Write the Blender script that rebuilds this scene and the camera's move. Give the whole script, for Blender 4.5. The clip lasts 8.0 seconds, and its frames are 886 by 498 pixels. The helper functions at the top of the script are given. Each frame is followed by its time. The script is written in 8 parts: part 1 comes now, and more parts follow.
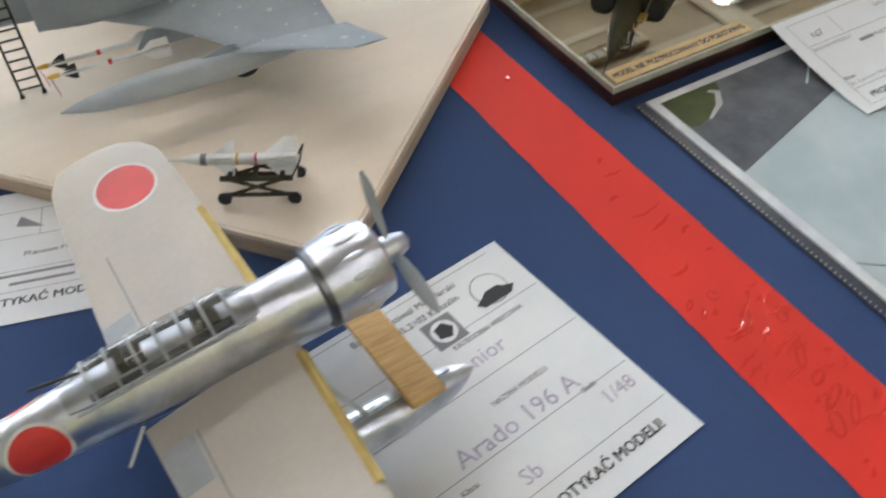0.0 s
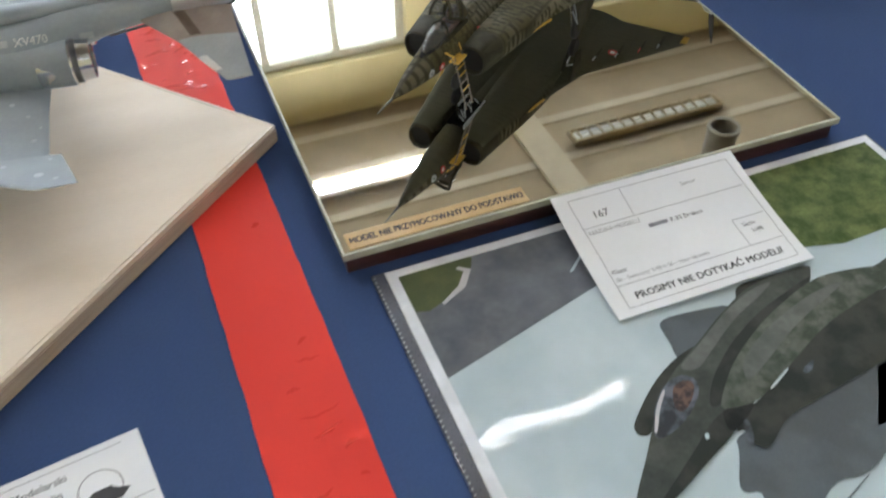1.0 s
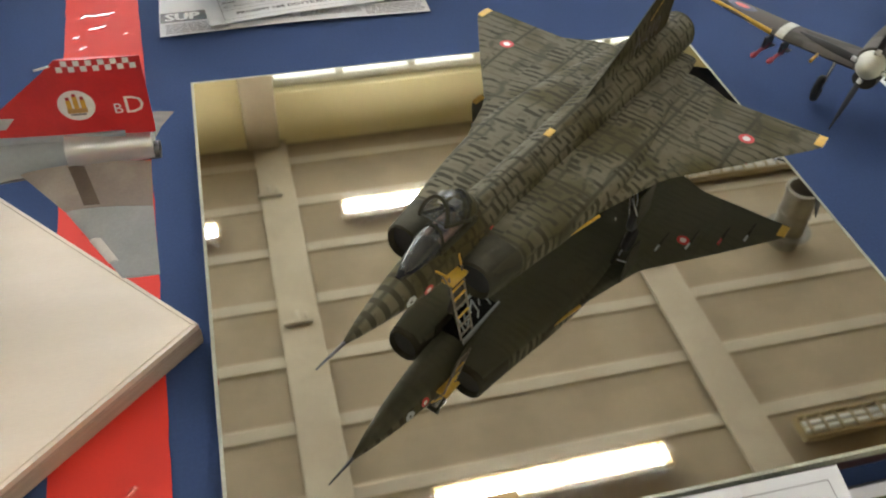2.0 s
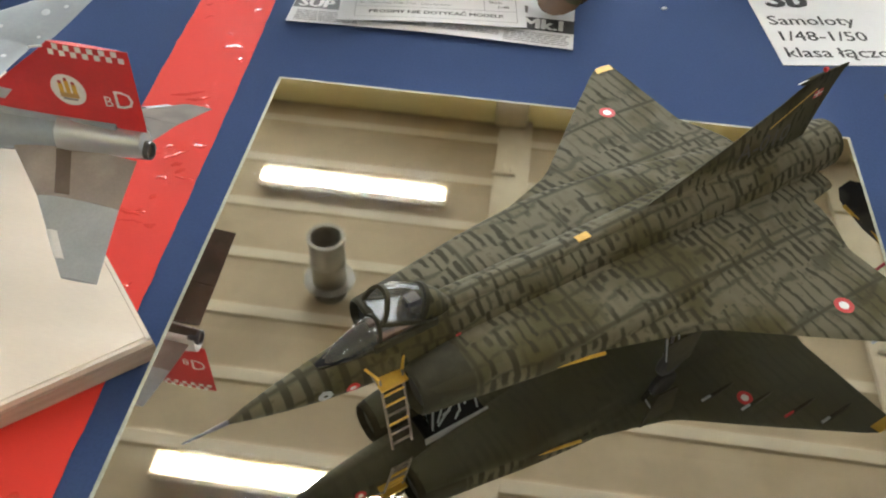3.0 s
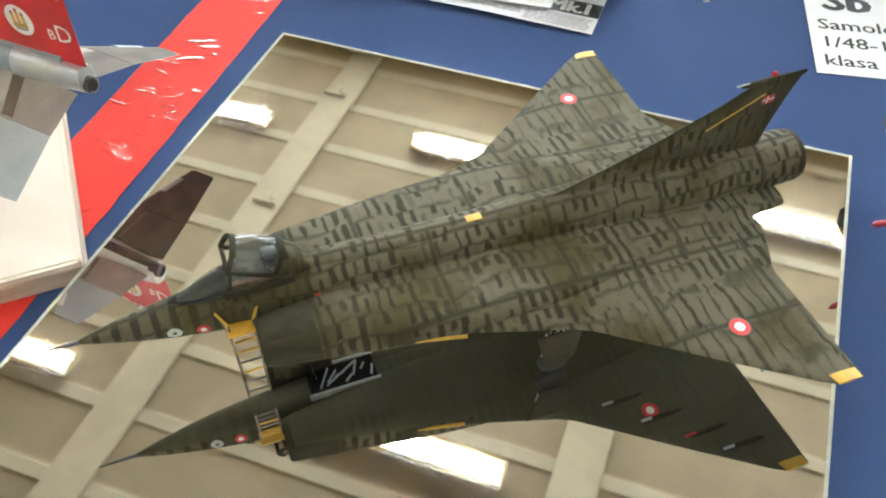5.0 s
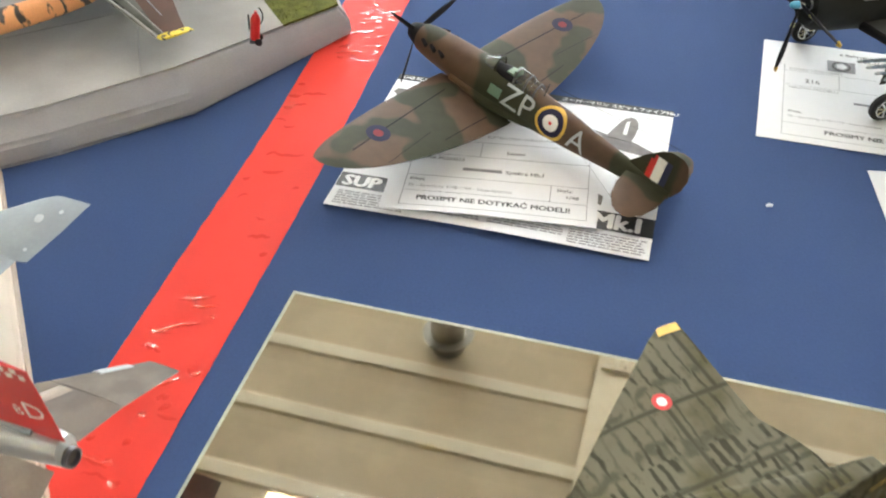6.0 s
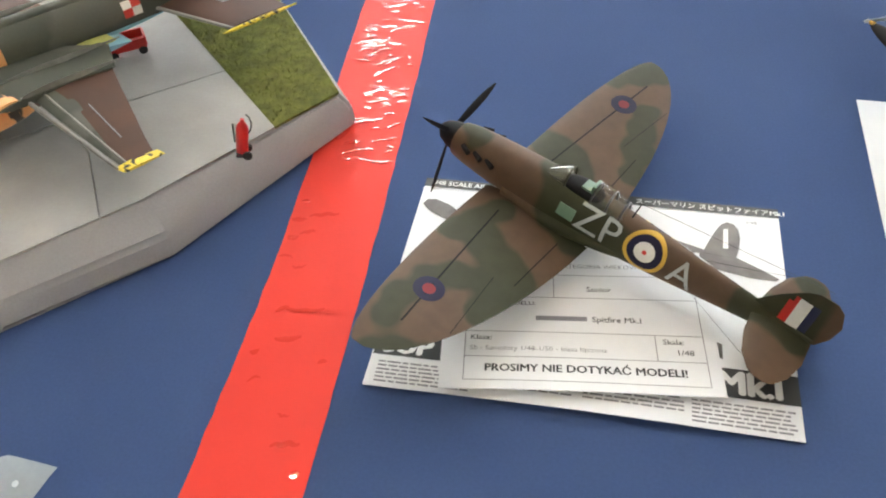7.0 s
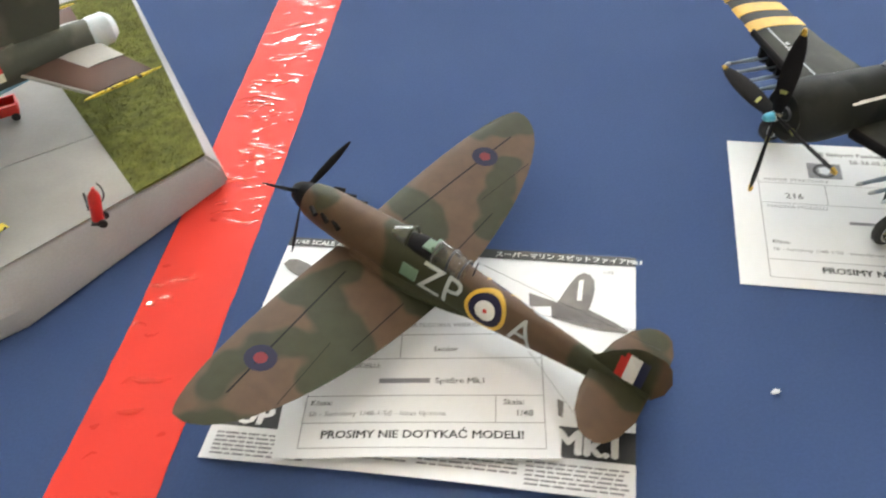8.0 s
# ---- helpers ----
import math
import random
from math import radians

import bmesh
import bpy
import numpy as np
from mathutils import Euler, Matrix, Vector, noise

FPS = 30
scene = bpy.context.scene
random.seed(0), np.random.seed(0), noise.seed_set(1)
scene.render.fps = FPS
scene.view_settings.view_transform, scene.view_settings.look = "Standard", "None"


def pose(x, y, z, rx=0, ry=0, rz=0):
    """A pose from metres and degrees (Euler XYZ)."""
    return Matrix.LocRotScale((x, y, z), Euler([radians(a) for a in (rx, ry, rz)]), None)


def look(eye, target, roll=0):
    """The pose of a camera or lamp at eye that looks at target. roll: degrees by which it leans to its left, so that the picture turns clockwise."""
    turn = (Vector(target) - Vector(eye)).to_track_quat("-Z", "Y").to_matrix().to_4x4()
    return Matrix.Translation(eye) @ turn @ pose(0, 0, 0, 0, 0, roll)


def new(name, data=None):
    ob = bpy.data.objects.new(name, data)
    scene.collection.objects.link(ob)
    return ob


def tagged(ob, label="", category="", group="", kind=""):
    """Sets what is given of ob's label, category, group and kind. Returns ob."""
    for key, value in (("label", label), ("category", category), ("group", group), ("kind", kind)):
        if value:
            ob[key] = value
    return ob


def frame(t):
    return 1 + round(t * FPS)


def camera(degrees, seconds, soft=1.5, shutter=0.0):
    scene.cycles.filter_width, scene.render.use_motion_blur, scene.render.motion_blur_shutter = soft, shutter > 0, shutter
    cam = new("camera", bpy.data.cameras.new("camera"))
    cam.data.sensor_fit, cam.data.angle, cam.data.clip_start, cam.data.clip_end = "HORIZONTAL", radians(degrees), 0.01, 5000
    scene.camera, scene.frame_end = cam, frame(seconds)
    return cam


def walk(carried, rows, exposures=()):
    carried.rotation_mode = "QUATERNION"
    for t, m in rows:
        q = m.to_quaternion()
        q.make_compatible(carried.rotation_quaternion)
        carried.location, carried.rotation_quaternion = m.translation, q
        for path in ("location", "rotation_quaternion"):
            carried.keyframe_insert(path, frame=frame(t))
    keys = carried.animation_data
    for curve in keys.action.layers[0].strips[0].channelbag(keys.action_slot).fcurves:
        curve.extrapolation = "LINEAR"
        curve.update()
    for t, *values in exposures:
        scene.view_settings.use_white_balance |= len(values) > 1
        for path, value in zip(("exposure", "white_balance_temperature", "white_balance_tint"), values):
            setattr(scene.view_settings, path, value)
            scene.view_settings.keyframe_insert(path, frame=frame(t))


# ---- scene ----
cam = camera(53.96, 8.0, soft=2.0, shutter=0.16)
PATH = [
    (0, (-0.26626, -0.29415, 0.30516), (-0.10589, 0.00663, -0.06064), -2.29),
    (0.2, (-0.21300, -0.30700, 0.31100), (-0.06575, 0.01200, -0.04475), -2.80),
    (0.3, (-0.19200, -0.30700, 0.30800), (-0.04150, 0.01049, -0.04774), -0.70),
    (0.5, (-0.14081, -0.31407, 0.31055), (0.00039, 0.00700, -0.04578), 1.01),
    (0.8, (-0.08852, -0.31549, 0.31628), (0.04296, 0.01139, -0.03849), 0.46),
    (1, (-0.06289, -0.29650, 0.31852), (0.06554, 0.03306, -0.03489), -0.50),
    (1.2, (-0.03283, -0.25886, 0.31231), (0.09620, 0.07767, -0.03424), -0.16),
    (1.3, (-0.02589, -0.24106, 0.31563), (0.10846, 0.09536, -0.02900), 0.57),
    (1.5, (0.00232, -0.20350, 0.31043), (0.12483, 0.13706, -0.03455), 0.89),
    (1.7, (0.01900, -0.17000, 0.30000), (0.12927, 0.17082, -0.04883), 0.10),
    (2, (0.02857, -0.13522, 0.29612), (0.12593, 0.20821, -0.05399), 2.59),
    (2.2, (0.03750, -0.11858, 0.29134), (0.11468, 0.22855, -0.06015), 3.33),
    (3.3, (0.16352, -0.07193, 0.29058), (0.09594, 0.26438, -0.07320), 2.13),
    (3.5, (0.18131, -0.07066, 0.29055), (0.09602, 0.25951, -0.07512), 1.52),
    (4, (0.21882, -0.06546, 0.28652), (0.10783, 0.25068, -0.08461), 0.34),
    (4.2, (0.22559, -0.06251, 0.28638), (0.10718, 0.24827, -0.08698), -0.37),
    (5.3, (0.22349, -0.04927, 0.29565), (0.10913, 0.27418, -0.06807), -0.26),
    (5.5, (0.20538, -0.02583, 0.30406), (0.08985, 0.31120, -0.04673), -1.07),
    (5.8, (0.17626, 0.01796, 0.31221), (0.05871, 0.36030, -0.03274), -2.54),
    (6, (0.15370, 0.05122, 0.30872), (0.04349, 0.39611, -0.03610), -2.07),
    (6.1, (0.14219, 0.06885, 0.30611), (0.03388, 0.41334, -0.03972), -1.98),
    (6.5, (0.09644, 0.13140, 0.30666), (0.00048, 0.48378, -0.03483), -2.25),
    (7, (0.06757, 0.17179, 0.29318), (-0.01334, 0.51837, -0.05801), -3.32),
    (7.2, (0.07600, 0.17700, 0.29300), (-0.01248, 0.53067, -0.04918), -4.90),
    (7.5, (0.08314, 0.18198, 0.29076), (0.01923, 0.53376, -0.05877), -2.57),
    (7.8, (0.11000, 0.18500, 0.29200), (0.03001, 0.53921, -0.05171), -4.90),
    (8, (0.13300, 0.19634, 0.29900), (0.05160, 0.55703, -0.04480), -5.20),
]
# the clip's camera meters as it goes: stops, kelvin, tint
EXPOSURES = [(0, -0.12, 5900, 11), (0.5, -0.08, 5850, 10), (1.0, -0.03, 5850, 10), (1.5, -0.03, 6000, 11), (1.8, -0.04, 6250, 11), (2.2, -0.02, 6350, 10), (3.5, 0.3, 6150, 9), (4.2, 0.46, 6000, 7), (5.5, 0.8, 5950, 7), (6, 0.6, 6250, 9), (7, 0.5, 6350, 10), (8, 0.5, 6400, 9)]
walk(cam, [(t, look(eye, target, roll)) for t, eye, target, roll in PATH], EXPOSURES)

from mathutils.bvhtree import BVHTree

# ---- light ----
world = bpy.data.worlds.new("sky")
scene.world = world
world.use_nodes = True
wn = world.node_tree.nodes
sky = wn.new("ShaderNodeTexSky")
sky.sky_type = "NISHITA"
sky.sun_disc = False
sky.sun_elevation = radians(42)
sky.sun_rotation = radians(200)
wn["Background"].inputs["Strength"].default_value = 0.12
world.node_tree.links.new(sky.outputs["Color"], wn["Background"].inputs["Color"])

WALL_Y = 4.70          # window wall
CEIL = 3.42            # underside of the ceiling panels
WINDOWS = [-3.94, -2.03, 0.165, 2.055, 3.97]   # left edge of each window
WIN_W, WIN_LOW, WIN_TOP = 1.466, 0.60, 3.00


def window_light(x):
    """Daylight that enters through one window opening."""
    lamp = bpy.data.lights.new("window_daylight", "AREA")
    lamp.shape, lamp.size, lamp.size_y = "RECTANGLE", WIN_W - 0.1, WIN_TOP - WIN_LOW - 0.1
    lamp.energy, lamp.color = 56, (0.90, 0.96, 1.0)
    ob = new("window_daylight", lamp)
    ob.matrix_world = pose(x + WIN_W / 2, WALL_Y + 0.12, (WIN_LOW + WIN_TOP) / 2, -90, 0, 0)
    ob.visible_camera = True


for wx in WINDOWS:
    window_light(wx)

# ---- materials ----


def nodes_of(name):
    m = bpy.data.materials.new(name)
    m.use_nodes = True
    return m, m.node_tree.nodes, m.node_tree.links, m.node_tree.nodes["Principled BSDF"]


def mat(name, col, col2=None, scale=60.0, edge=(0.42, 0.58), rough=0.5, metal=0.0, bump=0.0, grain=900.0, spread=0.12, coat=0.0, spec=0.5, stretch=(1, 1, 1)):
    """Two colours mixed by broad noise, varied by fine noise, with grain in roughness and relief."""
    m, n, l, b = nodes_of(name)
    tc = n.new("ShaderNodeTexCoord")
    mp = n.new("ShaderNodeMapping")
    mp.inputs["Scale"].default_value = stretch
    l.new(tc.outputs["Object"], mp.inputs["Vector"])
    broad = n.new("ShaderNodeTexNoise")
    broad.inputs["Scale"].default_value, broad.inputs["Detail"].default_value = scale, 3
    fine = n.new("ShaderNodeTexNoise")
    fine.inputs["Scale"].default_value, fine.inputs["Detail"].default_value = grain, 4
    l.new(mp.outputs["Vector"], broad.inputs["Vector"])
    l.new(mp.outputs["Vector"], fine.inputs["Vector"])
    ramp = n.new("ShaderNodeMapRange")
    ramp.inputs["From Min"].default_value, ramp.inputs["From Max"].default_value = edge
    l.new(broad.outputs["Fac"], ramp.inputs["Value"])
    mix = n.new("ShaderNodeMix")
    mix.data_type = "RGBA"
    mix.inputs["A"].default_value = (*col, 1)
    mix.inputs["B"].default_value = (*(col2 or [c * 0.86 for c in col]), 1)
    l.new(ramp.outputs["Result"], mix.inputs["Factor"])
    hsv = n.new("ShaderNodeHueSaturation")
    val = n.new("ShaderNodeMapRange")
    val.inputs["To Min"].default_value, val.inputs["To Max"].default_value = 1 - spread, 1 + spread
    l.new(fine.outputs["Fac"], val.inputs["Value"])
    l.new(val.outputs["Result"], hsv.inputs["Value"])
    l.new(mix.outputs["Result"], hsv.inputs["Color"])
    l.new(hsv.outputs["Color"], b.inputs["Base Color"])
    rr = n.new("ShaderNodeMapRange")
    rr.inputs["To Min"].default_value, rr.inputs["To Max"].default_value = max(rough - 0.1, 0.02), min(rough + 0.1, 1)
    l.new(fine.outputs["Fac"], rr.inputs["Value"])
    l.new(rr.outputs["Result"], b.inputs["Roughness"])
    b.inputs["Metallic"].default_value = metal
    b.inputs["Coat Weight"].default_value = coat
    b.inputs["Specular IOR Level"].default_value = spec
    if coat:
        # the clear film on top lies slightly wavy
        wavy, cb = n.new("ShaderNodeTexNoise"), n.new("ShaderNodeBump")
        wavy.inputs["Scale"].default_value, wavy.inputs["Detail"].default_value = 38, 1
        cb.inputs["Strength"].default_value, cb.inputs["Distance"].default_value = 0.24, 0.0009
        l.new(tc.outputs["Object"], wavy.inputs["Vector"])
        l.new(wavy.outputs["Fac"], cb.inputs["Height"])
        l.new(cb.outputs["Normal"], b.inputs["Coat Normal"])
        b.inputs["Coat Roughness"].default_value = 0.02
    if bump:
        bp = n.new("ShaderNodeBump")
        bp.inputs["Strength"].default_value, bp.inputs["Distance"].default_value = bump, 0.0004
        l.new(fine.outputs["Fac"], bp.inputs["Height"])
        l.new(bp.outputs["Normal"], b.inputs["Normal"])
    return m


def cloth_mat():
    m, n, l, b = nodes_of("blue_cloth")
    tc = n.new("ShaderNodeTexCoord")
    broad, fine = n.new("ShaderNodeTexNoise"), n.new("ShaderNodeTexNoise")
    broad.inputs["Scale"].default_value, fine.inputs["Scale"].default_value = 7, 700
    for node in (broad, fine):
        l.new(tc.outputs["Object"], node.inputs["Vector"])
    mix = n.new("ShaderNodeMix")
    mix.data_type = "RGBA"
    mix.inputs["A"].default_value, mix.inputs["B"].default_value = (0.037, 0.061, 0.142, 1), (0.054, 0.087, 0.192, 1)
    l.new(broad.outputs["Fac"], mix.inputs["Factor"])
    hsv = n.new("ShaderNodeHueSaturation")
    val = n.new("ShaderNodeMapRange")
    val.inputs["To Min"].default_value, val.inputs["To Max"].default_value = 0.86, 1.14
    l.new(fine.outputs["Fac"], val.inputs["Value"])
    l.new(val.outputs["Result"], hsv.inputs["Value"])
    l.new(mix.outputs["Result"], hsv.inputs["Color"])
    l.new(hsv.outputs["Color"], b.inputs["Base Color"])
    bp = n.new("ShaderNodeBump")
    bp.inputs["Strength"].default_value, bp.inputs["Distance"].default_value = 0.12, 0.0002
    l.new(fine.outputs["Fac"], bp.inputs["Height"])
    l.new(bp.outputs["Normal"], b.inputs["Normal"])
    b.inputs["Roughness"].default_value = 0.95
    b.inputs["Specular IOR Level"].default_value = 0.08
    return m


def tape_mat(name, rough):
    """Red packing tape: satin where it is stuck down flat, glossy where it is lifted."""
    m, n, l, b = nodes_of(name)
    tc = n.new("ShaderNodeTexCoord")
    broad, fine = n.new("ShaderNodeTexNoise"), n.new("ShaderNodeTexNoise")
    broad.inputs["Scale"].default_value, fine.inputs["Scale"].default_value = 12, 500
    for node in (broad, fine):
        l.new(tc.outputs["Object"], node.inputs["Vector"])
    mix = n.new("ShaderNodeMix")
    mix.data_type = "RGBA"
    mix.inputs["A"].default_value, mix.inputs["B"].default_value = (0.60, 0.036, 0.024, 1), (0.68, 0.046, 0.030, 1)
    l.new(broad.outputs["Fac"], mix.inputs["Factor"])
    l.new(mix.outputs["Result"], b.inputs["Base Color"])
    bp = n.new("ShaderNodeBump")
    bp.inputs["Strength"].default_value, bp.inputs["Distance"].default_value = 0.25 if rough > 0.3 else 0.03, 0.0002
    l.new(fine.outputs["Fac"], bp.inputs["Height"])
    l.new(bp.outputs["Normal"], b.inputs["Normal"])
    b.inputs["Roughness"].default_value = rough
    b.inputs["Specular IOR Level"].default_value = 0.16 if rough > 0.3 else 1.0
    b.inputs["Coat Weight"].default_value = 0.0 if rough > 0.3 else 1.0
    return m


def delta_camo():
    """Weathered olive grey with broken dark hatching across the span; plain dark green below."""
    m, n, l, b = nodes_of("hatched_olive")
    tc = n.new("ShaderNodeTexCoord")

    def noise_at(scale, detail=3, stretch=None, rough=0.5):
        t = n.new("ShaderNodeTexNoise")
        t.inputs["Scale"].default_value, t.inputs["Detail"].default_value, t.inputs["Roughness"].default_value = scale, detail, rough
        if stretch:
            mp = n.new("ShaderNodeMapping")
            mp.inputs["Scale"].default_value = stretch
            l.new(tc.outputs["Object"], mp.inputs["Vector"])
            l.new(mp.outputs["Vector"], t.inputs["Vector"])
        else:
            l.new(tc.outputs["Object"], t.inputs["Vector"])
        return t.outputs["Fac"]

    def rng(x, a, b_, lo=0.0, hi=1.0):
        r = n.new("ShaderNodeMapRange")
        r.interpolation_type = "SMOOTHSTEP"
        for key, v in (("From Min", a), ("From Max", b_), ("To Min", lo), ("To Max", hi)):
            r.inputs[key].default_value = v
        l.new(x, r.inputs["Value"])
        return r.outputs["Result"]

    def op(kind, x, y):
        t = n.new("ShaderNodeMath")
        t.operation = kind
        for k, v in enumerate((x, y)):
            if isinstance(v, float):
                t.inputs[k].default_value = v
            else:
                l.new(v, t.inputs[k])
        return t.outputs["Value"]
    # lanes run along the body, wider on the outer wing; each is filled with short strokes across the span
    pos = n.new("ShaderNodeSeparateXYZ")
    l.new(tc.outputs["Object"], pos.inputs["Vector"])
    out = op("ABSOLUTE", pos.outputs["Y"], 0.0)
    girth = op("ADD", op("MINIMUM", out, 0.044), op("MULTIPLY", op("MAXIMUM", op("SUBTRACT", out, 0.044), 0.0), 0.44))
    girth = op("ADD", op("MULTIPLY", op("SIGN", pos.outputs["Y"], 0.0), girth), op("MULTIPLY", pos.outputs["Z"], 0.9))
    wob = noise_at(34.0, 2)
    outer = op("GREATER_THAN", out, 0.0462)
    across = op("ADD", op("MULTIPLY", girth, 108.0), op("ADD", op("MULTIPLY", wob, 1.5), op("MULTIPLY", noise_at(210.0, 3, None, 0.65), 0.35)))
    lane, inlane = op("FLOOR", across, 0.0), op("FRACT", across, 0.0)
    laneseed = n.new("ShaderNodeTexWhiteNoise")
    laneseed.noise_dimensions = "1D"
    l.new(lane, laneseed.inputs["W"])
    waver = noise_at(1.0, 3, (120, 70, 70))
    along = op("ADD", op("MULTIPLY", pos.outputs["X"], op("SUBTRACT", 235.0, op("MULTIPLY", outer, 45.0))), op("ADD", op("MULTIPLY", laneseed.outputs["Value"], 7.0), op("ADD", op("MULTIPLY", waver, 0.9), op("MULTIPLY", noise_at(260.0, 3, None, 0.65), 0.40))))
    stroke, instroke = op("FLOOR", along, 0.0), op("FRACT", along, 0.0)
    seed = n.new("ShaderNodeCombineXYZ")
    l.new(lane, seed.inputs["X"])
    l.new(stroke, seed.inputs["Y"])
    rnd_ = n.new("ShaderNodeTexWhiteNoise")
    rnd_.noise_dimensions = "2D"
    l.new(seed.outputs["Vector"], rnd_.inputs["Vector"])
    pick = n.new("ShaderNodeSeparateColor")
    l.new(rnd_.outputs["Color"], pick.inputs["Color"])
    # each stroke: half width, length from one edge of its lane, strength
    half = op("ADD", op("MULTIPLY", pick.outputs["Red"], 0.18), op("MULTIPLY", noise_at(120.0, 3), 0.30))
    half = op("MULTIPLY", half, op("SUBTRACT", 0.95, op("MULTIPLY", outer, 0.45)))
    off = op("ABSOLUTE", op("SUBTRACT", instroke, 0.5), 0.0)
    body_ = rng(op("SUBTRACT", half, off), -0.10, 0.12)
    flip = op("GREATER_THAN", rnd_.outputs["Value"], 0.5)
    reach = op("ABSOLUTE", op("SUBTRACT", inlane, flip), 0.0)
    length = op("ADD", op("ADD", 0.36, op("MULTIPLY", outer, 0.45)), op("MULTIPLY", pick.outputs["Green"], 0.85))
    tip = rng(op("SUBTRACT", length, reach), -0.08, 0.14)
    hatch = op("MULTIPLY", op("MULTIPLY", body_, tip), rng(pick.outputs["Blue"], 0.05, 0.30, 0.15, 1.0))
    hatch = op("MULTIPLY", hatch, rng(noise_at(38.0, 3), 0.32, 0.46, 0.40, 1.0))
    # darker joint between two lanes, broken
    edge_ = rng(op("ABSOLUTE", op("SUBTRACT", inlane, 0.5), 0.0), 0.34, 0.48, 0.0, 0.62)
    edge_ = op("MULTIPLY", edge_, rng(noise_at(1.0, 3, (110, 60, 60)), 0.38, 0.50))
    lines = n.new("ShaderNodeTexBrick")
    lines.offset = 0.5
    for key, v in (("Scale", 1.0), ("Brick Width", 0.046), ("Row Height", 0.033), ("Mortar Size", 0.0017), ("Mortar Smooth", 0.9)):
        lines.inputs[key].default_value = v
    l.new(tc.outputs["Object"], lines.inputs["Vector"])
    seam = op("MULTIPLY", lines.outputs["Fac"], 0.8)
    # broad bands round the nose cone
    bands = rng(op("SINE", op("ADD", op("MULTIPLY", pos.outputs["X"], 960.0), op("MULTIPLY", waver, 2.0)), 0.0), 0.05, 0.6, 0.0, 0.85)
    seam = op("MAXIMUM", seam, op("MULTIPLY", bands, rng(pos.outputs["X"], 0.056, 0.066, 1.0, 0.0)))
    hatch = op("MULTIPLY", hatch, rng(pos.outputs["X"], 0.056, 0.066))
    dark = op("MAXIMUM", op("MAXIMUM", hatch, edge_), seam)
    specks = rng(noise_at(1.0, 4, (330, 260, 260), 0.6), 0.60, 0.68, 0.0, 0.45)
    dark = op("MULTIPLY", op("MAXIMUM", dark, specks), 0.94)
    base = n.new("ShaderNodeMix")
    base.data_type = "RGBA"
    base.inputs["A"].default_value, base.inputs["B"].default_value = (0.070, 0.061, 0.028, 1), (0.121, 0.113, 0.076, 1)
    l.new(rng(noise_at(30.0, 5), 0.36, 0.54), base.inputs["Factor"])
    mix = n.new("ShaderNodeMix")
    mix.data_type = "RGBA"
    mix.inputs["B"].default_value = (0.034, 0.031, 0.018, 1)
    l.new(base.outputs["Result"], mix.inputs["A"])
    l.new(dark, mix.inputs["Factor"])
    # the roots just behind the intakes are plain dark olive
    plain = op("MULTIPLY", rng(pos.outputs["X"], 0.0900, 0.0915, 1.0, 0.0), rng(out, 0.0120, 0.0130))
    root = n.new("ShaderNodeMix")
    root.data_type = "RGBA"
    root.inputs["B"].default_value = (0.050, 0.046, 0.028, 1)
    l.new(mix.outputs["Result"], root.inputs["A"])
    l.new(plain, root.inputs["Factor"])
    # lower surfaces are painted plain
    sep = n.new("ShaderNodeSeparateXYZ")
    l.new(tc.outputs["Normal"], sep.inputs["Vector"])
    low = n.new("ShaderNodeMix")
    low.data_type = "RGBA"
    low.inputs["A"].default_value = (0.088, 0.086, 0.060, 1)
    l.new(root.outputs["Result"], low.inputs["B"])
    l.new(rng(sep.outputs["Z"], -0.55, -0.35, 0.15), low.inputs["Factor"])
    l.new(low.outputs["Result"], b.inputs["Base Color"])
    b.inputs["Roughness"].default_value = 0.75
    b.inputs["Specular IOR Level"].default_value = 0.10
    bp = n.new("ShaderNodeBump")
    bp.inputs["Strength"].default_value, bp.inputs["Distance"].default_value = 0.2, 0.0003
    bp.invert = True
    l.new(lines.outputs["Fac"], bp.inputs["Height"])
    l.new(bp.outputs["Normal"], b.inputs["Normal"])
    return m


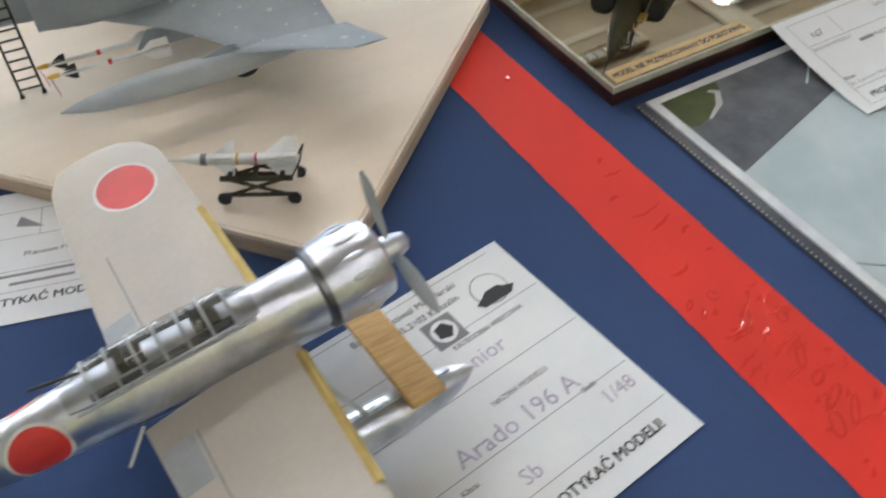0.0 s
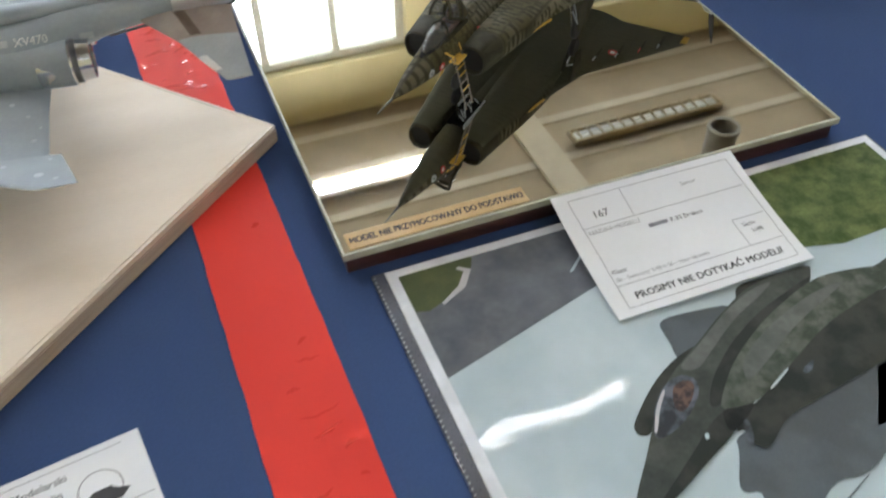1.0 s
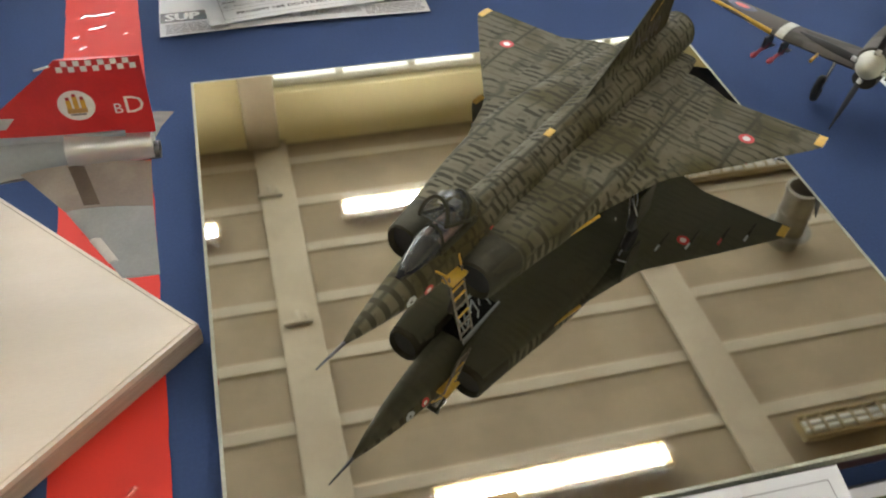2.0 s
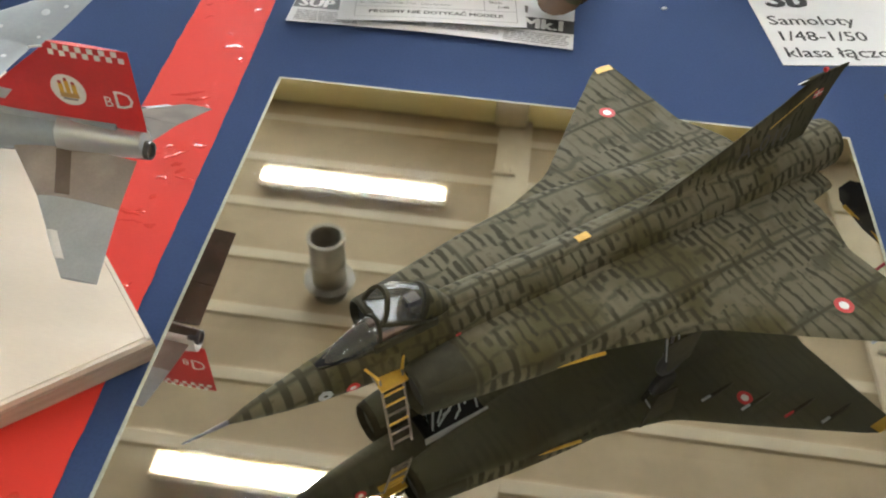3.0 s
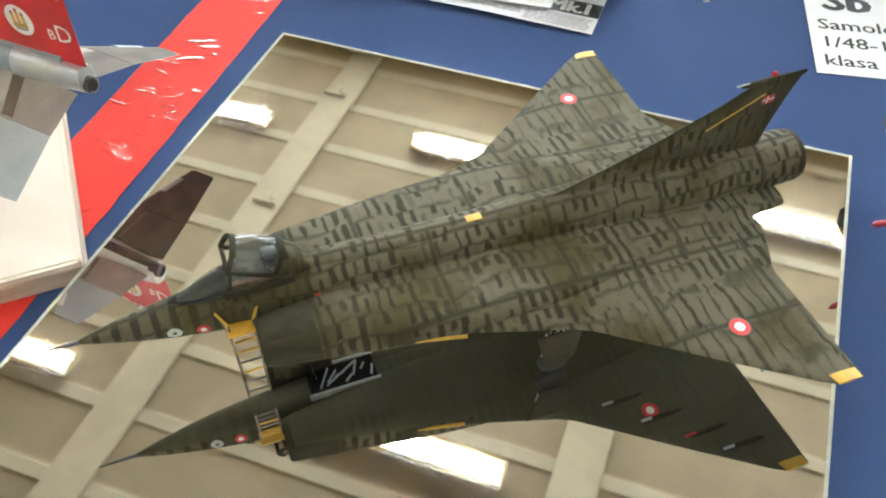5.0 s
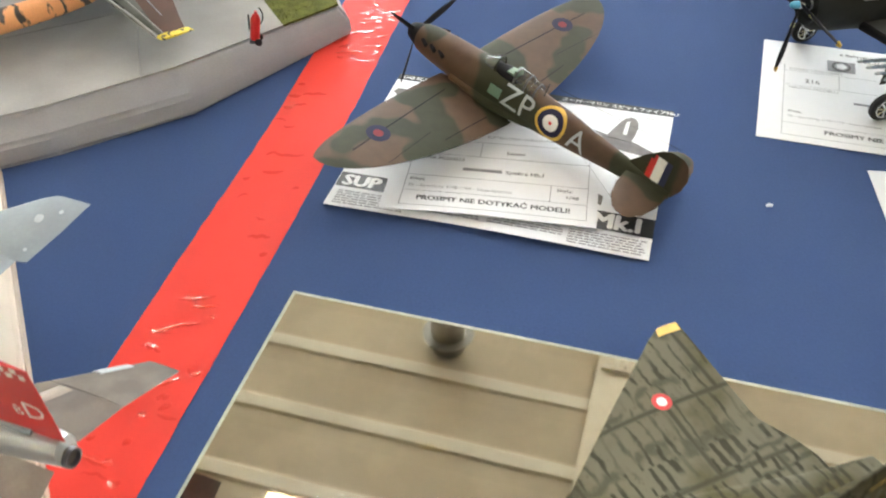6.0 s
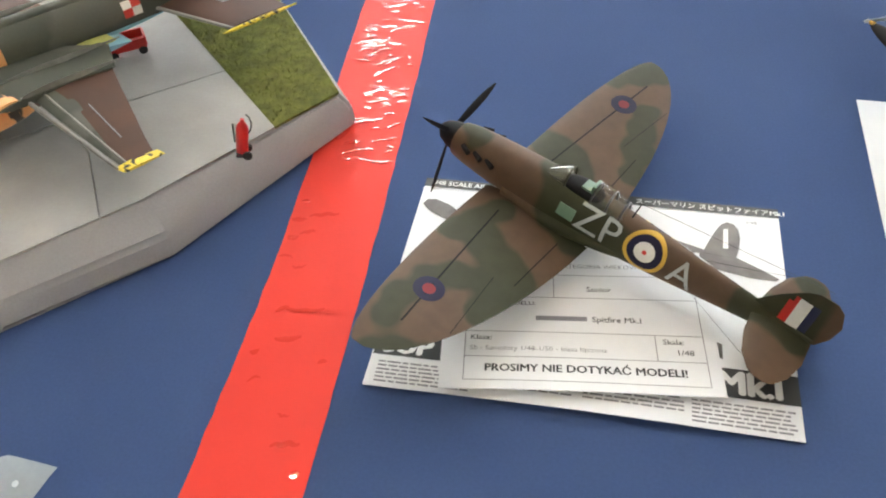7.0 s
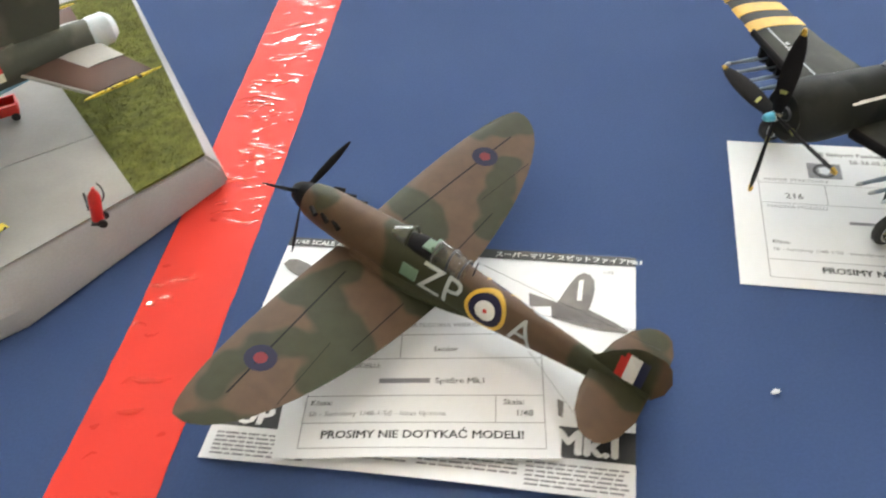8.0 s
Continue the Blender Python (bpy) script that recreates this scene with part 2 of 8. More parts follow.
def blotched(name, ground, blots, cover):
    """Sprayed blotches on a ground colour. blots: x, y, radius in mm."""
    m, n, l, b = nodes_of(name)
    tc = n.new("ShaderNodeTexCoord")
    flat = n.new("ShaderNodeVectorMath")
    flat.operation = "MULTIPLY"
    flat.inputs[1].default_value = (1, 1, 0.15)
    l.new(tc.outputs["Object"], flat.inputs[0])
    warp = n.new("ShaderNodeTexNoise")
    warp.inputs["Scale"].default_value, warp.inputs["Detail"].default_value = 42, 2
    l.new(tc.outputs["Object"], warp.inputs["Vector"])
    off = n.new("ShaderNodeVectorMath")
    off.operation = "MULTIPLY_ADD"
    off.inputs[1].default_value = (0.011, 0.011, 0.0)
    l.new(warp.outputs["Color"], off.inputs[0])
    l.new(flat.outputs["Vector"], off.inputs[2])
    last = None
    for x, y, r in blots:
        d = n.new("ShaderNodeVectorMath")
        d.operation = "DISTANCE"
        d.inputs[1].default_value = (x / 1000 + 0.0055, y / 1000 + 0.0055, 0)
        l.new(off.outputs["Vector"], d.inputs[0])
        s = n.new("ShaderNodeMath")
        s.operation = "SUBTRACT"
        s.inputs[1].default_value = r * 1.08 / 1000
        l.new(d.outputs["Value"], s.inputs[0])
        if last:
            k = n.new("ShaderNodeMath")
            k.operation = "SMOOTH_MIN"
            k.inputs[2].default_value = 0.008
            l.new(last.outputs["Value"], k.inputs[0])
            l.new(s.outputs["Value"], k.inputs[1])
            s = k
        last = s
    ramp = n.new("ShaderNodeMapRange")
    ramp.inputs["From Min"].default_value, ramp.inputs["From Max"].default_value = -0.0011, 0.0010
    l.new(last.outputs["Value"], ramp.inputs["Value"])
    mix = n.new("ShaderNodeMix")
    mix.data_type = "RGBA"
    mix.inputs["A"].default_value, mix.inputs["B"].default_value = (*cover, 1), (*ground, 1)
    l.new(ramp.outputs["Result"], mix.inputs["Factor"])
    fine = n.new("ShaderNodeTexNoise")
    fine.inputs["Scale"].default_value, fine.inputs["Detail"].default_value = 160, 5
    l.new(tc.outputs["Object"], fine.inputs["Vector"])
    val = n.new("ShaderNodeMapRange")
    val.inputs["To Min"].default_value, val.inputs["To Max"].default_value = 0.78, 1.22
    l.new(fine.outputs["Fac"], val.inputs["Value"])
    hsv = n.new("ShaderNodeHueSaturation")
    l.new(val.outputs["Result"], hsv.inputs["Value"])
    l.new(mix.outputs["Result"], hsv.inputs["Color"])
    l.new(hsv.outputs["Color"], b.inputs["Base Color"])
    b.inputs["Roughness"].default_value = 0.62
    b.inputs["Specular IOR Level"].default_value = 0.22
    return m


def glass_mat(name, tint=(0.9, 0.92, 0.92), rough=0.03):
    m, n, l, b = nodes_of(name)
    b.inputs["Base Color"].default_value = (*tint, 1)
    b.inputs["Transmission Weight"].default_value = 1
    b.inputs["Roughness"].default_value = rough
    b.inputs["IOR"].default_value = 1.2
    return m


def glow(name, col, strength):
    m, n, l, b = nodes_of(name)
    b.inputs["Base Color"].default_value = (0.9, 0.9, 0.9, 1)
    b.inputs["Emission Color"].default_value = (*col, 1)
    b.inputs["Emission Strength"].default_value = strength
    return m


def photo_sky():
    """Printed sleeve film: a glossy clear coat over paper."""
    return mat("photo_pale_concrete", (0.40, 0.475, 0.505), (0.47, 0.54, 0.565), 18, rough=0.6, grain=120, spread=0.05, coat=0.2, spec=0.05)


BLUE = cloth_mat()
TAPE = tape_mat("red_tape", 0.62)
TAPE_GLOSS = tape_mat("red_tape_lifted", 0.05)
HATCH = delta_camo()
MIRROR = mat("mirror_silver", (0.80, 0.78, 0.72), (0.80, 0.78, 0.72), 20, rough=0.1, metal=1.0, spread=0.0)
MIRROR.node_tree.nodes["Principled BSDF"].inputs["Roughness"].default_value = 0.025
for lk in list(MIRROR.node_tree.nodes["Principled BSDF"].inputs["Roughness"].links):
    MIRROR.node_tree.links.remove(lk)
MIRROR_EDGE = mat("mirror_edge", (0.42, 0.42, 0.33), rough=0.25)
DARKWOOD = mat("dark_stained_wood", (0.060, 0.022, 0.018), (0.035, 0.013, 0.011), 30, rough=0.4, bump=0.2, stretch=(1, 8, 8))
PLY = mat("pale_plywood", (0.75, 0.650, 0.530), (0.82, 0.725, 0.610), 6, (0.3, 0.7), rough=0.65, bump=0.06, grain=160, spread=0.055, stretch=(1.5, 7, 7), spec=0.25)
PLY_EDGE = mat("plywood_edge", (0.46, 0.36, 0.28), (0.58, 0.47, 0.36), 20, (0.3, 0.7), rough=0.7, bump=0.3, stretch=(1, 1, 20))
PAPER = mat("white_paper", (0.74, 0.75, 0.76), (0.70, 0.71, 0.73), 12, rough=0.7, grain=300, spread=0.03, bump=0.08)
INK = mat("black_ink", (0.025, 0.025, 0.028), rough=0.6)
GREYINK = mat("grey_ink", (0.22, 0.22, 0.24), rough=0.6)
PRINTGREY = mat("printed_dark_grey", (0.105, 0.095, 0.088), (0.17, 0.155, 0.145), 90, (0.35, 0.65), rough=0.6)
PENINK = mat("violet_pen_ink", (0.42, 0.38, 0.50), rough=0.6)
LABEL = mat("tan_label", (0.46, 0.31, 0.125), (0.52, 0.36, 0.16), 60, rough=0.5)
RED = mat("red_paint", (0.55, 0.022, 0.020), rough=0.4)
FINRED = mat("fin_red", (0.56, 0.022, 0.024), (0.48, 0.018, 0.020), 40, rough=0.35)
HINO = mat("disc_red", (0.60, 0.035, 0.030), rough=0.45)
WHITE = mat("white_paint", (0.76, 0.76, 0.74), rough=0.45)
YELLOW = mat("yellow_paint", (0.62, 0.38, 0.04), (0.55, 0.33, 0.04), 200, rough=0.45)
FADEDYELLOW = mat("faded_yellow", (0.58, 0.45, 0.16), (0.50, 0.38, 0.13), 120, rough=0.6, spec=0.2)
LIMEPAINT = mat("yellow_green_paint", (0.45, 0.45, 0.12), (0.36, 0.36, 0.1), 150, rough=0.5)
BLACK = mat("black_paint", (0.018, 0.018, 0.018), rough=0.45)
SOOT = mat("matt_black", (0.012, 0.011, 0.012), rough=0.75, spec=0.15)
RUBBER = mat("rubber", (0.022, 0.022, 0.022), rough=0.8)
DARKOLIVE = mat("dark_olive", (0.050, 0.046, 0.028), (0.036, 0.034, 0.021), 120, rough=0.7, spec=0.15)
CANOPY = mat("canopy_clear", (0.15, 0.155, 0.145), rough=0.07, spread=0.02, spec=1.0, coat=1.0)
CANOPY.node_tree.nodes["Principled BSDF"].inputs["Alpha"].default_value = 0.36
GREYJET = mat("jet_grey", (0.31, 0.35, 0.38), (0.26, 0.295, 0.325), 35, (0.35, 0.65), rough=0.55, grain=500, spread=0.1, spec=0.3)
PATCHGREY = mat("pale_patch_paint", (0.52, 0.56, 0.60), rough=0.6, spec=0.2)
TANKGREY = mat("tank_grey", (0.44, 0.48, 0.52), (0.36, 0.40, 0.44), 45, (0.35, 0.65), rough=0.5)
LIGHTGREY = mat("light_grey_paint", (0.42, 0.45, 0.47), (0.35, 0.38, 0.40), 60, (0.35, 0.65), rough=0.6, spec=0.3)
BAREMETAL = mat("bare_metal_tan", (0.42, 0.38, 0.34), (0.35, 0.31, 0.28), 50, rough=0.6, metal=0.1, spec=0.3)
BROWNMETAL = mat("heat_stained_metal", (0.20, 0.16, 0.13), rough=0.4, metal=0.6)
STEEL = mat("polished_steel", (0.62, 0.63, 0.66), (0.52, 0.53, 0.56), 60, rough=0.2, metal=1.0, spread=0.06)
GUN = mat("gun_metal", (0.16, 0.16, 0.17), (0.10, 0.10, 0.11), 80, rough=0.35, metal=0.9)
SILVER = mat("silver_foil", (0.66, 0.69, 0.74), (0.48, 0.51, 0.57), 70, (0.38, 0.62), rough=0.34, metal=1.0, spread=0.1)


def crumple(m):
    """Foil laid over plastic: creases and dents at two scales."""
    n, l = m.node_tree.nodes, m.node_tree.links
    tc = n.new("ShaderNodeTexCoord")
    height = None
    for scale, part_ in ((95, 1.0), (330, 0.35)):
        t = n.new("ShaderNodeTexNoise")
        t.inputs["Scale"].default_value, t.inputs["Detail"].default_value = scale, 2
        l.new(tc.outputs["Object"], t.inputs["Vector"])
        k = n.new("ShaderNodeMath")
        k.operation = "MULTIPLY_ADD"
        k.inputs[1].default_value = part_
        l.new(t.outputs["Fac"], k.inputs[0])
        if height:
            l.new(height, k.inputs[2])
        height = k.outputs["Value"]
    bp = n.new("ShaderNodeBump")
    bp.inputs["Strength"].default_value, bp.inputs["Distance"].default_value = 0.55, 0.0012
    l.new(height, bp.inputs["Height"])
    l.new(bp.outputs["Normal"], n["Principled BSDF"].inputs["Normal"])


crumple(SILVER)
WINGGREY = mat("wing_grey", (0.55, 0.515, 0.465), (0.50, 0.465, 0.42), 25, (0.3, 0.7), rough=0.7, grain=400, spread=0.07, spec=0.2)
COCKPIT = mat("cockpit_black", (0.02, 0.022, 0.02), (0.05, 0.05, 0.045), 400, rough=0.6)
CAMO = blotched("brown_green_camo", (0.088, 0.054, 0.033), [
    (49, -42, 7), (53, -31, 7), (57, -20, 7), (62, -39, 8), (73, -43, 9), (84, -48, 9), (85, -60, 8), (85, -72, 7), (58, -99, 6), (56, -88, 7), (58, -74, 7), (66, -64, 7), (76, -56, 7),
    (63, -115, 6), (71, -108, 6), (80, -101, 5), (46, 94, 7), (56, 104, 8), (65, 112, 8), (73, 82, 6), (78, 70, 8), (83, 56, 8), (90, 42, 7), (40, 35, 7), (50, 32, 8), (60, 30, 8), (70, 23, 8),
    (19, 5, 5), (25, 2, 6), (32, -2, 5), (68, 2, 7), (78, -5, 9), (90, -10, 8), (101, -11, 6), (110, -11, 4), (162, -2, 7), (170, 0, 8), (176, -4, 5), (184, -8, 5), (178, 26, 6), (186, 15, 6), (185, 2, 5)], (0.036, 0.038, 0.019))
TUBBROWN = mat("dull_brown_fittings", (0.16, 0.10, 0.07), (0.08, 0.055, 0.045), 300, rough=0.6)
BRONZE = mat("weathered_frame", (0.20, 0.17, 0.13), (0.13, 0.11, 0.085), 200, rough=0.45, metal=0.3)
CAMOGREEN = mat("cockpit_green", (0.12, 0.20, 0.14), rough=0.5)
TANWOOD = mat("varnished_wood", (0.50, 0.33, 0.11), (0.36, 0.20, 0.06), 70, (0.3, 0.7), rough=0.45, bump=0.2, stretch=(1, 9, 9))
CONCRETE = mat("model_concrete", (0.37, 0.365, 0.355), (0.25, 0.245, 0.235), 13, (0.40, 0.70), rough=0.85, bump=0.2, grain=500, spread=0.08)
HAZARD = mat("yellow_black_hatch", (0.74, 0.58, 0.05), (0.05, 0.045, 0.02), 330, (0.55, 0.60), rough=0.5, stretch=(1, 0.6, 1))
SHIELD = mat("brushed_shield", (0.66, 0.68, 0.70), (0.58, 0.60, 0.63), 40, (0.3, 0.7), rough=0.36, metal=0.85, grain=160, spread=0.02)
CONCRETE_EDGE = mat("model_base_edge", (0.34, 0.335, 0.345), (0.27, 0.265, 0.275), 20, (0.3, 0.7), rough=0.7, bump=0.15)
GRASS = mat("model_grass", (0.150, 0.155, 0.040), (0.095, 0.105, 0.030), 140, (0.35, 0.65), rough=0.95, bump=0.6, grain=1500, spread=0.35, spec=0.1)
DULLBROWN = mat("dull_brown_metal", (0.135, 0.115, 0.095), (0.105, 0.090, 0.075), 60, rough=0.7, spec=0.2)
DULLRED = mat("dull_red_paint", (0.18, 0.022, 0.028), rough=0.65, spec=0.2)
CAPWHITE = mat("pale_cover", (0.62, 0.68, 0.74), (0.50, 0.58, 0.68), 60, rough=0.5)
BLUEINK = mat("dark_blue_ring", (0.018, 0.017, 0.044), rough=0.7, spec=0.2)
JETGREEN = mat("grey_green_camo", (0.074, 0.080, 0.066), (0.108, 0.110, 0.094), 22, (0.47, 0.53), rough=0.65, spec=0.2)
JETBROWN = mat("brown_camo", (0.100, 0.050, 0.034), (0.078, 0.044, 0.032), 25, (0.42, 0.60), rough=0.65, spec=0.2)
JETBLUE = mat("pale_blue", (0.22, 0.42, 0.55), rough=0.5)
SLATGREY = mat("worn_slat_grey", (0.27, 0.265, 0.25), (0.20, 0.195, 0.185), 80, rough=0.6, spec=0.2)
TIGER = mat("orange_tiger_stripes", (0.80, 0.38, 0.16), (0.06, 0.05, 0.04), 75, (0.53, 0.57), rough=0.5, stretch=(1.8, 0.7, 0.7))
NIGHT = mat("night_black_paint", (0.014, 0.015, 0.016), (0.026, 0.027, 0.025), 40, rough=0.6, spec=0.1)
DRAB = mat("grey_brown_drab", (0.088, 0.080, 0.070), (0.052, 0.047, 0.038), 22, (0.48, 0.52), rough=0.75, spec=0.12)
SPINNERWHITE = mat("aged_white_paint", (0.50, 0.50, 0.42), (0.42, 0.42, 0.35), 90, rough=0.5, spec=0.3)
ROCKETRED = mat("dark_red_rocket", (0.34, 0.015, 0.03), rough=0.5)
ROCKETGREY = mat("blue_grey_rocket", (0.20, 0.25, 0.31), (0.14, 0.17, 0.21), 90, rough=0.5, spec=0.3)
NIGHTWING = mat("dark_olive_grey_paint", (0.050, 0.053, 0.046), (0.036, 0.038, 0.034), 60, rough=0.6, spec=0.15)
HUBBLUE = mat("blue_hub", (0.10, 0.42, 0.62), rough=0.4)
ROUNDBLUE = mat("dark_blue_paint", (0.020, 0.024, 0.075), rough=0.5)
CREAMWALL = mat("cream_wall", (0.72, 0.65, 0.38), (0.68, 0.61, 0.35), 2, rough=0.8, grain=40, spread=0.05, bump=0.1)
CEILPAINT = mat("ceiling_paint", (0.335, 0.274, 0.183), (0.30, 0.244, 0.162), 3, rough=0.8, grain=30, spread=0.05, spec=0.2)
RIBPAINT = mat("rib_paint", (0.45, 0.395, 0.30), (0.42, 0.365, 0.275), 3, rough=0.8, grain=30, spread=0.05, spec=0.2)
BEAMPAINT = mat("beam_paint", (0.42, 0.36, 0.262), (0.38, 0.325, 0.237), 4, rough=0.8, grain=30, spread=0.05, spec=0.2)
FLOORMAT = mat("hall_floor", (0.25, 0.19, 0.13), (0.21, 0.16, 0.11), 3, rough=0.45, grain=20)
FRAMEWHITE = mat("window_frame_paint", (0.60, 0.58, 0.48), rough=0.5)
FIXTURE = mat("fixture_enamel", (0.34, 0.26, 0.13), rough=0.35)
PIPEMAT = mat("grey_duct", (0.22, 0.20, 0.16), (0.17, 0.155, 0.125), 6, rough=0.5, metal=0.3)
TUBE = glow("fluorescent_tube", (1.0, 0.965, 0.93), 90.0)
TUBE_OFF = mat("unlit_tube", (0.7, 0.7, 0.66), rough=0.3)
PANE = glow("bright_overcast_sky", (0.95, 0.98, 1.0), 3.2)

# ---- builders ----


def mesh_of(name, bm, material, smooth=35):
    bmesh.ops.recalc_face_normals(bm, faces=bm.faces)
    me = bpy.data.meshes.new(name)
    bm.to_mesh(me)
    bm.free()
    me.materials.append(material)
    if smooth:
        me.shade_smooth()
        me.set_sharp_from_angle(angle=radians(smooth))
    return me


def part(name, bm, material, parent=None, label="", smooth=35):
    ob = new(name, mesh_of(name, bm, material, smooth))
    if parent:
        ob.parent = parent
    if label:
        ob["label"] = label
    return ob


def thing(name, at, label, category, group="", kind=""):
    ob = new(name)
    ob.empty_display_size = 0.02
    ob.matrix_world = at
    return tagged(ob, label, category, group, kind)


def box(x0, x1, y0, y1, z0, z1, bevel=0.0, bm=None):
    bm = bm or bmesh.new()
    v = [bm.verts.new((x, y, z)) for z in (z0, z1) for y in (y0, y1) for x in (x0, x1)]
    fs = [bm.faces.new([v[i] for i in q]) for q in ((0, 1, 3, 2), (4, 6, 7, 5), (0, 4, 5, 1), (2, 3, 7, 6), (0, 2, 6, 4), (1, 5, 7, 3))]
    if bevel:
        es = {e for f in fs for e in f.edges}
        bmesh.ops.bevel(bm, geom=list(es), offset=bevel, segments=2, affect="EDGES", profile=0.6)
    return bm


def prism(poly, z0, z1, bm=None, bevel=0.0):
    bm = bm or bmesh.new()
    a = [bm.verts.new((x, y, z0)) for x, y in poly]
    b = [bm.verts.new((x, y, z1)) for x, y in poly]
    fs = [bm.faces.new(a), bm.faces.new(b)]
    fs += [bm.faces.new((a[i], a[(i + 1) % len(a)], b[(i + 1) % len(a)], b[i])) for i in range(len(a))]
    if bevel:
        bmesh.ops.bevel(bm, geom=list({e for f in fs for e in f.edges}), offset=bevel, segments=2, affect="EDGES")
    return bm


def loft(rings, caps=True, bm=None):
    bm = bm or bmesh.new()
    vs = [[bm.verts.new(p) for p in r] for r in rings]
    k = len(vs[0])
    for a, b in zip(vs, vs[1:]):
        for i in range(k):
            bm.faces.new((a[i], a[(i + 1) % k], b[(i + 1) % k], b[i]))
    if caps:
        bm.faces.new(vs[0])
        bm.faces.new(vs[-1])
    return bm


def ring(x, cz, ry, rz, cy=0.0, p=2.0, k=28):
    out = []
    for i in range(k):
        a = 2 * math.pi * i / k
        c, s = math.cos(a), math.sin(a)
        out.append((x, cy + ry * math.copysign(abs(c) ** (2 / p), c), cz + rz * math.copysign(abs(s) ** (2 / p), s)))
    return out


def curve_of(t, ts, vs):
    """Smooth value at t through the given stations."""
    i = max(0, min(len(ts) - 2, sum(1 for q in ts[1:-1] if q <= t)))
    h = ts[i + 1] - ts[i]
    u = (t - ts[i]) / h

    def slope(j):
        if j == 0:
            return (vs[1] - vs[0]) / (ts[1] - ts[0])
        if j == len(ts) - 1:
            return (vs[-1] - vs[-2]) / (ts[-1] - ts[-2])
        return (vs[j + 1] - vs[j - 1]) / (ts[j + 1] - ts[j - 1])
    a, b = slope(i) * h, slope(i + 1) * h
    return (2 * u**3 - 3 * u**2 + 1) * vs[i] + (u**3 - 2 * u**2 + u) * a + (-2 * u**3 + 3 * u**2) * vs[i + 1] + (u**3 - u**2) * b


def body(stations, n=40, p=2.0, caps=True, k=28):
    """Fuselage from stations in mm: x, centre z, half width, half height[, centre y]."""
    ts = [s[0] for s in stations]
    rings = []
    for j in range(n + 1):
        x = ts[0] + (ts[-1] - ts[0]) * j / n
        cz, ry, rz, cy = (curve_of(x, ts, [(s[c] if len(s) > c else 0.0) for s in stations]) for c in (1, 2, 3, 4))
        rings.append([(a / 1000, b / 1000, c / 1000) for a, b, c in ring(x, cz, max(ry, 0.2), max(rz, 0.2), cy, p, k)])
    return loft(rings, caps)


FOIL = [(1.0, 0.02), (0.9, 0.14), (0.75, 0.29), (0.55, 0.44), (0.35, 0.5), (0.2, 0.44), (0.1, 0.33), (0.035, 0.2), (0.0, 0.0),
        (0.035, -0.16), (0.1, -0.26), (0.2, -0.33), (0.35, -0.37), (0.55, -0.32), (0.75, -0.2), (0.9, -0.1), (1.0, -0.02)]


def surface(stations, side=1, upright=False):
    """Wing or fin from stations in mm: span, leading x, trailing x, height, thickness."""
    rings = []
    for y, le, te, z, th in stations:
        r = []
        for u, v in FOIL:
            x, h = le + (te - le) * u, v * th
            r.append((x / 1000, (h if upright else y * side) / 1000, (y if upright else z + h) / 1000))
        rings.append(r)
    return loft(rings)


def rod(a, b, r, bm=None, r2=None, k=10):
    bm = bm or bmesh.new()
    a, b = Vector(a), Vector(b)
    q = (b - a).to_track_quat("Z", "Y")
    rings = []
    for c, rr in ((a, r), (b, r if r2 is None else r2)):
        rings.append([c + q @ Vector((rr * math.cos(2 * math.pi * i / k), rr * math.sin(2 * math.pi * i / k), 0)) for i in range(k)])
    return loft(rings, True, bm)


def spin(profile, axis="x", k=24, at=(0, 0, 0)):
    """Turned shape from (distance along axis, radius) pairs."""
    rings = []
    for d, r in profile:
        r = max(r, 1e-5)
        pts = []
        for i in range(k):
            c, s = r * math.cos(2 * math.pi * i / k), r * math.sin(2 * math.pi * i / k)
            p = (d, c, s) if axis == "x" else ((c, d, s) if axis == "y" else (c, s, d))
            pts.append((p[0] + at[0], p[1] + at[1], p[2] + at[2]))
        rings.append(pts)
    return loft(rings)


def merged(*bms):
    out = bmesh.new()
    for b in bms:
        me = bpy.data.meshes.new("tmp")
        b.to_mesh(me)
        b.free()
        out.from_mesh(me)
        bpy.data.meshes.remove(me)
    return out


def moved(bm, m):
    bmesh.ops.transform(bm, matrix=m, verts=bm.verts)
    return bm


def wheel(parent, at, r, w, axis="y", hub=STEEL, name="wheel"):
    """A tyre with a hub, turning about the given axis."""
    tyre = part(name, spin([(-w / 2, r * 0.55), (-w / 2, r * 0.86), (-w * 0.3, r), (w * 0.3, r), (w / 2, r * 0.86), (w / 2, r * 0.55)], axis, 20, at), RUBBER, parent)
    part("hub", spin([(-w * 0.42, r * 0.15), (-w * 0.45, r * 0.56), (w * 0.45, r * 0.56), (w * 0.42, r * 0.15)], axis, 16, at), hub, tyre)
    return tyre


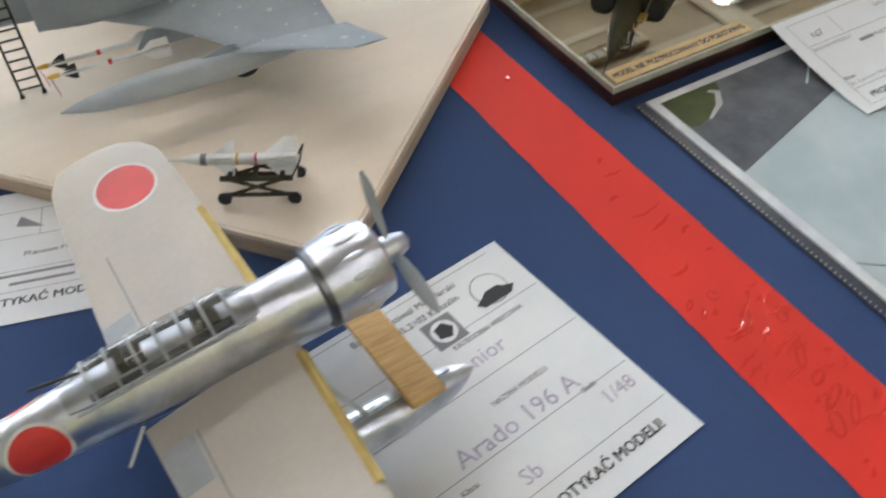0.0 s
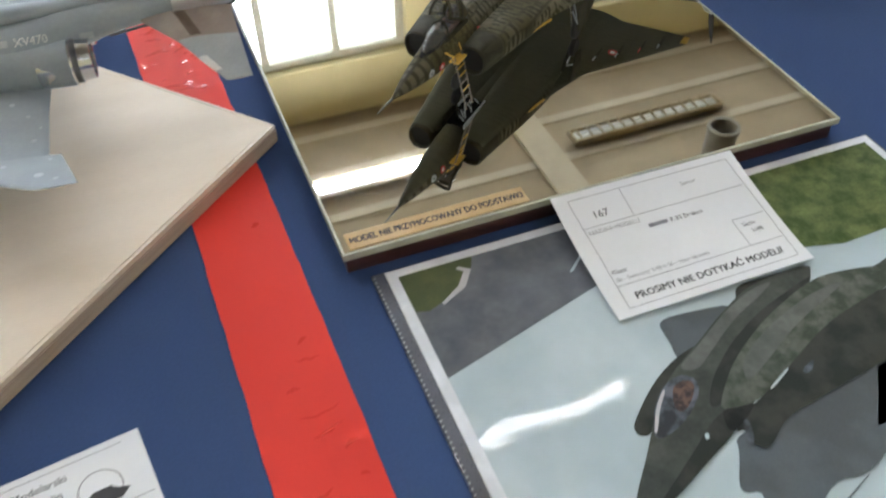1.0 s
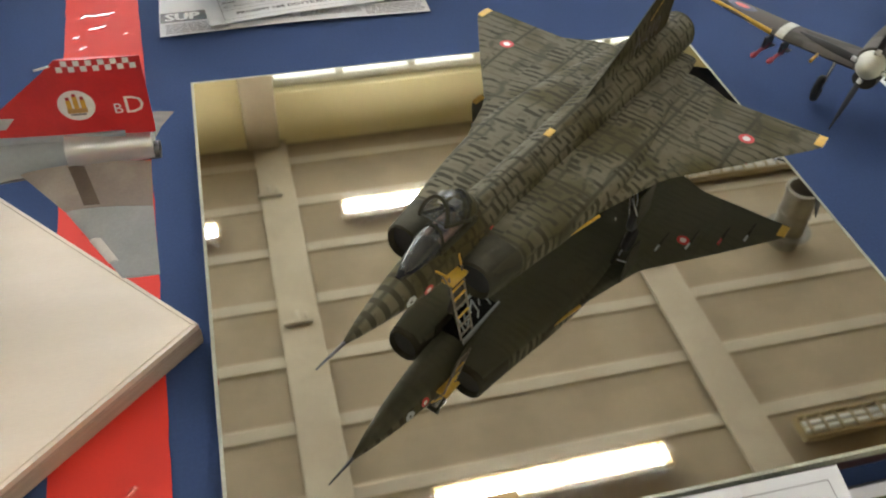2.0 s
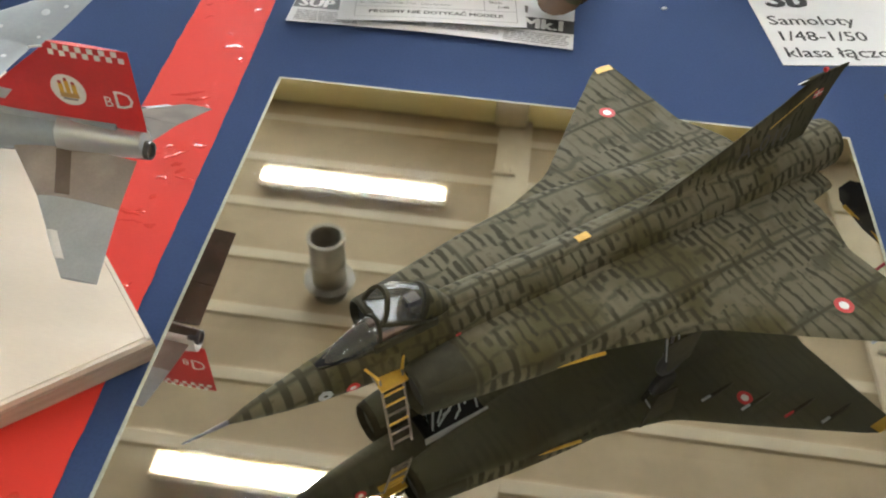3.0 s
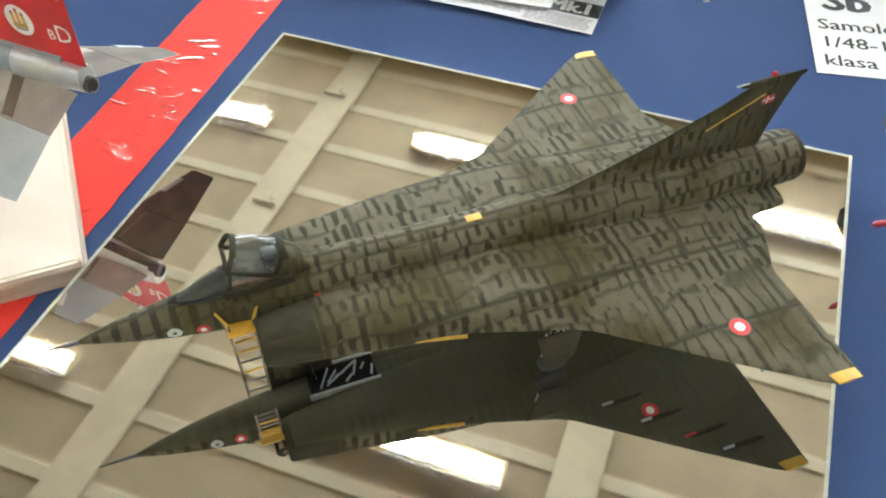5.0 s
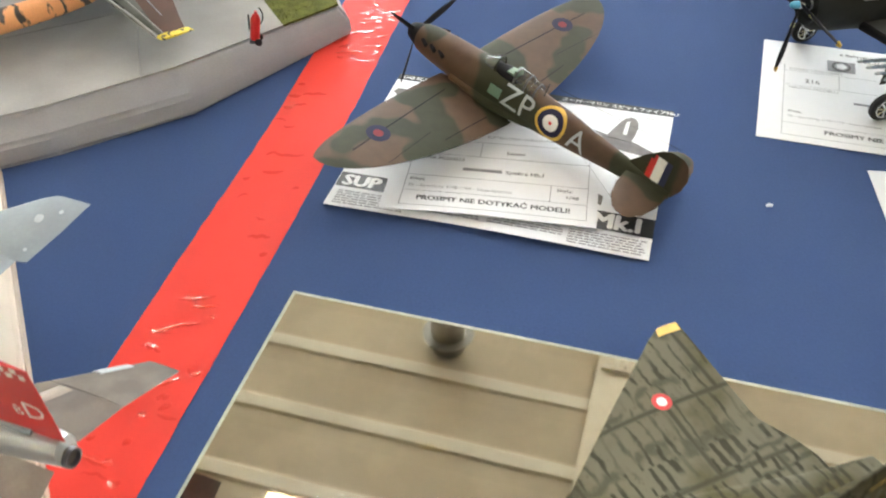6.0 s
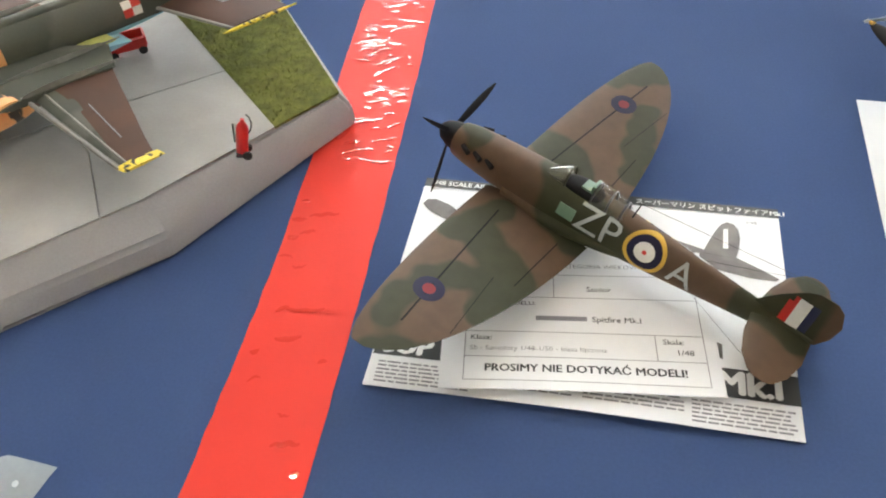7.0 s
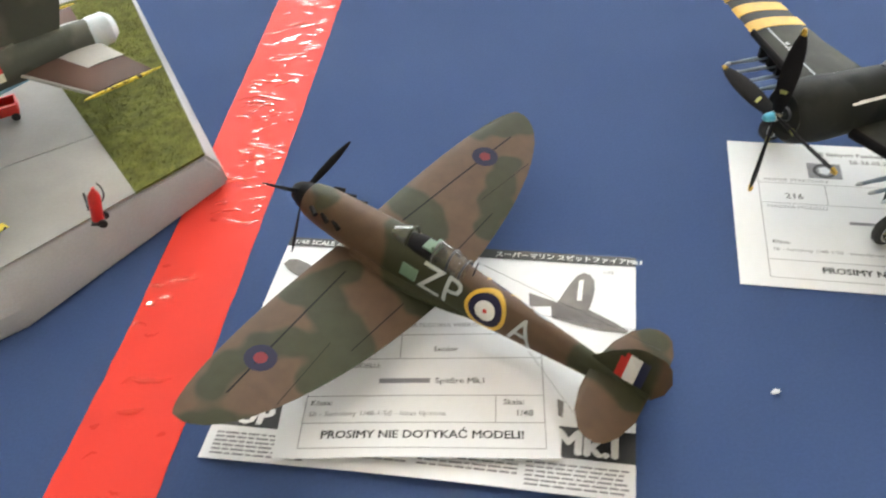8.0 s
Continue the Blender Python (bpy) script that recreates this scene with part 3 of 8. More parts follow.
def spoked_wheel(parent, at, r, w):
    """A tyre with an open bright rim and eight spokes."""
    tyre = part("wheel", spin([(-w / 2, r * 0.70), (-w / 2, r * 0.88), (-w * 0.3, r), (w * 0.3, r), (w / 2, r * 0.88), (w / 2, r * 0.70)], "y", 22, at), RUBBER, parent)
    for side in (-1, 1):
        y = at[1] + side * w * 0.52
        part("rim", loft([[(at[0] + q * r * math.cos(2 * math.pi * i / 22), y + d, at[2] + q * r * math.sin(2 * math.pi * i / 22)) for i in range(22)] for q, d in ((0.70, 0), (0.60, 0), (0.60, side * 0.0003), (0.70, side * 0.0003), (0.70, 0))], False), STEEL, tyre)
        for k in range(8):
            c, q = math.cos(math.pi * k / 4), math.sin(math.pi * k / 4)
            part("spoke", rod((at[0], y, at[2]), (at[0] + 0.62 * r * c, y, at[2] + 0.62 * r * q), r * 0.07, k=6), STEEL, tyre)
    return tyre


def flat_text(words, size, x, y, z, m=INK, parent=None, align="LEFT", turn=0.0, bold=0.0, name="lettering", squeeze=1.0):
    """Lettering as a thin mesh, lying flat at the given place."""
    cu = bpy.data.curves.new("words", "FONT")
    cu.body, cu.size, cu.align_x, cu.resolution_u = words, size, align, 2
    tmp = bpy.data.objects.new("words", cu)
    scene.collection.objects.link(tmp)
    me = bpy.data.meshes.new_from_object(tmp.evaluated_get(bpy.context.evaluated_depsgraph_get()))
    bpy.data.objects.remove(tmp)
    bpy.data.curves.remove(cu)
    if bold > 0:
        thick = bmesh.new()
        for k, (dx, dy) in enumerate(((-1, 0), (1, 0), (0, -0.6), (0, 0.6))):
            shifted = me.copy()
            shifted.transform(Matrix.Translation((dx * bold, dy * bold, 4e-6 * k)))
            thick.from_mesh(shifted)
            bpy.data.meshes.remove(shifted)
        thick.to_mesh(me)
        thick.free()
    me.materials.clear()
    me.materials.append(m)
    me.transform(pose(x, y, z, 0, 0, turn) @ Matrix.Diagonal((squeeze, 1, 1, 1)))
    ob = new(name, me)
    if parent:
        ob.parent = parent
    return ob


def sheet(w, h, lift=None, z=0.0002, th=0.0004, nx=16, ny=12):
    """Paper from (0, 0) to (w, h) with a soft curl, and its height at a place."""
    lift = lift or (lambda u, v: 0.0)
    bm = bmesh.new()
    top = [[bm.verts.new((w * i / nx, h * j / ny, z + th + lift(i / nx, j / ny))) for i in range(nx + 1)] for j in range(ny + 1)]
    low = [[bm.verts.new((v.co.x, v.co.y, v.co.z - th)) for v in row] for row in top]
    for j in range(ny):
        for i in range(nx):
            bm.faces.new((top[j][i], top[j][i + 1], top[j + 1][i + 1], top[j + 1][i]))
            bm.faces.new((low[j][i], low[j + 1][i], low[j + 1][i + 1], low[j][i + 1]))
    rim = [(0, i) for i in range(nx)] + [(j, nx) for j in range(ny)] + [(ny, i) for i in range(nx, 0, -1)] + [(j, 0) for j in range(ny, 0, -1)]
    for (a, b), (c, d) in zip(rim, rim[1:] + rim[:1]):
        bm.faces.new((top[a][b], low[a][b], low[c][d], top[c][d]))
    return bm


def drape(ob, height):
    """Lays a flat part onto a curled sheet: height gives the rise at x, y."""
    for v in ob.data.vertices:
        v.co.z += height(v.co.x, v.co.y)


def bar(x0, x1, y0, y1, z, m, parent, name="printed_bar", nx=1):
    bm = bmesh.new()
    for i in range(nx):
        a, b = x0 + (x1 - x0) * i / nx, x0 + (x1 - x0) * (i + 1) / nx
        bm.faces.new([bm.verts.new(p) for p in ((a, y0, z), (b, y0, z), (b, y1, z), (a, y1, z))])
    return part(name, bm, m, parent, smooth=0)


def decal(target, shape, origin, u, v, m, parent, name="marking", lift=0.00012):
    """Projects a flat outline (list of 2D rings of faces) onto a mesh along u x v."""
    tree = BVHTree.FromPolygons([w.co.copy() for w in target.data.vertices], [tuple(p.vertices) for p in target.data.polygons])
    u, v, origin = Vector(u).normalized(), Vector(v).normalized(), Vector(origin)
    nrm = u.cross(v).normalized()
    bm = bmesh.new()
    for face in shape:
        hits = [tree.ray_cast(origin + u * a + v * b + nrm * 0.03, -nrm, 0.06) for a, b in face]
        if all(h[0] is not None and abs(h[1].dot(nrm)) > 0.22 for h in hits):
            bm.faces.new([bm.verts.new(h[0] + nrm * lift) for h in hits])
    bmesh.ops.remove_doubles(bm, verts=bm.verts, dist=1e-6)
    return part(name, bm, m, parent)


def disc(r0, r1, k=28, rings=2):
    """Faces of a ring (or a disc when r0 is 0)."""
    out = []
    for j in range(rings):
        a, b = r0 + (r1 - r0) * j / rings, r0 + (r1 - r0) * (j + 1) / rings
        for i in range(k):
            t, s = 2 * math.pi * i / k, 2 * math.pi * (i + 1) / k
            q = [(a * math.cos(t), a * math.sin(t)), (b * math.cos(t), b * math.sin(t)), (b * math.cos(s), b * math.sin(s)), (a * math.cos(s), a * math.sin(s))]
            out.append([q[0], q[1], q[2]] if a < 1e-9 else q)
    return out


def patch(w, h, nx=6, ny=4, skew=0.0):
    """Faces of a rectangle (or parallelogram) round the origin."""
    p = lambda i, j: (w * (i / nx - 0.5) + skew * (j / ny - 0.5), h * (j / ny - 0.5))
    return [[p(i, j), p(i + 1, j), p(i + 1, j + 1), p(i, j + 1)] for i in range(nx) for j in range(ny)]


def text_faces(words, size):
    """Small faces of a lettering, fine enough to lie on a curved body."""
    ob = flat_text(words, size, 0, 0, 0, align="CENTER")
    bm = bmesh.new()
    bm.from_mesh(ob.data)
    bmesh.ops.triangulate(bm, faces=bm.faces)
    for _ in range(3):
        bmesh.ops.subdivide_edges(bm, edges=[e for e in bm.edges if e.calc_length() > 0.0016], cuts=1)
        bmesh.ops.triangulate(bm, faces=bm.faces)
    out = [[(v.co.x, v.co.y - size * 0.35) for v in f.verts] for f in bm.faces]
    bm.free()
    me = ob.data
    bpy.data.objects.remove(ob)
    bpy.data.meshes.remove(me)
    return out


def blade(length, chord, m=None):
    """One propeller blade along +z from the origin, twisted."""
    rings = []
    for j in range(9):
        t = j / 8
        c = chord * (0.45 + 1.1 * t * (1 - t) * 2) * (1 if t < 0.85 else 1 - (t - 0.85) * 4)
        a = radians(62 - 42 * t)
        r = []
        for i in range(10):
            q = 2 * math.pi * i / 10
            px, py = 0.5 * c * math.cos(q), 0.09 * c * math.sin(q) + 0.0001 * math.sin(q)
            r.append((px * math.cos(a) - py * math.sin(a), px * math.sin(a) + py * math.cos(a), length * t))
        rings.append(r)
    return loft(rings)

# ---- hall ----
FLOOR_Z, X0, X1, Y0 = -0.75, -7.0, 8.0, -5.5


def structure(name, bm, m, label, category="", smooth=35):
    return tagged(part(name, bm, m, None, "", smooth), label, category or name.split("_")[0], "", "structure")


structure("floor", box(X0, X1, Y0, WALL_Y, FLOOR_Z - 0.1, FLOOR_Z), FLOORMAT, "brown hall floor of smooth worn sheet", "floor")
# window wall: piers, apron and lintel with real openings
wall = bmesh.new()
xs = [X0] + [v for w in WINDOWS for v in (w, w + WIN_W)] + [X1]
for i in range(0, len(xs), 2):
    box(xs[i], xs[i + 1], WALL_Y, WALL_Y + 0.3, FLOOR_Z, CEIL + 0.1, bm=wall)
for w in WINDOWS:
    box(w, w + WIN_W, WALL_Y, WALL_Y + 0.3, FLOOR_Z, WIN_LOW, bm=wall)
    box(w, w + WIN_W, WALL_Y, WALL_Y + 0.3, WIN_TOP, CEIL + 0.1, bm=wall)
structure("wall_north", wall, CREAMWALL, "cream painted wall with a row of windows", "wall")
structure("wall_south", box(X0, X1, Y0 - 0.2, Y0, FLOOR_Z, CEIL + 0.1), CREAMWALL, "plain cream painted wall", "wall")
structure("wall_west", box(X0 - 0.2, X0, Y0, WALL_Y, FLOOR_Z, CEIL + 0.1), CREAMWALL, "plain cream painted end wall", "wall")
structure("wall_east", box(X1, X1 + 0.2, Y0, WALL_Y, FLOOR_Z, CEIL + 0.1), CREAMWALL, "plain cream painted end wall", "wall")
# ribbed deck
deck = box(X0, X1, Y0, WALL_Y, CEIL, CEIL + 0.1)
y = 1.97 - 0.42 * 17
while y < WALL_Y - 0.1:
    prof = [(y - 0.13, CEIL), (y - 0.046, CEIL - 0.006), (y - 0.034, CEIL - 0.016), (y + 0.034, CEIL - 0.016), (y + 0.046, CEIL - 0.004), (y + 0.06, CEIL)]
    before = len(deck.faces)
    loft([[(x, a, b) for a, b in prof] for x in (X0, X1)], True, deck)
    deck.faces.ensure_lookup_table()
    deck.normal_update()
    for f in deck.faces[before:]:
        # flat rib undersides get the second, lighter colour
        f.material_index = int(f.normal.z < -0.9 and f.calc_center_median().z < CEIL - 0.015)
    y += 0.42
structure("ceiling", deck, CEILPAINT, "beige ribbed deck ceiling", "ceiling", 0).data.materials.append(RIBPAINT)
BEAMS = [-6.3, -4.18, -2.05, 0.14, 2.25, 4.4, 6.5]
for i, bx in enumerate(BEAMS):
    structure(f"beam_{i + 1}", box(bx - 0.11, bx + 0.11, Y0, WALL_Y, CEIL - 0.045, CEIL - 0.018, 0.010), BEAMPAINT, "pale painted roof beam under the ribbed deck", "beam")
    structure(f"pilaster_{i + 1}", box(bx - 0.15, bx + 0.07, WALL_Y - 0.1, WALL_Y - 0.002, FLOOR_Z, CEIL - 0.048, 0.02), BEAMPAINT, "pale wall pilaster below a roof beam", "pilaster")


def window(i, x):
    w = thing(f"window_{i}", pose(x, WALL_Y, WIN_LOW), "white-framed three-pane hall window with bright daylight", "window", kind="structure")
    hgt = WIN_TOP - WIN_LOW
    part("window_frame", merged(box(0, WIN_W, 0.06, 0.12, 0, 0.06, 0.004), box(0, WIN_W, 0.06, 0.12, hgt - 0.06, hgt, 0.004),
                                box(0, 0.06, 0.06, 0.12, 0.06, hgt - 0.06, 0.004), box(WIN_W - 0.06, WIN_W, 0.06, 0.12, 0.06, hgt - 0.06, 0.004)), FRAMEWHITE, w)
    for k in (1, 2):
        part("mullion", box(k * WIN_W / 3 - 0.025, k * WIN_W / 3 + 0.025, 0.062, 0.118, 0.06, hgt - 0.06, 0.004), FRAMEWHITE, w)
    part("window_sill", box(-0.05, WIN_W + 0.05, -0.12, 0.06, -0.04, -0.002, 0.006), FRAMEWHITE, w)
    for k in range(3):
        pane = part("pane", box(k * WIN_W / 3 + 0.03, (k + 1) * WIN_W / 3 - 0.03, 0.085, 0.089, 0.06, hgt - 0.06), GLASSPANE, w)
        pane.visible_shadow = False


GLASSPANE = glass_mat("window_glass", (0.97, 0.98, 0.98), 0.0)
for i, wx in enumerate(WINDOWS):
    window(i + 1, wx)
structure("backdrop", box(X0 - 3, X1 + 3, WALL_Y + 1.6, WALL_Y + 1.65, -0.75, 7), PANE, "bright overcast sky outside the windows", "sky", 0)


def ceiling_light(x, y, lit):
    c = thing("ceiling_light", pose(x, y, CEIL - 0.100), "long fluorescent ceiling light, " + ("lit, with a cream reflector" if lit else "unlit, with a louvre"), "ceiling light", "ceiling lights")
    part("housing", merged(box(-0.575, 0.575, -0.058, 0.058, 0.048, 0.080, 0.005), box(-0.575, 0.575, -0.066, -0.056, 0.018, 0.062, 0.003), box(-0.575, 0.575, 0.056, 0.066, 0.018, 0.062, 0.003),
                           box(-0.585, -0.573, -0.066, 0.066, 0.018, 0.062, 0.003), box(0.573, 0.585, -0.066, 0.066, 0.018, 0.062, 0.003)), FIXTURE, c)
    for s in (-0.019, 0.019):
        part("tube", spin([(-0.56, 0.013), (0.56, 0.013)], "x", 12, (0, s, 0.034)), TUBE if lit else TUBE_OFF, c)
    for k in range(14):
        part("louvre_blade", box(-0.54 + k * 0.083, -0.534 + k * 0.083, -0.055, 0.055, 0.004, 0.019), FIXTURE, c)


# lights at negative y are unseen, added as fill for south-facing sides
for lx, ly in ((-2.95, 3.72), (-0.82, 3.85), (1.09, 3.90), (-2.98, 1.66), (-0.76, 1.82), (1.18, 1.82), (-2.97, -2.3), (3.05, -2.3), (1.12, -2.3), (-0.78, -4.3), (1.12, -4.3), (4.97, 3.86)):
    ceiling_light(lx, ly, True)
for lx, ly in ((3.05, 3.77), (3.05, 1.80)):
    ceiling_light(lx, ly, False)


def duct(x, y):
    d = thing("vent_pipe", pose(x, y, 2.98), "grey open-ended round vent pipe hanging from the ceiling", "vent pipe", "vent pipes")
    bm = loft([[(r * math.cos(2 * math.pi * i / 32), r * math.sin(2 * math.pi * i / 32), z) for i in range(32)]
               for r, z in ((0.082, 0.33), (0.082, 0.02), (0.085, 0.0), (0.10, 0.0), (0.10, 0.035), (0.093, 0.05), (0.093, 0.33))], False)
    part("pipe", bm, PIPEMAT, d)
    # black disc across the bore stands for the shade up the pipe
    part("lining", spin([(0.30, 0.080), (0.302, 0.080)], "z", 32), BLACK, d)
    part("mounting_plate", spin([(0.325, 0.14), (0.33, 0.14), (0.331, 0.09), (CEIL - 2.981, 0.09)], "z", 32), PIPEMAT, d)
    part("clamp_band", spin([(0.17, 0.095), (0.172, 0.098), (0.192, 0.098), (0.194, 0.095)], "z", 32), PIPEMAT, d)


for px, py in ((-0.78, 3.02), (3.13, 3.10), (-0.78, 0.9)):
    duct(px, py)


def bracket(x, y):
    b = thing("beam_bracket", pose(x, y, CEIL - 0.045), "white T-shaped conduit bracket under a roof beam", "bracket", "beam brackets")
    part("crossbar", box(-0.075, 0.075, -0.012, 0.012, -0.024, -0.001, 0.004), RIBPAINT, b)
    part("stem", box(-0.012, 0.012, 0.014, 0.085, -0.022, -0.003, 0.004), RIBPAINT, b)
    part("clip", box(0.035, 0.055, 0.014, 0.060, -0.030, -0.003, 0.004), RIBPAINT, b)


for bx in (-2.05, 0.12, 2.25):
    bracket(bx + 0.01, 3.04)
    bracket(bx - 0.03, 4.12)

# ---- table ----
table = thing("table", pose(0, 0, 0), "long exhibition table covered with plain blue cloth", "table", kind="structure")
part("tabletop", box(-1.3, 1.5, -0.62, 1.5, -0.03, -0.0012, 0.003), PLY, table)
cl = bmesh.new()
hem = [[cl.verts.new((x, y, z)) for x, y in ((-1.302 - d, -0.622 - d), (1.502 + d, -0.622 - d), (1.502 + d, 1.502 + d), (-1.302 - d, 1.502 + d))] for d, z in ((0.0, -0.0008), (0.0, -0.4), (0.0016, -0.4), (0.0016, 0.0))]
for p, q in zip(hem, hem[1:]):
    for i in range(4):
        cl.faces.new((p[i], p[(i + 1) % 4], q[(i + 1) % 4], q[i]))
cl.faces.new(hem[0])
cl.faces.new(hem[3])
part("tablecloth", cl, BLUE, table, "deep blue woven tablecloth", 0)
for lx in (-1.2, 1.4):
    for ly in (-0.55, 1.42):
        part("leg", box(lx - 0.02, lx + 0.02, ly - 0.02, ly + 0.02, FLOOR_Z, -0.03, 0.003), GUN, table)


def tape_strip():
    """Strip of tape from the front of the table to the back, slightly wavy, with uneven height."""
    cy = [-0.62, -0.23, 0.07, 0.32, 0.45, 0.685, 1.0, 1.5]
    cl_ = [-0.0580, -0.0615, -0.0650, -0.0738, -0.0785, -0.0970, -0.124, -0.170]
    cr_ = [-0.0130, -0.0155, -0.0200, -0.0270, -0.0330, -0.0490, -0.075, -0.119]
    bm = bmesh.new()
    rows, rnd = [], random.Random(4)
    for j in range(221):
        y = -0.62 + 2.12 * j / 220
        a, b = curve_of(y, cy, cl_), curve_of(y, cy, cr_)
        a, b = a + rnd.uniform(-0.0003, 0.0003), b + rnd.uniform(-0.0003, 0.0003)
        rows.append([bm.verts.new((a + (b - a) * i / 14, y, 0.0005 + 0.0004 * noise.noise((i * 0.5, y * 60, 3)))) for i in range(15)])
    for p, q in zip(rows, rows[1:]):
        for i in range(14):
            bm.faces.new((p[i], p[i + 1], q[i + 1], q[i]))
    return bm


def wrinkle(path, width, high, closed=False):
    """A low smooth fold of the tape that follows a path of points."""
    bm = bmesh.new()
    rows, n = [], len(path)
    for i, p in enumerate(path):
        a, b = (path[i - 1], path[(i + 1) % n]) if closed else (path[max(i - 1, 0)], path[min(i + 1, n - 1)])
        d = (Vector(b) - Vector(a)).normalized()
        f = 1.0 if closed else max(math.sin(math.pi * min(max(i / (n - 1), 0.04), 0.96)), 0.1) ** 0.5
        rows.append([bm.verts.new((p[0] - d.y * width * f * u, p[1] + d.x * width * f * u, 0.0007 + high * f * math.cos(math.pi * u / 2) ** 2)) for u in (-1, -0.66, -0.33, 0, 0.33, 0.66, 1)])
    for p, q in zip(rows, rows[1:] + (rows[:1] if closed else [])):
        for k in range(6):
            bm.faces.new((p[k], p[k + 1], q[k + 1], q[k]))
    return bm


tape = tagged(part("adhesive_tape", tape_strip(), TAPE, None), "wrinkled red adhesive tape stuck along the blue cloth", "tape")
rnd = random.Random(21)
TAPE_MID = ([-0.62, -0.23, 0.07, 0.32, 0.45, 0.685, 1.0], [-0.0355, -0.0385, -0.0425, -0.0504, -0.0558, -0.0730, -0.0995])
# stretches of the strip: from, to, how many folds, how far they gather to one side
for y0, y1, count, side in ((-0.25, -0.20, 18, 0.0), (-0.20, -0.13, 38, 0.1), (-0.13, -0.02, 8, 0.0), (-0.02, 0.10, 3, 0.0), (0.10, 0.18, 4, 0.0), (0.18, 0.30, 22, 0.0), (0.30, 0.42, 9, 0.0), (0.42, 0.50, 7, -0.9), (0.52, 0.62, 40, 0.3), (0.62, 0.80, 78, 0.0), (0.80, 1.0, 22, 0.0)):
    for k in range(count):
        y = rnd.uniform(y0, y1)
        mid = curve_of(y, *TAPE_MID)
        x = mid + max(-0.018, min(0.018, rnd.uniform(-0.018, 0.018) + side * 0.018))
        room = 0.0215 - abs(x - mid)
        wide = rnd.uniform(0.0006, 0.0012) if y < 0.0 else rnd.uniform(0.0006, 0.0016)
        tall = wide * (rnd.uniform(0.045, 0.12) if y < 0.1 else rnd.uniform(0.05, 0.13) if y < 0.30 else rnd.uniform(0.025, 0.055) if y < 0.48 else rnd.uniform(0.10, 0.30))
        turn = radians(rnd.uniform(-10, 40))
        if rnd.random() < (0.2 if y < -0.10 else 0.05) and room > 0.004:
            ra, rb = rnd.uniform(0.0018, min(room * 0.8, 0.0075)), rnd.uniform(0.0008, 0.0028)
            turn += radians(30)
            pts = [(x + ra * math.cos(t) * math.cos(turn) - rb * math.sin(t) * math.sin(turn), y + ra * math.cos(t) * math.sin(turn) + rb * math.sin(t) * math.cos(turn)) for t in [math.pi * q / 10 for q in range(20)]]
            part("wrinkle", wrinkle(pts, wide * 0.7, tall * 0.7, True), TAPE_GLOSS, tape)
            continue
        half = min(rnd.uniform(0.004, 0.011) if rnd.random() < 0.45 else rnd.uniform(0.0012, 0.0035), room)
        bow, kink = rnd.uniform(-0.002, 0.002), rnd.uniform(0.0, 0.0006)
        pts = [(x + half * t * math.cos(turn), y + half * t * math.sin(turn) + bow * (1 - t * t) + kink * math.sin(7 * t + k)) for t in [q / 6 - 1 for q in range(13)]]
        part("wrinkle", wrinkle(pts, wide, tall), TAPE_GLOSS, tape)

# ---- mirror stand ----
stand = thing("mirror_stand", pose(0, 0, 0), "square mirror tile on a dark wooden base", "display stand")
part("base", box(0.002, 0.298, 0.002, 0.298, 0.0002, 0.0108, 0.0008), DARKWOOD, stand, "dark red-brown wooden base")
part("mirror_glass", box(0.0015, 0.2985, 0.0015, 0.2985, 0.0110, 0.0150), MIRROR, stand, "clean mirror glass", 0)
part("mirror_rim", merged(box(0, 0.3, 0, 0.0014, 0.0110, 0.0151), box(0, 0.3, 0.2986, 0.3, 0.0110, 0.0151), box(0, 0.0014, 0.0015, 0.2985, 0.0110, 0.0151), box(0.2986, 0.3, 0.0015, 0.2985, 0.0110, 0.0151)), MIRROR_EDGE, stand, "pale bevelled glass edge", 0)
plate = thing("notice_label", pose(0.0045, 0.0028, 0.0151, 0, 0, 0), "tan paper notice with black capitals stuck on the mirror", "label")
part("paper", box(0, 0.098, 0, 0.0115, 0, 0.0003), LABEL, plate, smooth=0)
flat_text("MODEL NIE PRZYMOCOWANY DO PODSTAWKI", 0.0062, 0.049, 0.0036, 0.00035, INK, plate, "CENTER", bold=0.00030, squeeze=0.70)

# ---- cards and papers ----


def frame_lines(card, lines, z, m=GREYINK, w=0.00035):
    for x0, y0, x1, y1 in lines:
        if abs(x1 - x0) > abs(y1 - y0):
            bar(x0, x1, y0 - w / 2, y0 + w / 2, z, m, card, "ruled_line", 10)
        else:
            bar(x0 - w / 2, x0 + w / 2, y0, y1, z, m, card, "ruled_line", 1)


def entry_card(name, at, w, h, top, words, label, lift=None):
    """A printed entry card. top: y of the highest printed row; words: (text, size, x, y, align, ink)."""
    c = thing(name, at, label, "card", "entry cards")
    part("paper", sheet(w, h, lift), PAPER, c)
    z = 0.00075
    for text, size, x, y, al, ink in words:
        if text.startswith("~"):
            bar(x, x + size, y, y + float(text[1:]), z, ink, c, nx=6)
        else:
            flat_text(text, size, x, y, z, ink, c, al, bold=size * (0.030 if text.isupper() and ink is INK and size > 0.005 else 0.008 if ink is INK else 0.0))
    if lift:
        for ob in c.children:
            if ob.name.split(".")[0] != "paper":
                drape(ob, lambda x, y: lift(max(0, min(1, x / w)), max(0, min(1, y / h))))
    return c


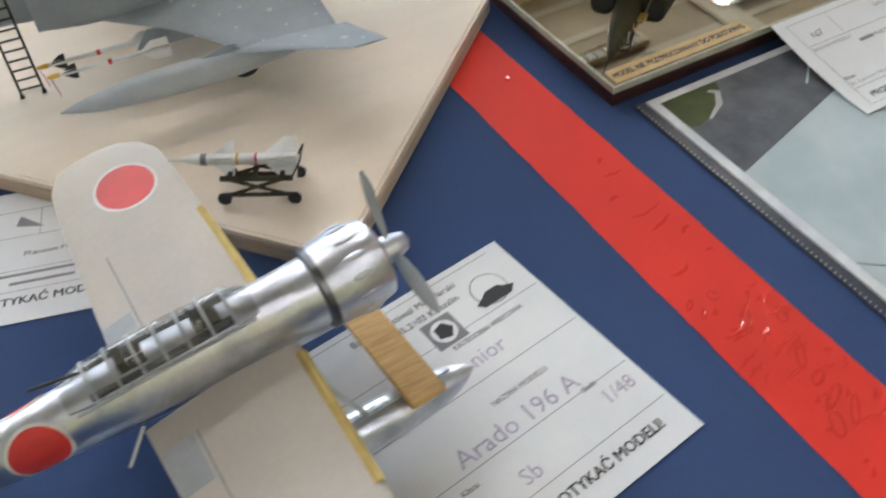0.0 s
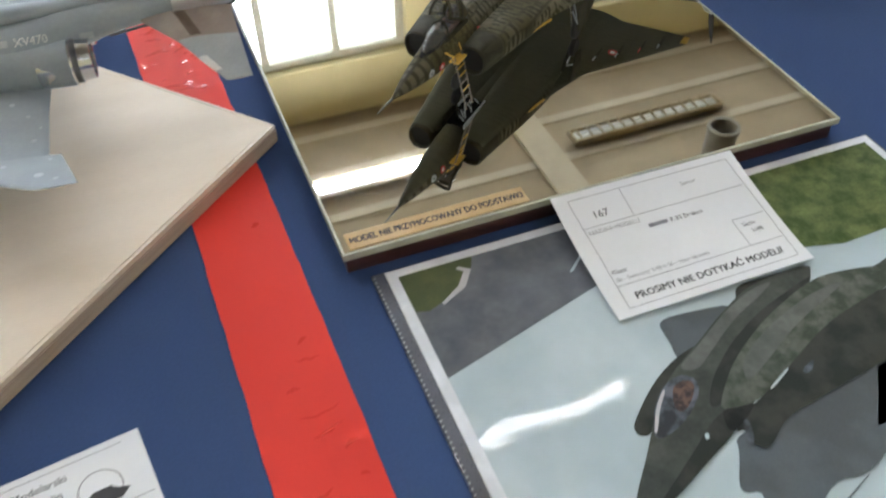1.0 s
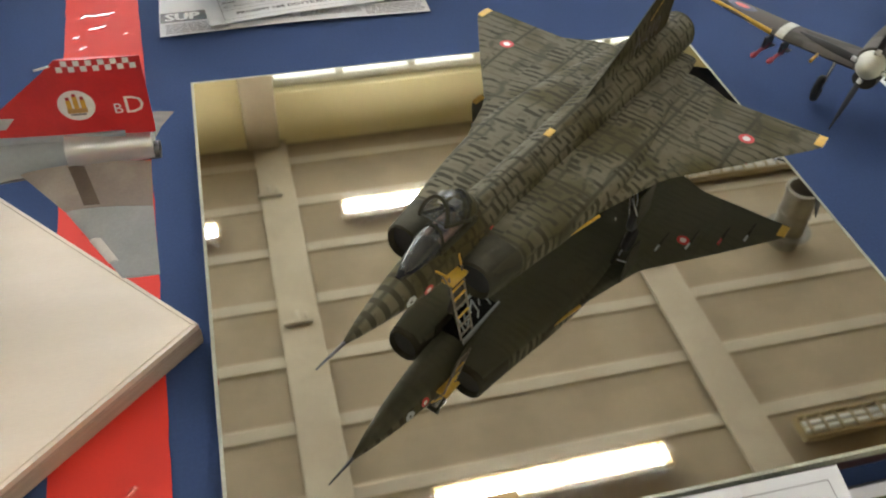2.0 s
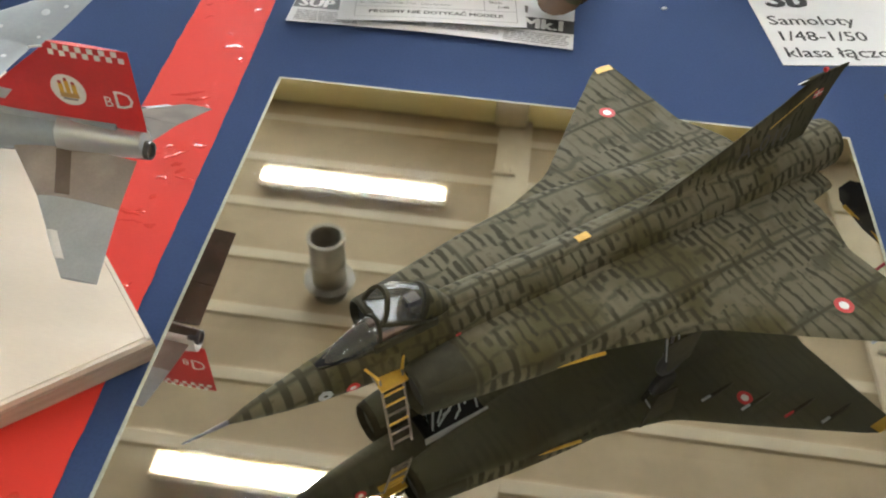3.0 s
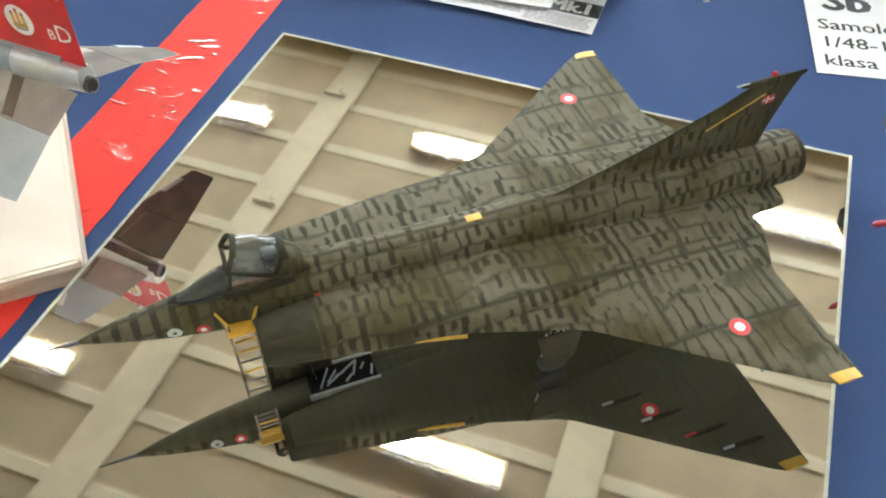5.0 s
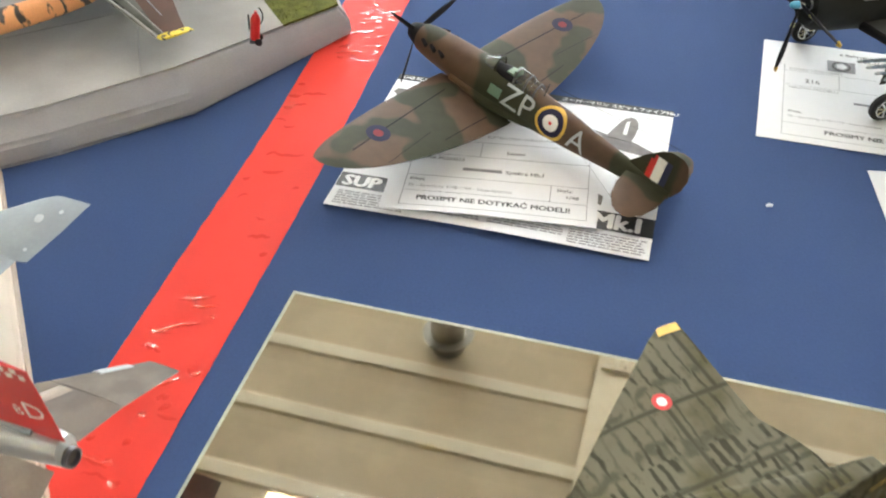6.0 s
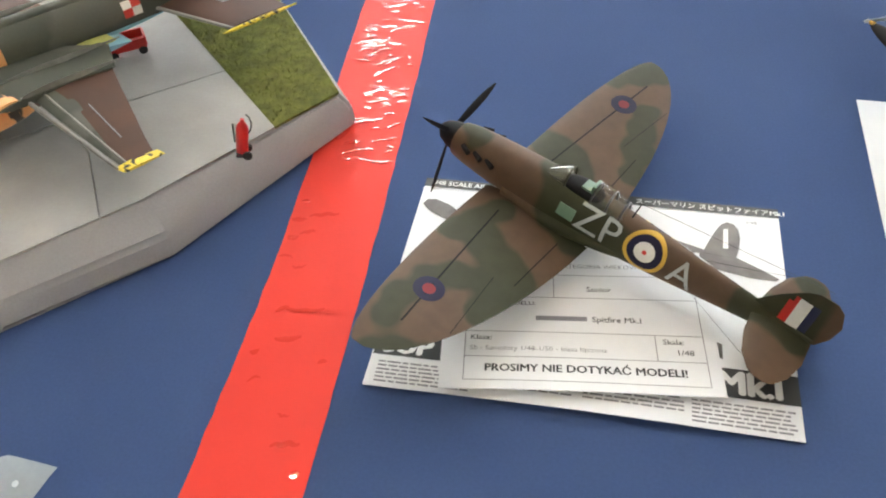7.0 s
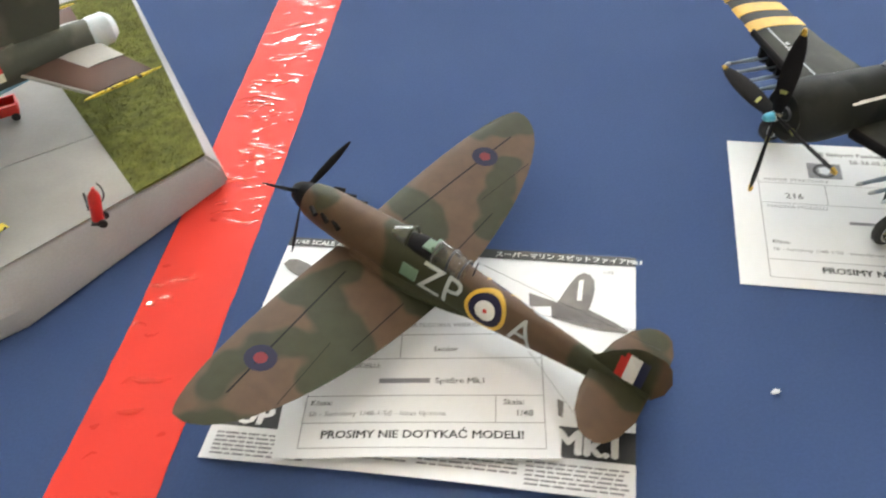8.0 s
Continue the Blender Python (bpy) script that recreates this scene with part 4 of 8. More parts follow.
def add_lines(c, lines, lift=None, w=1.0, h=1.0):
    before = set(c.children)
    frame_lines(c, lines, 0.00072)
    if lift:
        for ob in set(c.children) - before:
            drape(ob, lambda x, y: lift(max(0, min(1, x / w)), max(0, min(1, y / h))))


# card leaning on the front of the mirror stand
W, H = 0.110, 0.077
lean = lambda u, v: 0.0045 + 0.0125 * v ** 1.6 + 0.0015 * (1 - v) * u
c167 = entry_card("entry_card", pose(0.1105, -0.0795, 0, 0, 0, -0.6), W, H, 0.07, [
    ("167", 0.0062, 0.0215, 0.0590, "CENTER", INK), ("Senior", 0.0036, 0.076, 0.0640, "CENTER", GREYINK),
    ("NAZWA MODELU", 0.0036, 0.010, 0.0500, "LEFT", GREYINK), ("~0.0022", 0.011, 0.042, 0.0452, "LEFT", GREYINK), ("F-35 Draken", 0.0038, 0.0545, 0.0450, "LEFT", INK),
    ("Klasa:", 0.0036, 0.010, 0.0252, "LEFT", INK), ("Sb - Samoloty 1/48-1/50 - klasa łączona", 0.0033, 0.010, 0.0205, "LEFT", GREYINK),
    ("Skala:", 0.0036, 0.0885, 0.0300, "LEFT", INK), ("1/48", 0.0038, 0.091, 0.0250, "LEFT", INK),
    ("PROSIMY NIE DOTYKAĆ MODELI!", 0.0056, 0.0565, 0.0085, "CENTER", INK)], "white printed entry card leaning on a mirror stand", lean)
add_lines(c167, [(0.008, 0.0725, 0.104, 0.0725), (0.008, 0.0545, 0.104, 0.0545), (0.008, 0.0180, 0.104, 0.0180), (0.008, 0.0045, 0.104, 0.0045),
                 (0.008, 0.0045, 0.008, 0.0725), (0.104, 0.0045, 0.104, 0.0725), (0.038, 0.0545, 0.038, 0.0725), (0.085, 0.0180, 0.085, 0.0355), (0.085, 0.0355, 0.104, 0.0355)], lean, W, H)

# card under the silver floatplane
W, H = 0.150, 0.130
ang = math.degrees(math.atan2(0.1293, -0.0185)) - 90
ca = entry_card("entry_card", pose(-0.0909 - W * math.cos(radians(ang)), -0.1806 - W * math.sin(radians(ang)), 0, 0, 0, ang), W, H, 0.12, [
    ("Bałtycki Festiwal Modelarski", 0.0050, 0.118, 0.1190, "RIGHT", INK), ("25-26.05.2103 Koszalin", 0.0050, 0.115, 0.1120, "RIGHT", INK),
    ("KATEGORIA WIEKOWA", 0.0036, 0.134, 0.0905, "RIGHT", INK), ("Senior", 0.0110, 0.086, 0.0780, "LEFT", PENINK),
    ("NAZWA MODELU:", 0.0036, 0.090, 0.0585, "LEFT", INK), ("Arado 196 A", 0.0120, 0.062, 0.0440, "LEFT", PENINK),
    ("Skala:", 0.0036, 0.123, 0.0405, "LEFT", INK), ("1/48", 0.0095, 0.127, 0.0300, "LEFT", PENINK),
    ("Sb", 0.0100, 0.077, 0.0235, "LEFT", PENINK), ("Klasa:", 0.0036, 0.055, 0.0350, "LEFT", INK),
    ("PROSIMY NIE DOTYKAĆ MODELI!", 0.0068, 0.138, 0.0090, "RIGHT", INK)], "white entry card with violet handwriting under a floatplane")
add_lines(ca, [(0.02, 0.1265, 0.142, 0.1265), (0.02, 0.0975, 0.148, 0.0975), (0.02, 0.0715, 0.148, 0.0715), (0.02, 0.0415, 0.148, 0.0415), (0.02, 0.0195, 0.148, 0.0195)])
part("club_mark", merged(spin([(0.0, 0.0092), (0.00005, 0.0092)], "z", 28, (0.129, 0.1085, 0.00068))), GREYINK, ca)
part("club_mark_field", spin([(0.0, 0.0086), (0.00005, 0.0086)], "z", 28, (0.129, 0.1085, 0.00078)), PAPER, ca)
part("club_mark_tank", prism([(0.118, 0.1035), (0.121, 0.1005), (0.136, 0.1005), (0.140, 0.104), (0.135, 0.106), (0.133, 0.108), (0.126, 0.108), (0.123, 0.106)], 0.00085, 0.0009), INK, ca)
part("badge", prism([(0.090, 0.094), (0.106, 0.094), (0.106, 0.110), (0.090, 0.110)], 0.0007, 0.00075), GREYINK, ca)
part("badge_disc", spin([(0.0, 0.0062), (0.00005, 0.0062)], "z", 24, (0.098, 0.102, 0.0008)), PAPER, ca)
part("badge_star", spin([(0.0, 0.0048), (0.00005, 0.0048)], "z", 5, (0.098, 0.102, 0.0009)), INK, ca)

# card beside the plywood board
W, H = 0.150, 0.090
ang = math.degrees(math.atan2(-0.0117, 0.0415))
cp = entry_card("entry_card", pose(-0.2863 - 0.135, 0.0072 + 0.0381, 0, 0, 0, ang), W, H, 0.09, [
    ("Phantom FGR", 0.0045, 0.118, 0.0420, "CENTER", INK), ("~0.0018", 0.045, 0.092, 0.0290, "LEFT", GREYINK),
    ("~0.0018", 0.030, 0.100, 0.0235, "LEFT", GREYINK), ("PROSIMY NIE DOTYKAĆ MODELI!", 0.0066, 0.146, 0.0110, "RIGHT", INK)], "white printed entry card beside the plywood board")
add_lines(cp, [(0.02, 0.0195, 0.148, 0.0195), (0.02, 0.0330, 0.148, 0.0330), (0.02, 0.0560, 0.148, 0.0560), (0.112, 0.056, 0.112, 0.075), (0.02, 0.075, 0.148, 0.075)])
part("club_mark", prism([(0.100, 0.064), (0.114, 0.061), (0.102, 0.071)], 0.0007, 0.00075), GREYINK, cp)

# card under the dark carrier plane
W, H = 0.155, 0.113
c216 = entry_card("entry_card", pose(0.2055, 0.4985, 0, 0, 0, -1.0), W, H, 0.11, [
    ("II Bałtycki Festiwal Modelarski", 0.0045, 0.075, 0.1030, "CENTER", INK), ("25-26.05.2103", 0.0045, 0.075, 0.0970, "CENTER", INK),
    ("NUMER STARTOWY", 0.0036, 0.017, 0.0790, "LEFT", GREYINK), ("216", 0.0062, 0.031, 0.0650, "CENTER", INK),
    ("NAZWA MODELU", 0.0036, 0.017, 0.0570, "LEFT", GREYINK), ("~0.0022", 0.045, 0.055, 0.0470, "LEFT", GREYINK),
    ("Klasa:", 0.0036, 0.017, 0.0300, "LEFT", INK), ("Sb - Samoloty 1/48-1/50 - klasa łączona", 0.0033, 0.017, 0.0248, "LEFT", GREYINK),
    ("PROSIMY NIE DOTYKAĆ MODELI!", 0.0056, 0.080, 0.0110, "CENTER", INK)], "white printed entry card partly under a black carrier plane")
add_lines(c216, [(0.014, 0.0775, 0.145, 0.0775), (0.014, 0.0610, 0.145, 0.0610), (0.014, 0.0185, 0.145, 0.0185), (0.014, 0.0060, 0.145, 0.0060), (0.014, 0.0060, 0.014, 0.0840), (0.047, 0.061, 0.047, 0.0775)])
part("badge", prism([(0.040, 0.083), (0.057, 0.083), (0.057, 0.096), (0.040, 0.096)], 0.0007, 0.00075), GREYINK, c216)
part("badge_disc", spin([(0.0, 0.0059), (0.00005, 0.0059)], "z", 28, (0.0485, 0.0895, 0.0008)), INK, c216)
part("badge_field", spin([(0.0, 0.0043), (0.00005, 0.0043)], "z", 28, (0.0485, 0.0895, 0.0009)), GREYINK, c216)
part("badge_star", spin([(0.0, 0.0034), (0.00005, 0.0034)], "z", 5, (0.0485, 0.0895, 0.0010)), PAPER, c216)

# class sign
W, H = 0.125, 0.097
ang = math.degrees(math.atan2(0.0952, -0.0166)) - 90
sb = thing("class_sign", pose(0.2826, 0.3846, 0, 0, 0, ang), "white paper class sign with large black letters on the blue cloth", "sign")
part("paper", sheet(W, H), PAPER, sb)
flat_text("Sb", 0.030, 0.010, 0.0655, 0.0008, INK, sb, bold=0.0013)
flat_text("Samoloty", 0.0150, 0.005, 0.0440, 0.0008, INK, sb, bold=0.0002)
flat_text("1/48-1/50", 0.0150, 0.005, 0.0260, 0.0008, INK, sb, bold=0.0002)
flat_text("klasa łączona", 0.0150, 0.005, 0.0080, 0.0008, INK, sb, bold=0.0002)

# white card under the white-nosed fighter
part_card = thing("paper_card", pose(0.4149, 0.1889, 0, 0, 0, 2), "blank-edged white card under a fighter model", "card", "entry cards")
part("paper", sheet(0.11, 0.075), PAPER, part_card)

# scrap
tagged(part("paper_scrap", moved(prism([(0.001, 0.001), (0.0038, 0.0014), (0.0042, 0.0028), (0.0022, 0.0034), (0.0004, 0.0020)], 0.0004, 0.0012), pose(0.2125, 0.4335, 0, 0, 0, 10)), PAPER), "tiny torn white paper scrap on the cloth", "scrap")

# ---- instruction sheet and its card ----
W, H = 0.1755, 0.1345
ins = thing("instruction_sheet", pose(-0.0180, 0.3768, 0, 0, 0, 0), "folded black and white kit instruction sheet under a camouflaged fighter", "leaflet")
curl = lambda u, v: 0.0025 * math.exp(-((u - 0.5) * 2.2) ** 2) * (1 - v) ** 3
part("paper", sheet(W, H, curl), PAPER, ins)
dk = lambda ob: drape(ob, lambda x, y: curl(max(0, min(1, x / W)), max(0, min(1, y / H))))
for ob in (bar(0.0, W, H - 0.0065, H, 0.0008, BLACK, ins, "title_band", 8),
           flat_text("1/48 SCALE AIRCRAFT SERIES NO.32", 0.0044, 0.003, H - 0.0049, 0.001, WHITE, ins, bold=0.00008),
           flat_text("スーパーマリン スピットファイアMk.I", 0.0042, 0.107, H - 0.0049, 0.001, WHITE, ins, bold=0.00008),
           bar(0.118, 0.176 - 0.0005, 0.0165, 0.0315, 0.0008, BLACK, ins, "title_block", 4),
           flat_text("Mk.I", 0.0165, 0.1430, 0.0185, 0.001, WHITE, ins, bold=0.0008, squeeze=0.92),
           bar(0.0005, 0.030, 0.0165, 0.0290, 0.0008, BLACK, ins, "title_block", 3),
           flat_text("SUP", 0.0130, 0.0035, 0.0182, 0.001, WHITE, ins, bold=0.0007),
           flat_text("1/48", 0.003, 0.165, H - 0.0125, 0.0008, GREYINK, ins, "RIGHT")):
    dk(ob)
rnd = random.Random(8)
for col in (0.004, 0.046, 0.090, 0.133):
    for r in range(6):
        if col == 0.004 or r < 4 or col == 0.133:
            yb = 0.0125 - r * 0.00205
            xx = col
            while xx < col + 0.038:
                wl = rnd.uniform(0.002, 0.006)
                dk(bar(xx, min(xx + wl, col + 0.040), yb, yb + 0.0009, 0.0008, GREYINK, ins, "text_bar"))
                xx += wl + 0.0008
# drawn side view of a tailplane, and a wing, in grey tones
dk(part("printed_drawing", prism([(0.126, 0.106), (0.140, 0.101), (0.154, 0.098), (0.166, 0.091), (0.1725, 0.0865), (0.171, 0.0850), (0.160, 0.0855), (0.148, 0.088), (0.134, 0.092), (0.127, 0.097)], 0.0008, 0.00085), PRINTGREY, ins))
dk(part("printed_drawing", prism([(0.139, 0.099), (0.1425, 0.108), (0.1455, 0.115), (0.1480, 0.1195), (0.1510, 0.1215), (0.1540, 0.1205), (0.1560, 0.1170), (0.1565, 0.111), (0.1555, 0.103), (0.154, 0.097)], 0.00095, 0.001), PRINTGREY, ins))
dk(part("printed_flash", prism([(0.1485, 0.103), (0.1490, 0.116), (0.1512, 0.117), (0.1508, 0.103)], 0.0011, 0.00115), WHITE, ins))
dk(part("printed_drawing", prism([(0.002, 0.1145), (0.004, 0.1180), (0.008, 0.1185), (0.015, 0.1155), (0.024, 0.109), (0.034, 0.099), (0.026, 0.1005), (0.014, 0.1050), (0.006, 0.1100)], 0.0008, 0.00085), PRINTGREY, ins))
dk(part("printed_drawing", prism([(0.004, 0.078), (0.010, 0.080), (0.030, 0.068), (0.030, 0.060), (0.012, 0.070)], 0.0008, 0.00085), PRINTGREY, ins))
dk(part("printed_drawing", prism([(0.128, 0.052), (0.146, 0.044), (0.146, 0.036), (0.130, 0.042)], 0.0008, 0.00085), PRINTGREY, ins))

W2, H2 = 0.1155, 0.082
ang = math.degrees(math.atan2(0.0135, 0.1127))
curl2 = lambda u, v: 0.0020 + 0.0022 * math.exp(-((u - 0.4) * 2.0) ** 2) * (1 - v) ** 2
cs = entry_card("entry_card", pose(0.0140, 0.3772, 0.0012, 0, 0, ang), W2, H2, 0.08, [
    ("KATEGORIA WIEKOWA", 0.0036, 0.050, 0.0700, "LEFT", GREYINK), ("Senior", 0.0042, 0.068, 0.0555, "CENTER", INK),
    ("NAZWA MODELU:", 0.0036, 0.010, 0.0465, "LEFT", INK), ("~0.0026", 0.022, 0.040, 0.0378, "LEFT", GREYINK), ("Spitfire Mk.I", 0.0044, 0.0640, 0.0375, "LEFT", INK),
    ("Klasa:", 0.0040, 0.012, 0.0262, "LEFT", INK), ("Sb - Samoloty 1/48-1/50 - klasa łączona", 0.0036, 0.012, 0.0205, "LEFT", GREYINK),
    ("Skala:", 0.0040, 0.093, 0.0262, "LEFT", INK), ("1/48", 0.0042, 0.098, 0.0205, "LEFT", INK),
    ("PROSIMY NIE DOTYKAĆ MODELI!", 0.0055, 0.060, 0.0092, "CENTER", INK)], "white printed entry card on an instruction sheet", curl2)
add_lines(cs, [(0.010, 0.0655, 0.110, 0.0655), (0.010, 0.0515, 0.110, 0.0515), (0.010, 0.0310, 0.110, 0.0310), (0.010, 0.0170, 0.110, 0.0170), (0.010, 0.0045, 0.110, 0.0045),
               (0.010, 0.0045, 0.010, 0.0655), (0.110, 0.0045, 0.110, 0.0655), (0.048, 0.0515, 0.048, 0.0655), (0.090, 0.0170, 0.090, 0.0310)], curl2, W2, H2)

# ---- printed photograph in a clear sleeve ----
PW, PH = 0.298, 0.211
ph = thing("photograph", pose(0.0180, -0.0078 - PH, 0.0), "large glossy photograph of a parked delta jet in a clear sleeve", "photograph")
part("sleeve", box(-0.0064, PW + 0.003, -0.004, PH + 0.002, 0.0004, 0.0022, 0.0006), mat("sleeve_edge", (0.06, 0.065, 0.085), rough=0.3, coat=0.5), ph, "clear plastic sleeve with a dark punched edge")
part("paper", box(0, PW, 0, PH, 0.0024, 0.0036, 0.0002), mat("photo_border", (0.72, 0.74, 0.77), rough=0.6, coat=0.2, spread=0.03, spec=0.05), ph, "white glossy border")
Z = 0.0038


def printed(name, pts, layer, m):
    return part(name, prism([(x, y) for x, y in pts], Z + layer * 0.00012, Z + layer * 0.00012 + 0.00006), m, ph, smooth=0)


gl = dict(rough=0.6, coat=0.2, spec=0.05)
P_PALE = photo_sky()
P_ASPH = mat("photo_asphalt", (0.088, 0.095, 0.108), (0.145, 0.152, 0.165), 60, (0.32, 0.68), grain=300, **gl)
P_GRASS = mat("photo_grass", (0.050, 0.075, 0.024), (0.125, 0.155, 0.060), 110, (0.32, 0.68), grain=700, spread=0.4, **gl)
P_MOSS = mat("photo_moss", (0.085, 0.10, 0.045), (0.07, 0.085, 0.04), 70, grain=500, **gl)
P_OLIVE = mat("photo_olive", (0.055, 0.065, 0.050), (0.105, 0.115, 0.095), 130, (0.38, 0.62), grain=500, spread=0.35, **gl)
P_DARK = mat("photo_dark", (0.030, 0.034, 0.030), (0.05, 0.052, 0.045), 60, **gl)
P_SHADE = mat("photo_shadow", (0.10, 0.115, 0.125), (0.085, 0.095, 0.10), 40, **gl)
P_GLASS = mat("photo_canopy", (0.12, 0.135, 0.16), (0.04, 0.044, 0.048), 130, (0.4, 0.6), **gl)
P_PINK = mat("photo_pink_slab", (0.46, 0.45, 0.47), **gl)
IM = 0.0055
printed("printed_ground", [(IM, IM), (PW - IM, IM), (PW - IM, PH - IM), (IM, PH - IM)], 0, P_PALE)
printed("printed_asphalt", [(IM, PH - IM), (IM, PH - 0.072), (0.105, PH - 0.044), (PW - IM, PH - 0.044), (PW - IM, PH - IM)], 1, P_ASPH)
printed("printed_moss", [(IM, PH - IM), (IM, PH - 0.030), (0.012, PH - 0.032), (0.028, PH - 0.026), (0.042, PH - 0.012), (0.045, PH - IM)], 2, P_MOSS)
printed("printed_grass", [(0.200, PH - IM), (PW - IM, PH - IM), (PW - IM, PH - 0.066), (0.226, PH - 0.0685), (0.200, PH - 0.062)], 2, P_GRASS)
printed("printed_line", [(0.086, PH - 0.034), (0.0875, PH - 0.0345), (0.102, PH - 0.022), (0.101, PH - 0.021)], 3, P_PALE)
P_LIGHT = mat("photo_light_olive", (0.095, 0.104, 0.092), (0.135, 0.143, 0.130), 60, (0.35, 0.65), grain=350, spread=0.25, **gl)
P_SEAT = mat("photo_brown", (0.13, 0.085, 0.07), (0.05, 0.04, 0.04), 300, (0.4, 0.6), **gl)
printed("printed_wing", [(0.200, 0.121), (0.231, 0.124), (PW - IM, 0.141), (PW - IM, 0.116), (0.2181, 0.1093)], 6, P_OLIVE)
printed("printed_underside", [(0.2181, 0.1093), (PW - IM, 0.1155), (PW - IM, 0.092), (0.240, 0.078), (0.187, 0.074)], 3.5, P_DARK)
printed("printed_shadow", [(0.187, 0.0735), (0.240, 0.0775), (PW - IM, 0.0915), (PW - IM, 0.050), (0.165, 0.048)], 2.5, P_SHADE)


def outlined(name, pts, layer, m):
    """A printed shape with softly rounded outline; points in mm."""
    for _ in range(2):
        pts = [tuple(a[c] * f + b[c] * (1 - f) for c in (0, 1)) for a, b in zip(pts, pts[1:] + pts[:1]) for f in (0.78, 0.22)]
    return printed(name, [(min(x / 1000, PW - IM), max(y / 1000, IM)) for x, y in pts], layer, m)


P_BODY = mat("photo_dark_olive", (0.050, 0.056, 0.049), (0.078, 0.084, 0.074), 75, (0.35, 0.65), grain=450, spread=0.25, **gl)
P_BLACK = mat("photo_black", (0.018, 0.019, 0.019), (0.030, 0.030, 0.028), 120, **gl)
outlined("printed_shadow", [(106.1, 66.6), (103.3, 59.0), (91.5, 43.1), (102.9, 40.3), (88.5, 23.9), (76.8, 10.2), (88.6, 5.5), (107.4, 18.6), (130.1, 34.2), (145.4, 30.6), (166.1, 39.4), (208.0, 68.6), (191.3, 78.1), (132.6, 67.8)], 2.5, P_SHADE)
outlined("printed_far_wing", [(108.5, 133.6), (129.7, 132.0), (150.4, 128.5), (126.3, 112.3), (112.3, 106.0), (105.4, 110.1), (107.8, 119.5)], 3.5, P_SHADE)
outlined("printed_fin", [(156.6, 138.6), (175.8, 137.9), (200.4, 137.1), (195.1, 130.5), (152.0, 127.2), (150.5, 129.4)], 3.0, P_DARK)
outlined("printed_intake", [(68.4, 85.6), (71.6, 89.0), (81.2, 97.2), (92.6, 105.1), (106.1, 111.3), (120.5, 114.6), (107.7, 99.2), (83.0, 89.8), (73.8, 79.5), (68.6, 81.2)], 4, P_DARK)
outlined("printed_body", [(45.3, 44.9), (46.5, 48.5), (54.7, 59.1), (66.1, 71.1), (75.6, 82.3), (85.0, 93.0), (97.4, 103.3), (113.4, 111.4), (137.5, 124.8), (158.6, 134.5), (178.3, 137.7), (200.4, 137.1), (189.9, 124.0), (164.5, 115.9), (141.9, 106.2), (126.3, 94.8), (111.5, 81.3), (114.4, 74.9), (106.5, 67.2), (90.9, 61.0), (67.7, 50.6), (49.3, 44.8)], 5, P_BODY)
outlined("printed_sheen", [(102.4, 105.5), (116.2, 111.8), (140.4, 125.3), (160.3, 133.2), (175.9, 134.5), (164.9, 128.7), (145.5, 121.7), (126.5, 110.7), (109.9, 100.6)], 6, P_LIGHT)
outlined("printed_groove", [(103.8, 83.0), (115.3, 96.3), (134.1, 109.2), (157.4, 120.3), (195.1, 130.5), (192.4, 127.1), (162.5, 116.7), (138.3, 104.6), (124.4, 95.5), (108.5, 80.4)], 6.2, P_DARK)
outlined("printed_trunk", [(108.0, 80.0), (114.1, 87.1), (128.5, 99.7), (152.0, 113.0), (174.2, 121.8), (198.8, 129.0), (235.3, 122.5), (224.6, 110.5), (197.3, 105.7), (180.1, 101.1), (158.9, 92.2), (139.2, 82.7), (126.3, 77.7), (114.8, 75.5)], 7, P_OLIVE)
outlined("printed_sheen", [(131.4, 98.5), (155.4, 110.7), (186.4, 120.3), (209.2, 121.5), (196.7, 116.4), (167.8, 106.8), (142.9, 94.1), (126.3, 86.4)], 8, P_LIGHT)
outlined("printed_underside", [(228.9, 112.2), (197.3, 105.7), (180.1, 101.1), (158.9, 92.2), (139.2, 82.7), (126.3, 77.7), (115.3, 74.6), (106.8, 67.6), (111.9, 67.6), (110.0, 60.1), (116.0, 55.3), (131.0, 65.8), (158.3, 69.8), (198.5, 75.3)], 6.6, P_DARK)
outlined("printed_mouth", [(107.9, 79.6), (116.2, 77.4), (124.5, 77.6), (117.3, 72.5), (106.5, 67.2), (105.0, 70.8)], 8, P_BLACK)
outlined("printed_shade_side", [(109.7, 78.8), (106.5, 67.2), (90.9, 61.0), (67.7, 50.6), (49.3, 44.8), (64.0, 53.2), (85.4, 66.0), (101.3, 76.1)], 6, P_DARK)
outlined("printed_canopy", [(74.0, 79.1), (81.5, 90.4), (89.1, 97.6), (97.1, 101.7), (103.9, 101.3), (107.4, 96.6), (104.2, 90.1), (95.4, 82.9), (86.0, 78.3), (76.4, 75.9)], 7, P_GLASS)
outlined("printed_seat", [(95.8, 98.3), (103.7, 98.5), (104.8, 94.2), (96.5, 85.9), (90.0, 84.4), (90.9, 90.7)], 8, P_SEAT)
outlined("printed_frame", [(75.0, 80.0), (82.9, 91.2), (90.3, 97.7), (91.1, 96.8), (83.7, 89.5), (76.2, 79.1)], 9, P_PINK)
outlined("printed_strip", [(134.3, 81.1), (148.5, 87.5), (148.3, 86.2), (134.6, 79.9)], 9, P_PALE)
outlined("printed_gear", [(113.1, 71.5), (116.2, 71.1), (112.0, 60.6), (108.5, 59.9)], 9, P_GLASS)
outlined("printed_door", [(153.8, 84.1), (163.3, 87.5), (157.8, 81.9), (153.0, 81.5)], 9, P_GLASS)
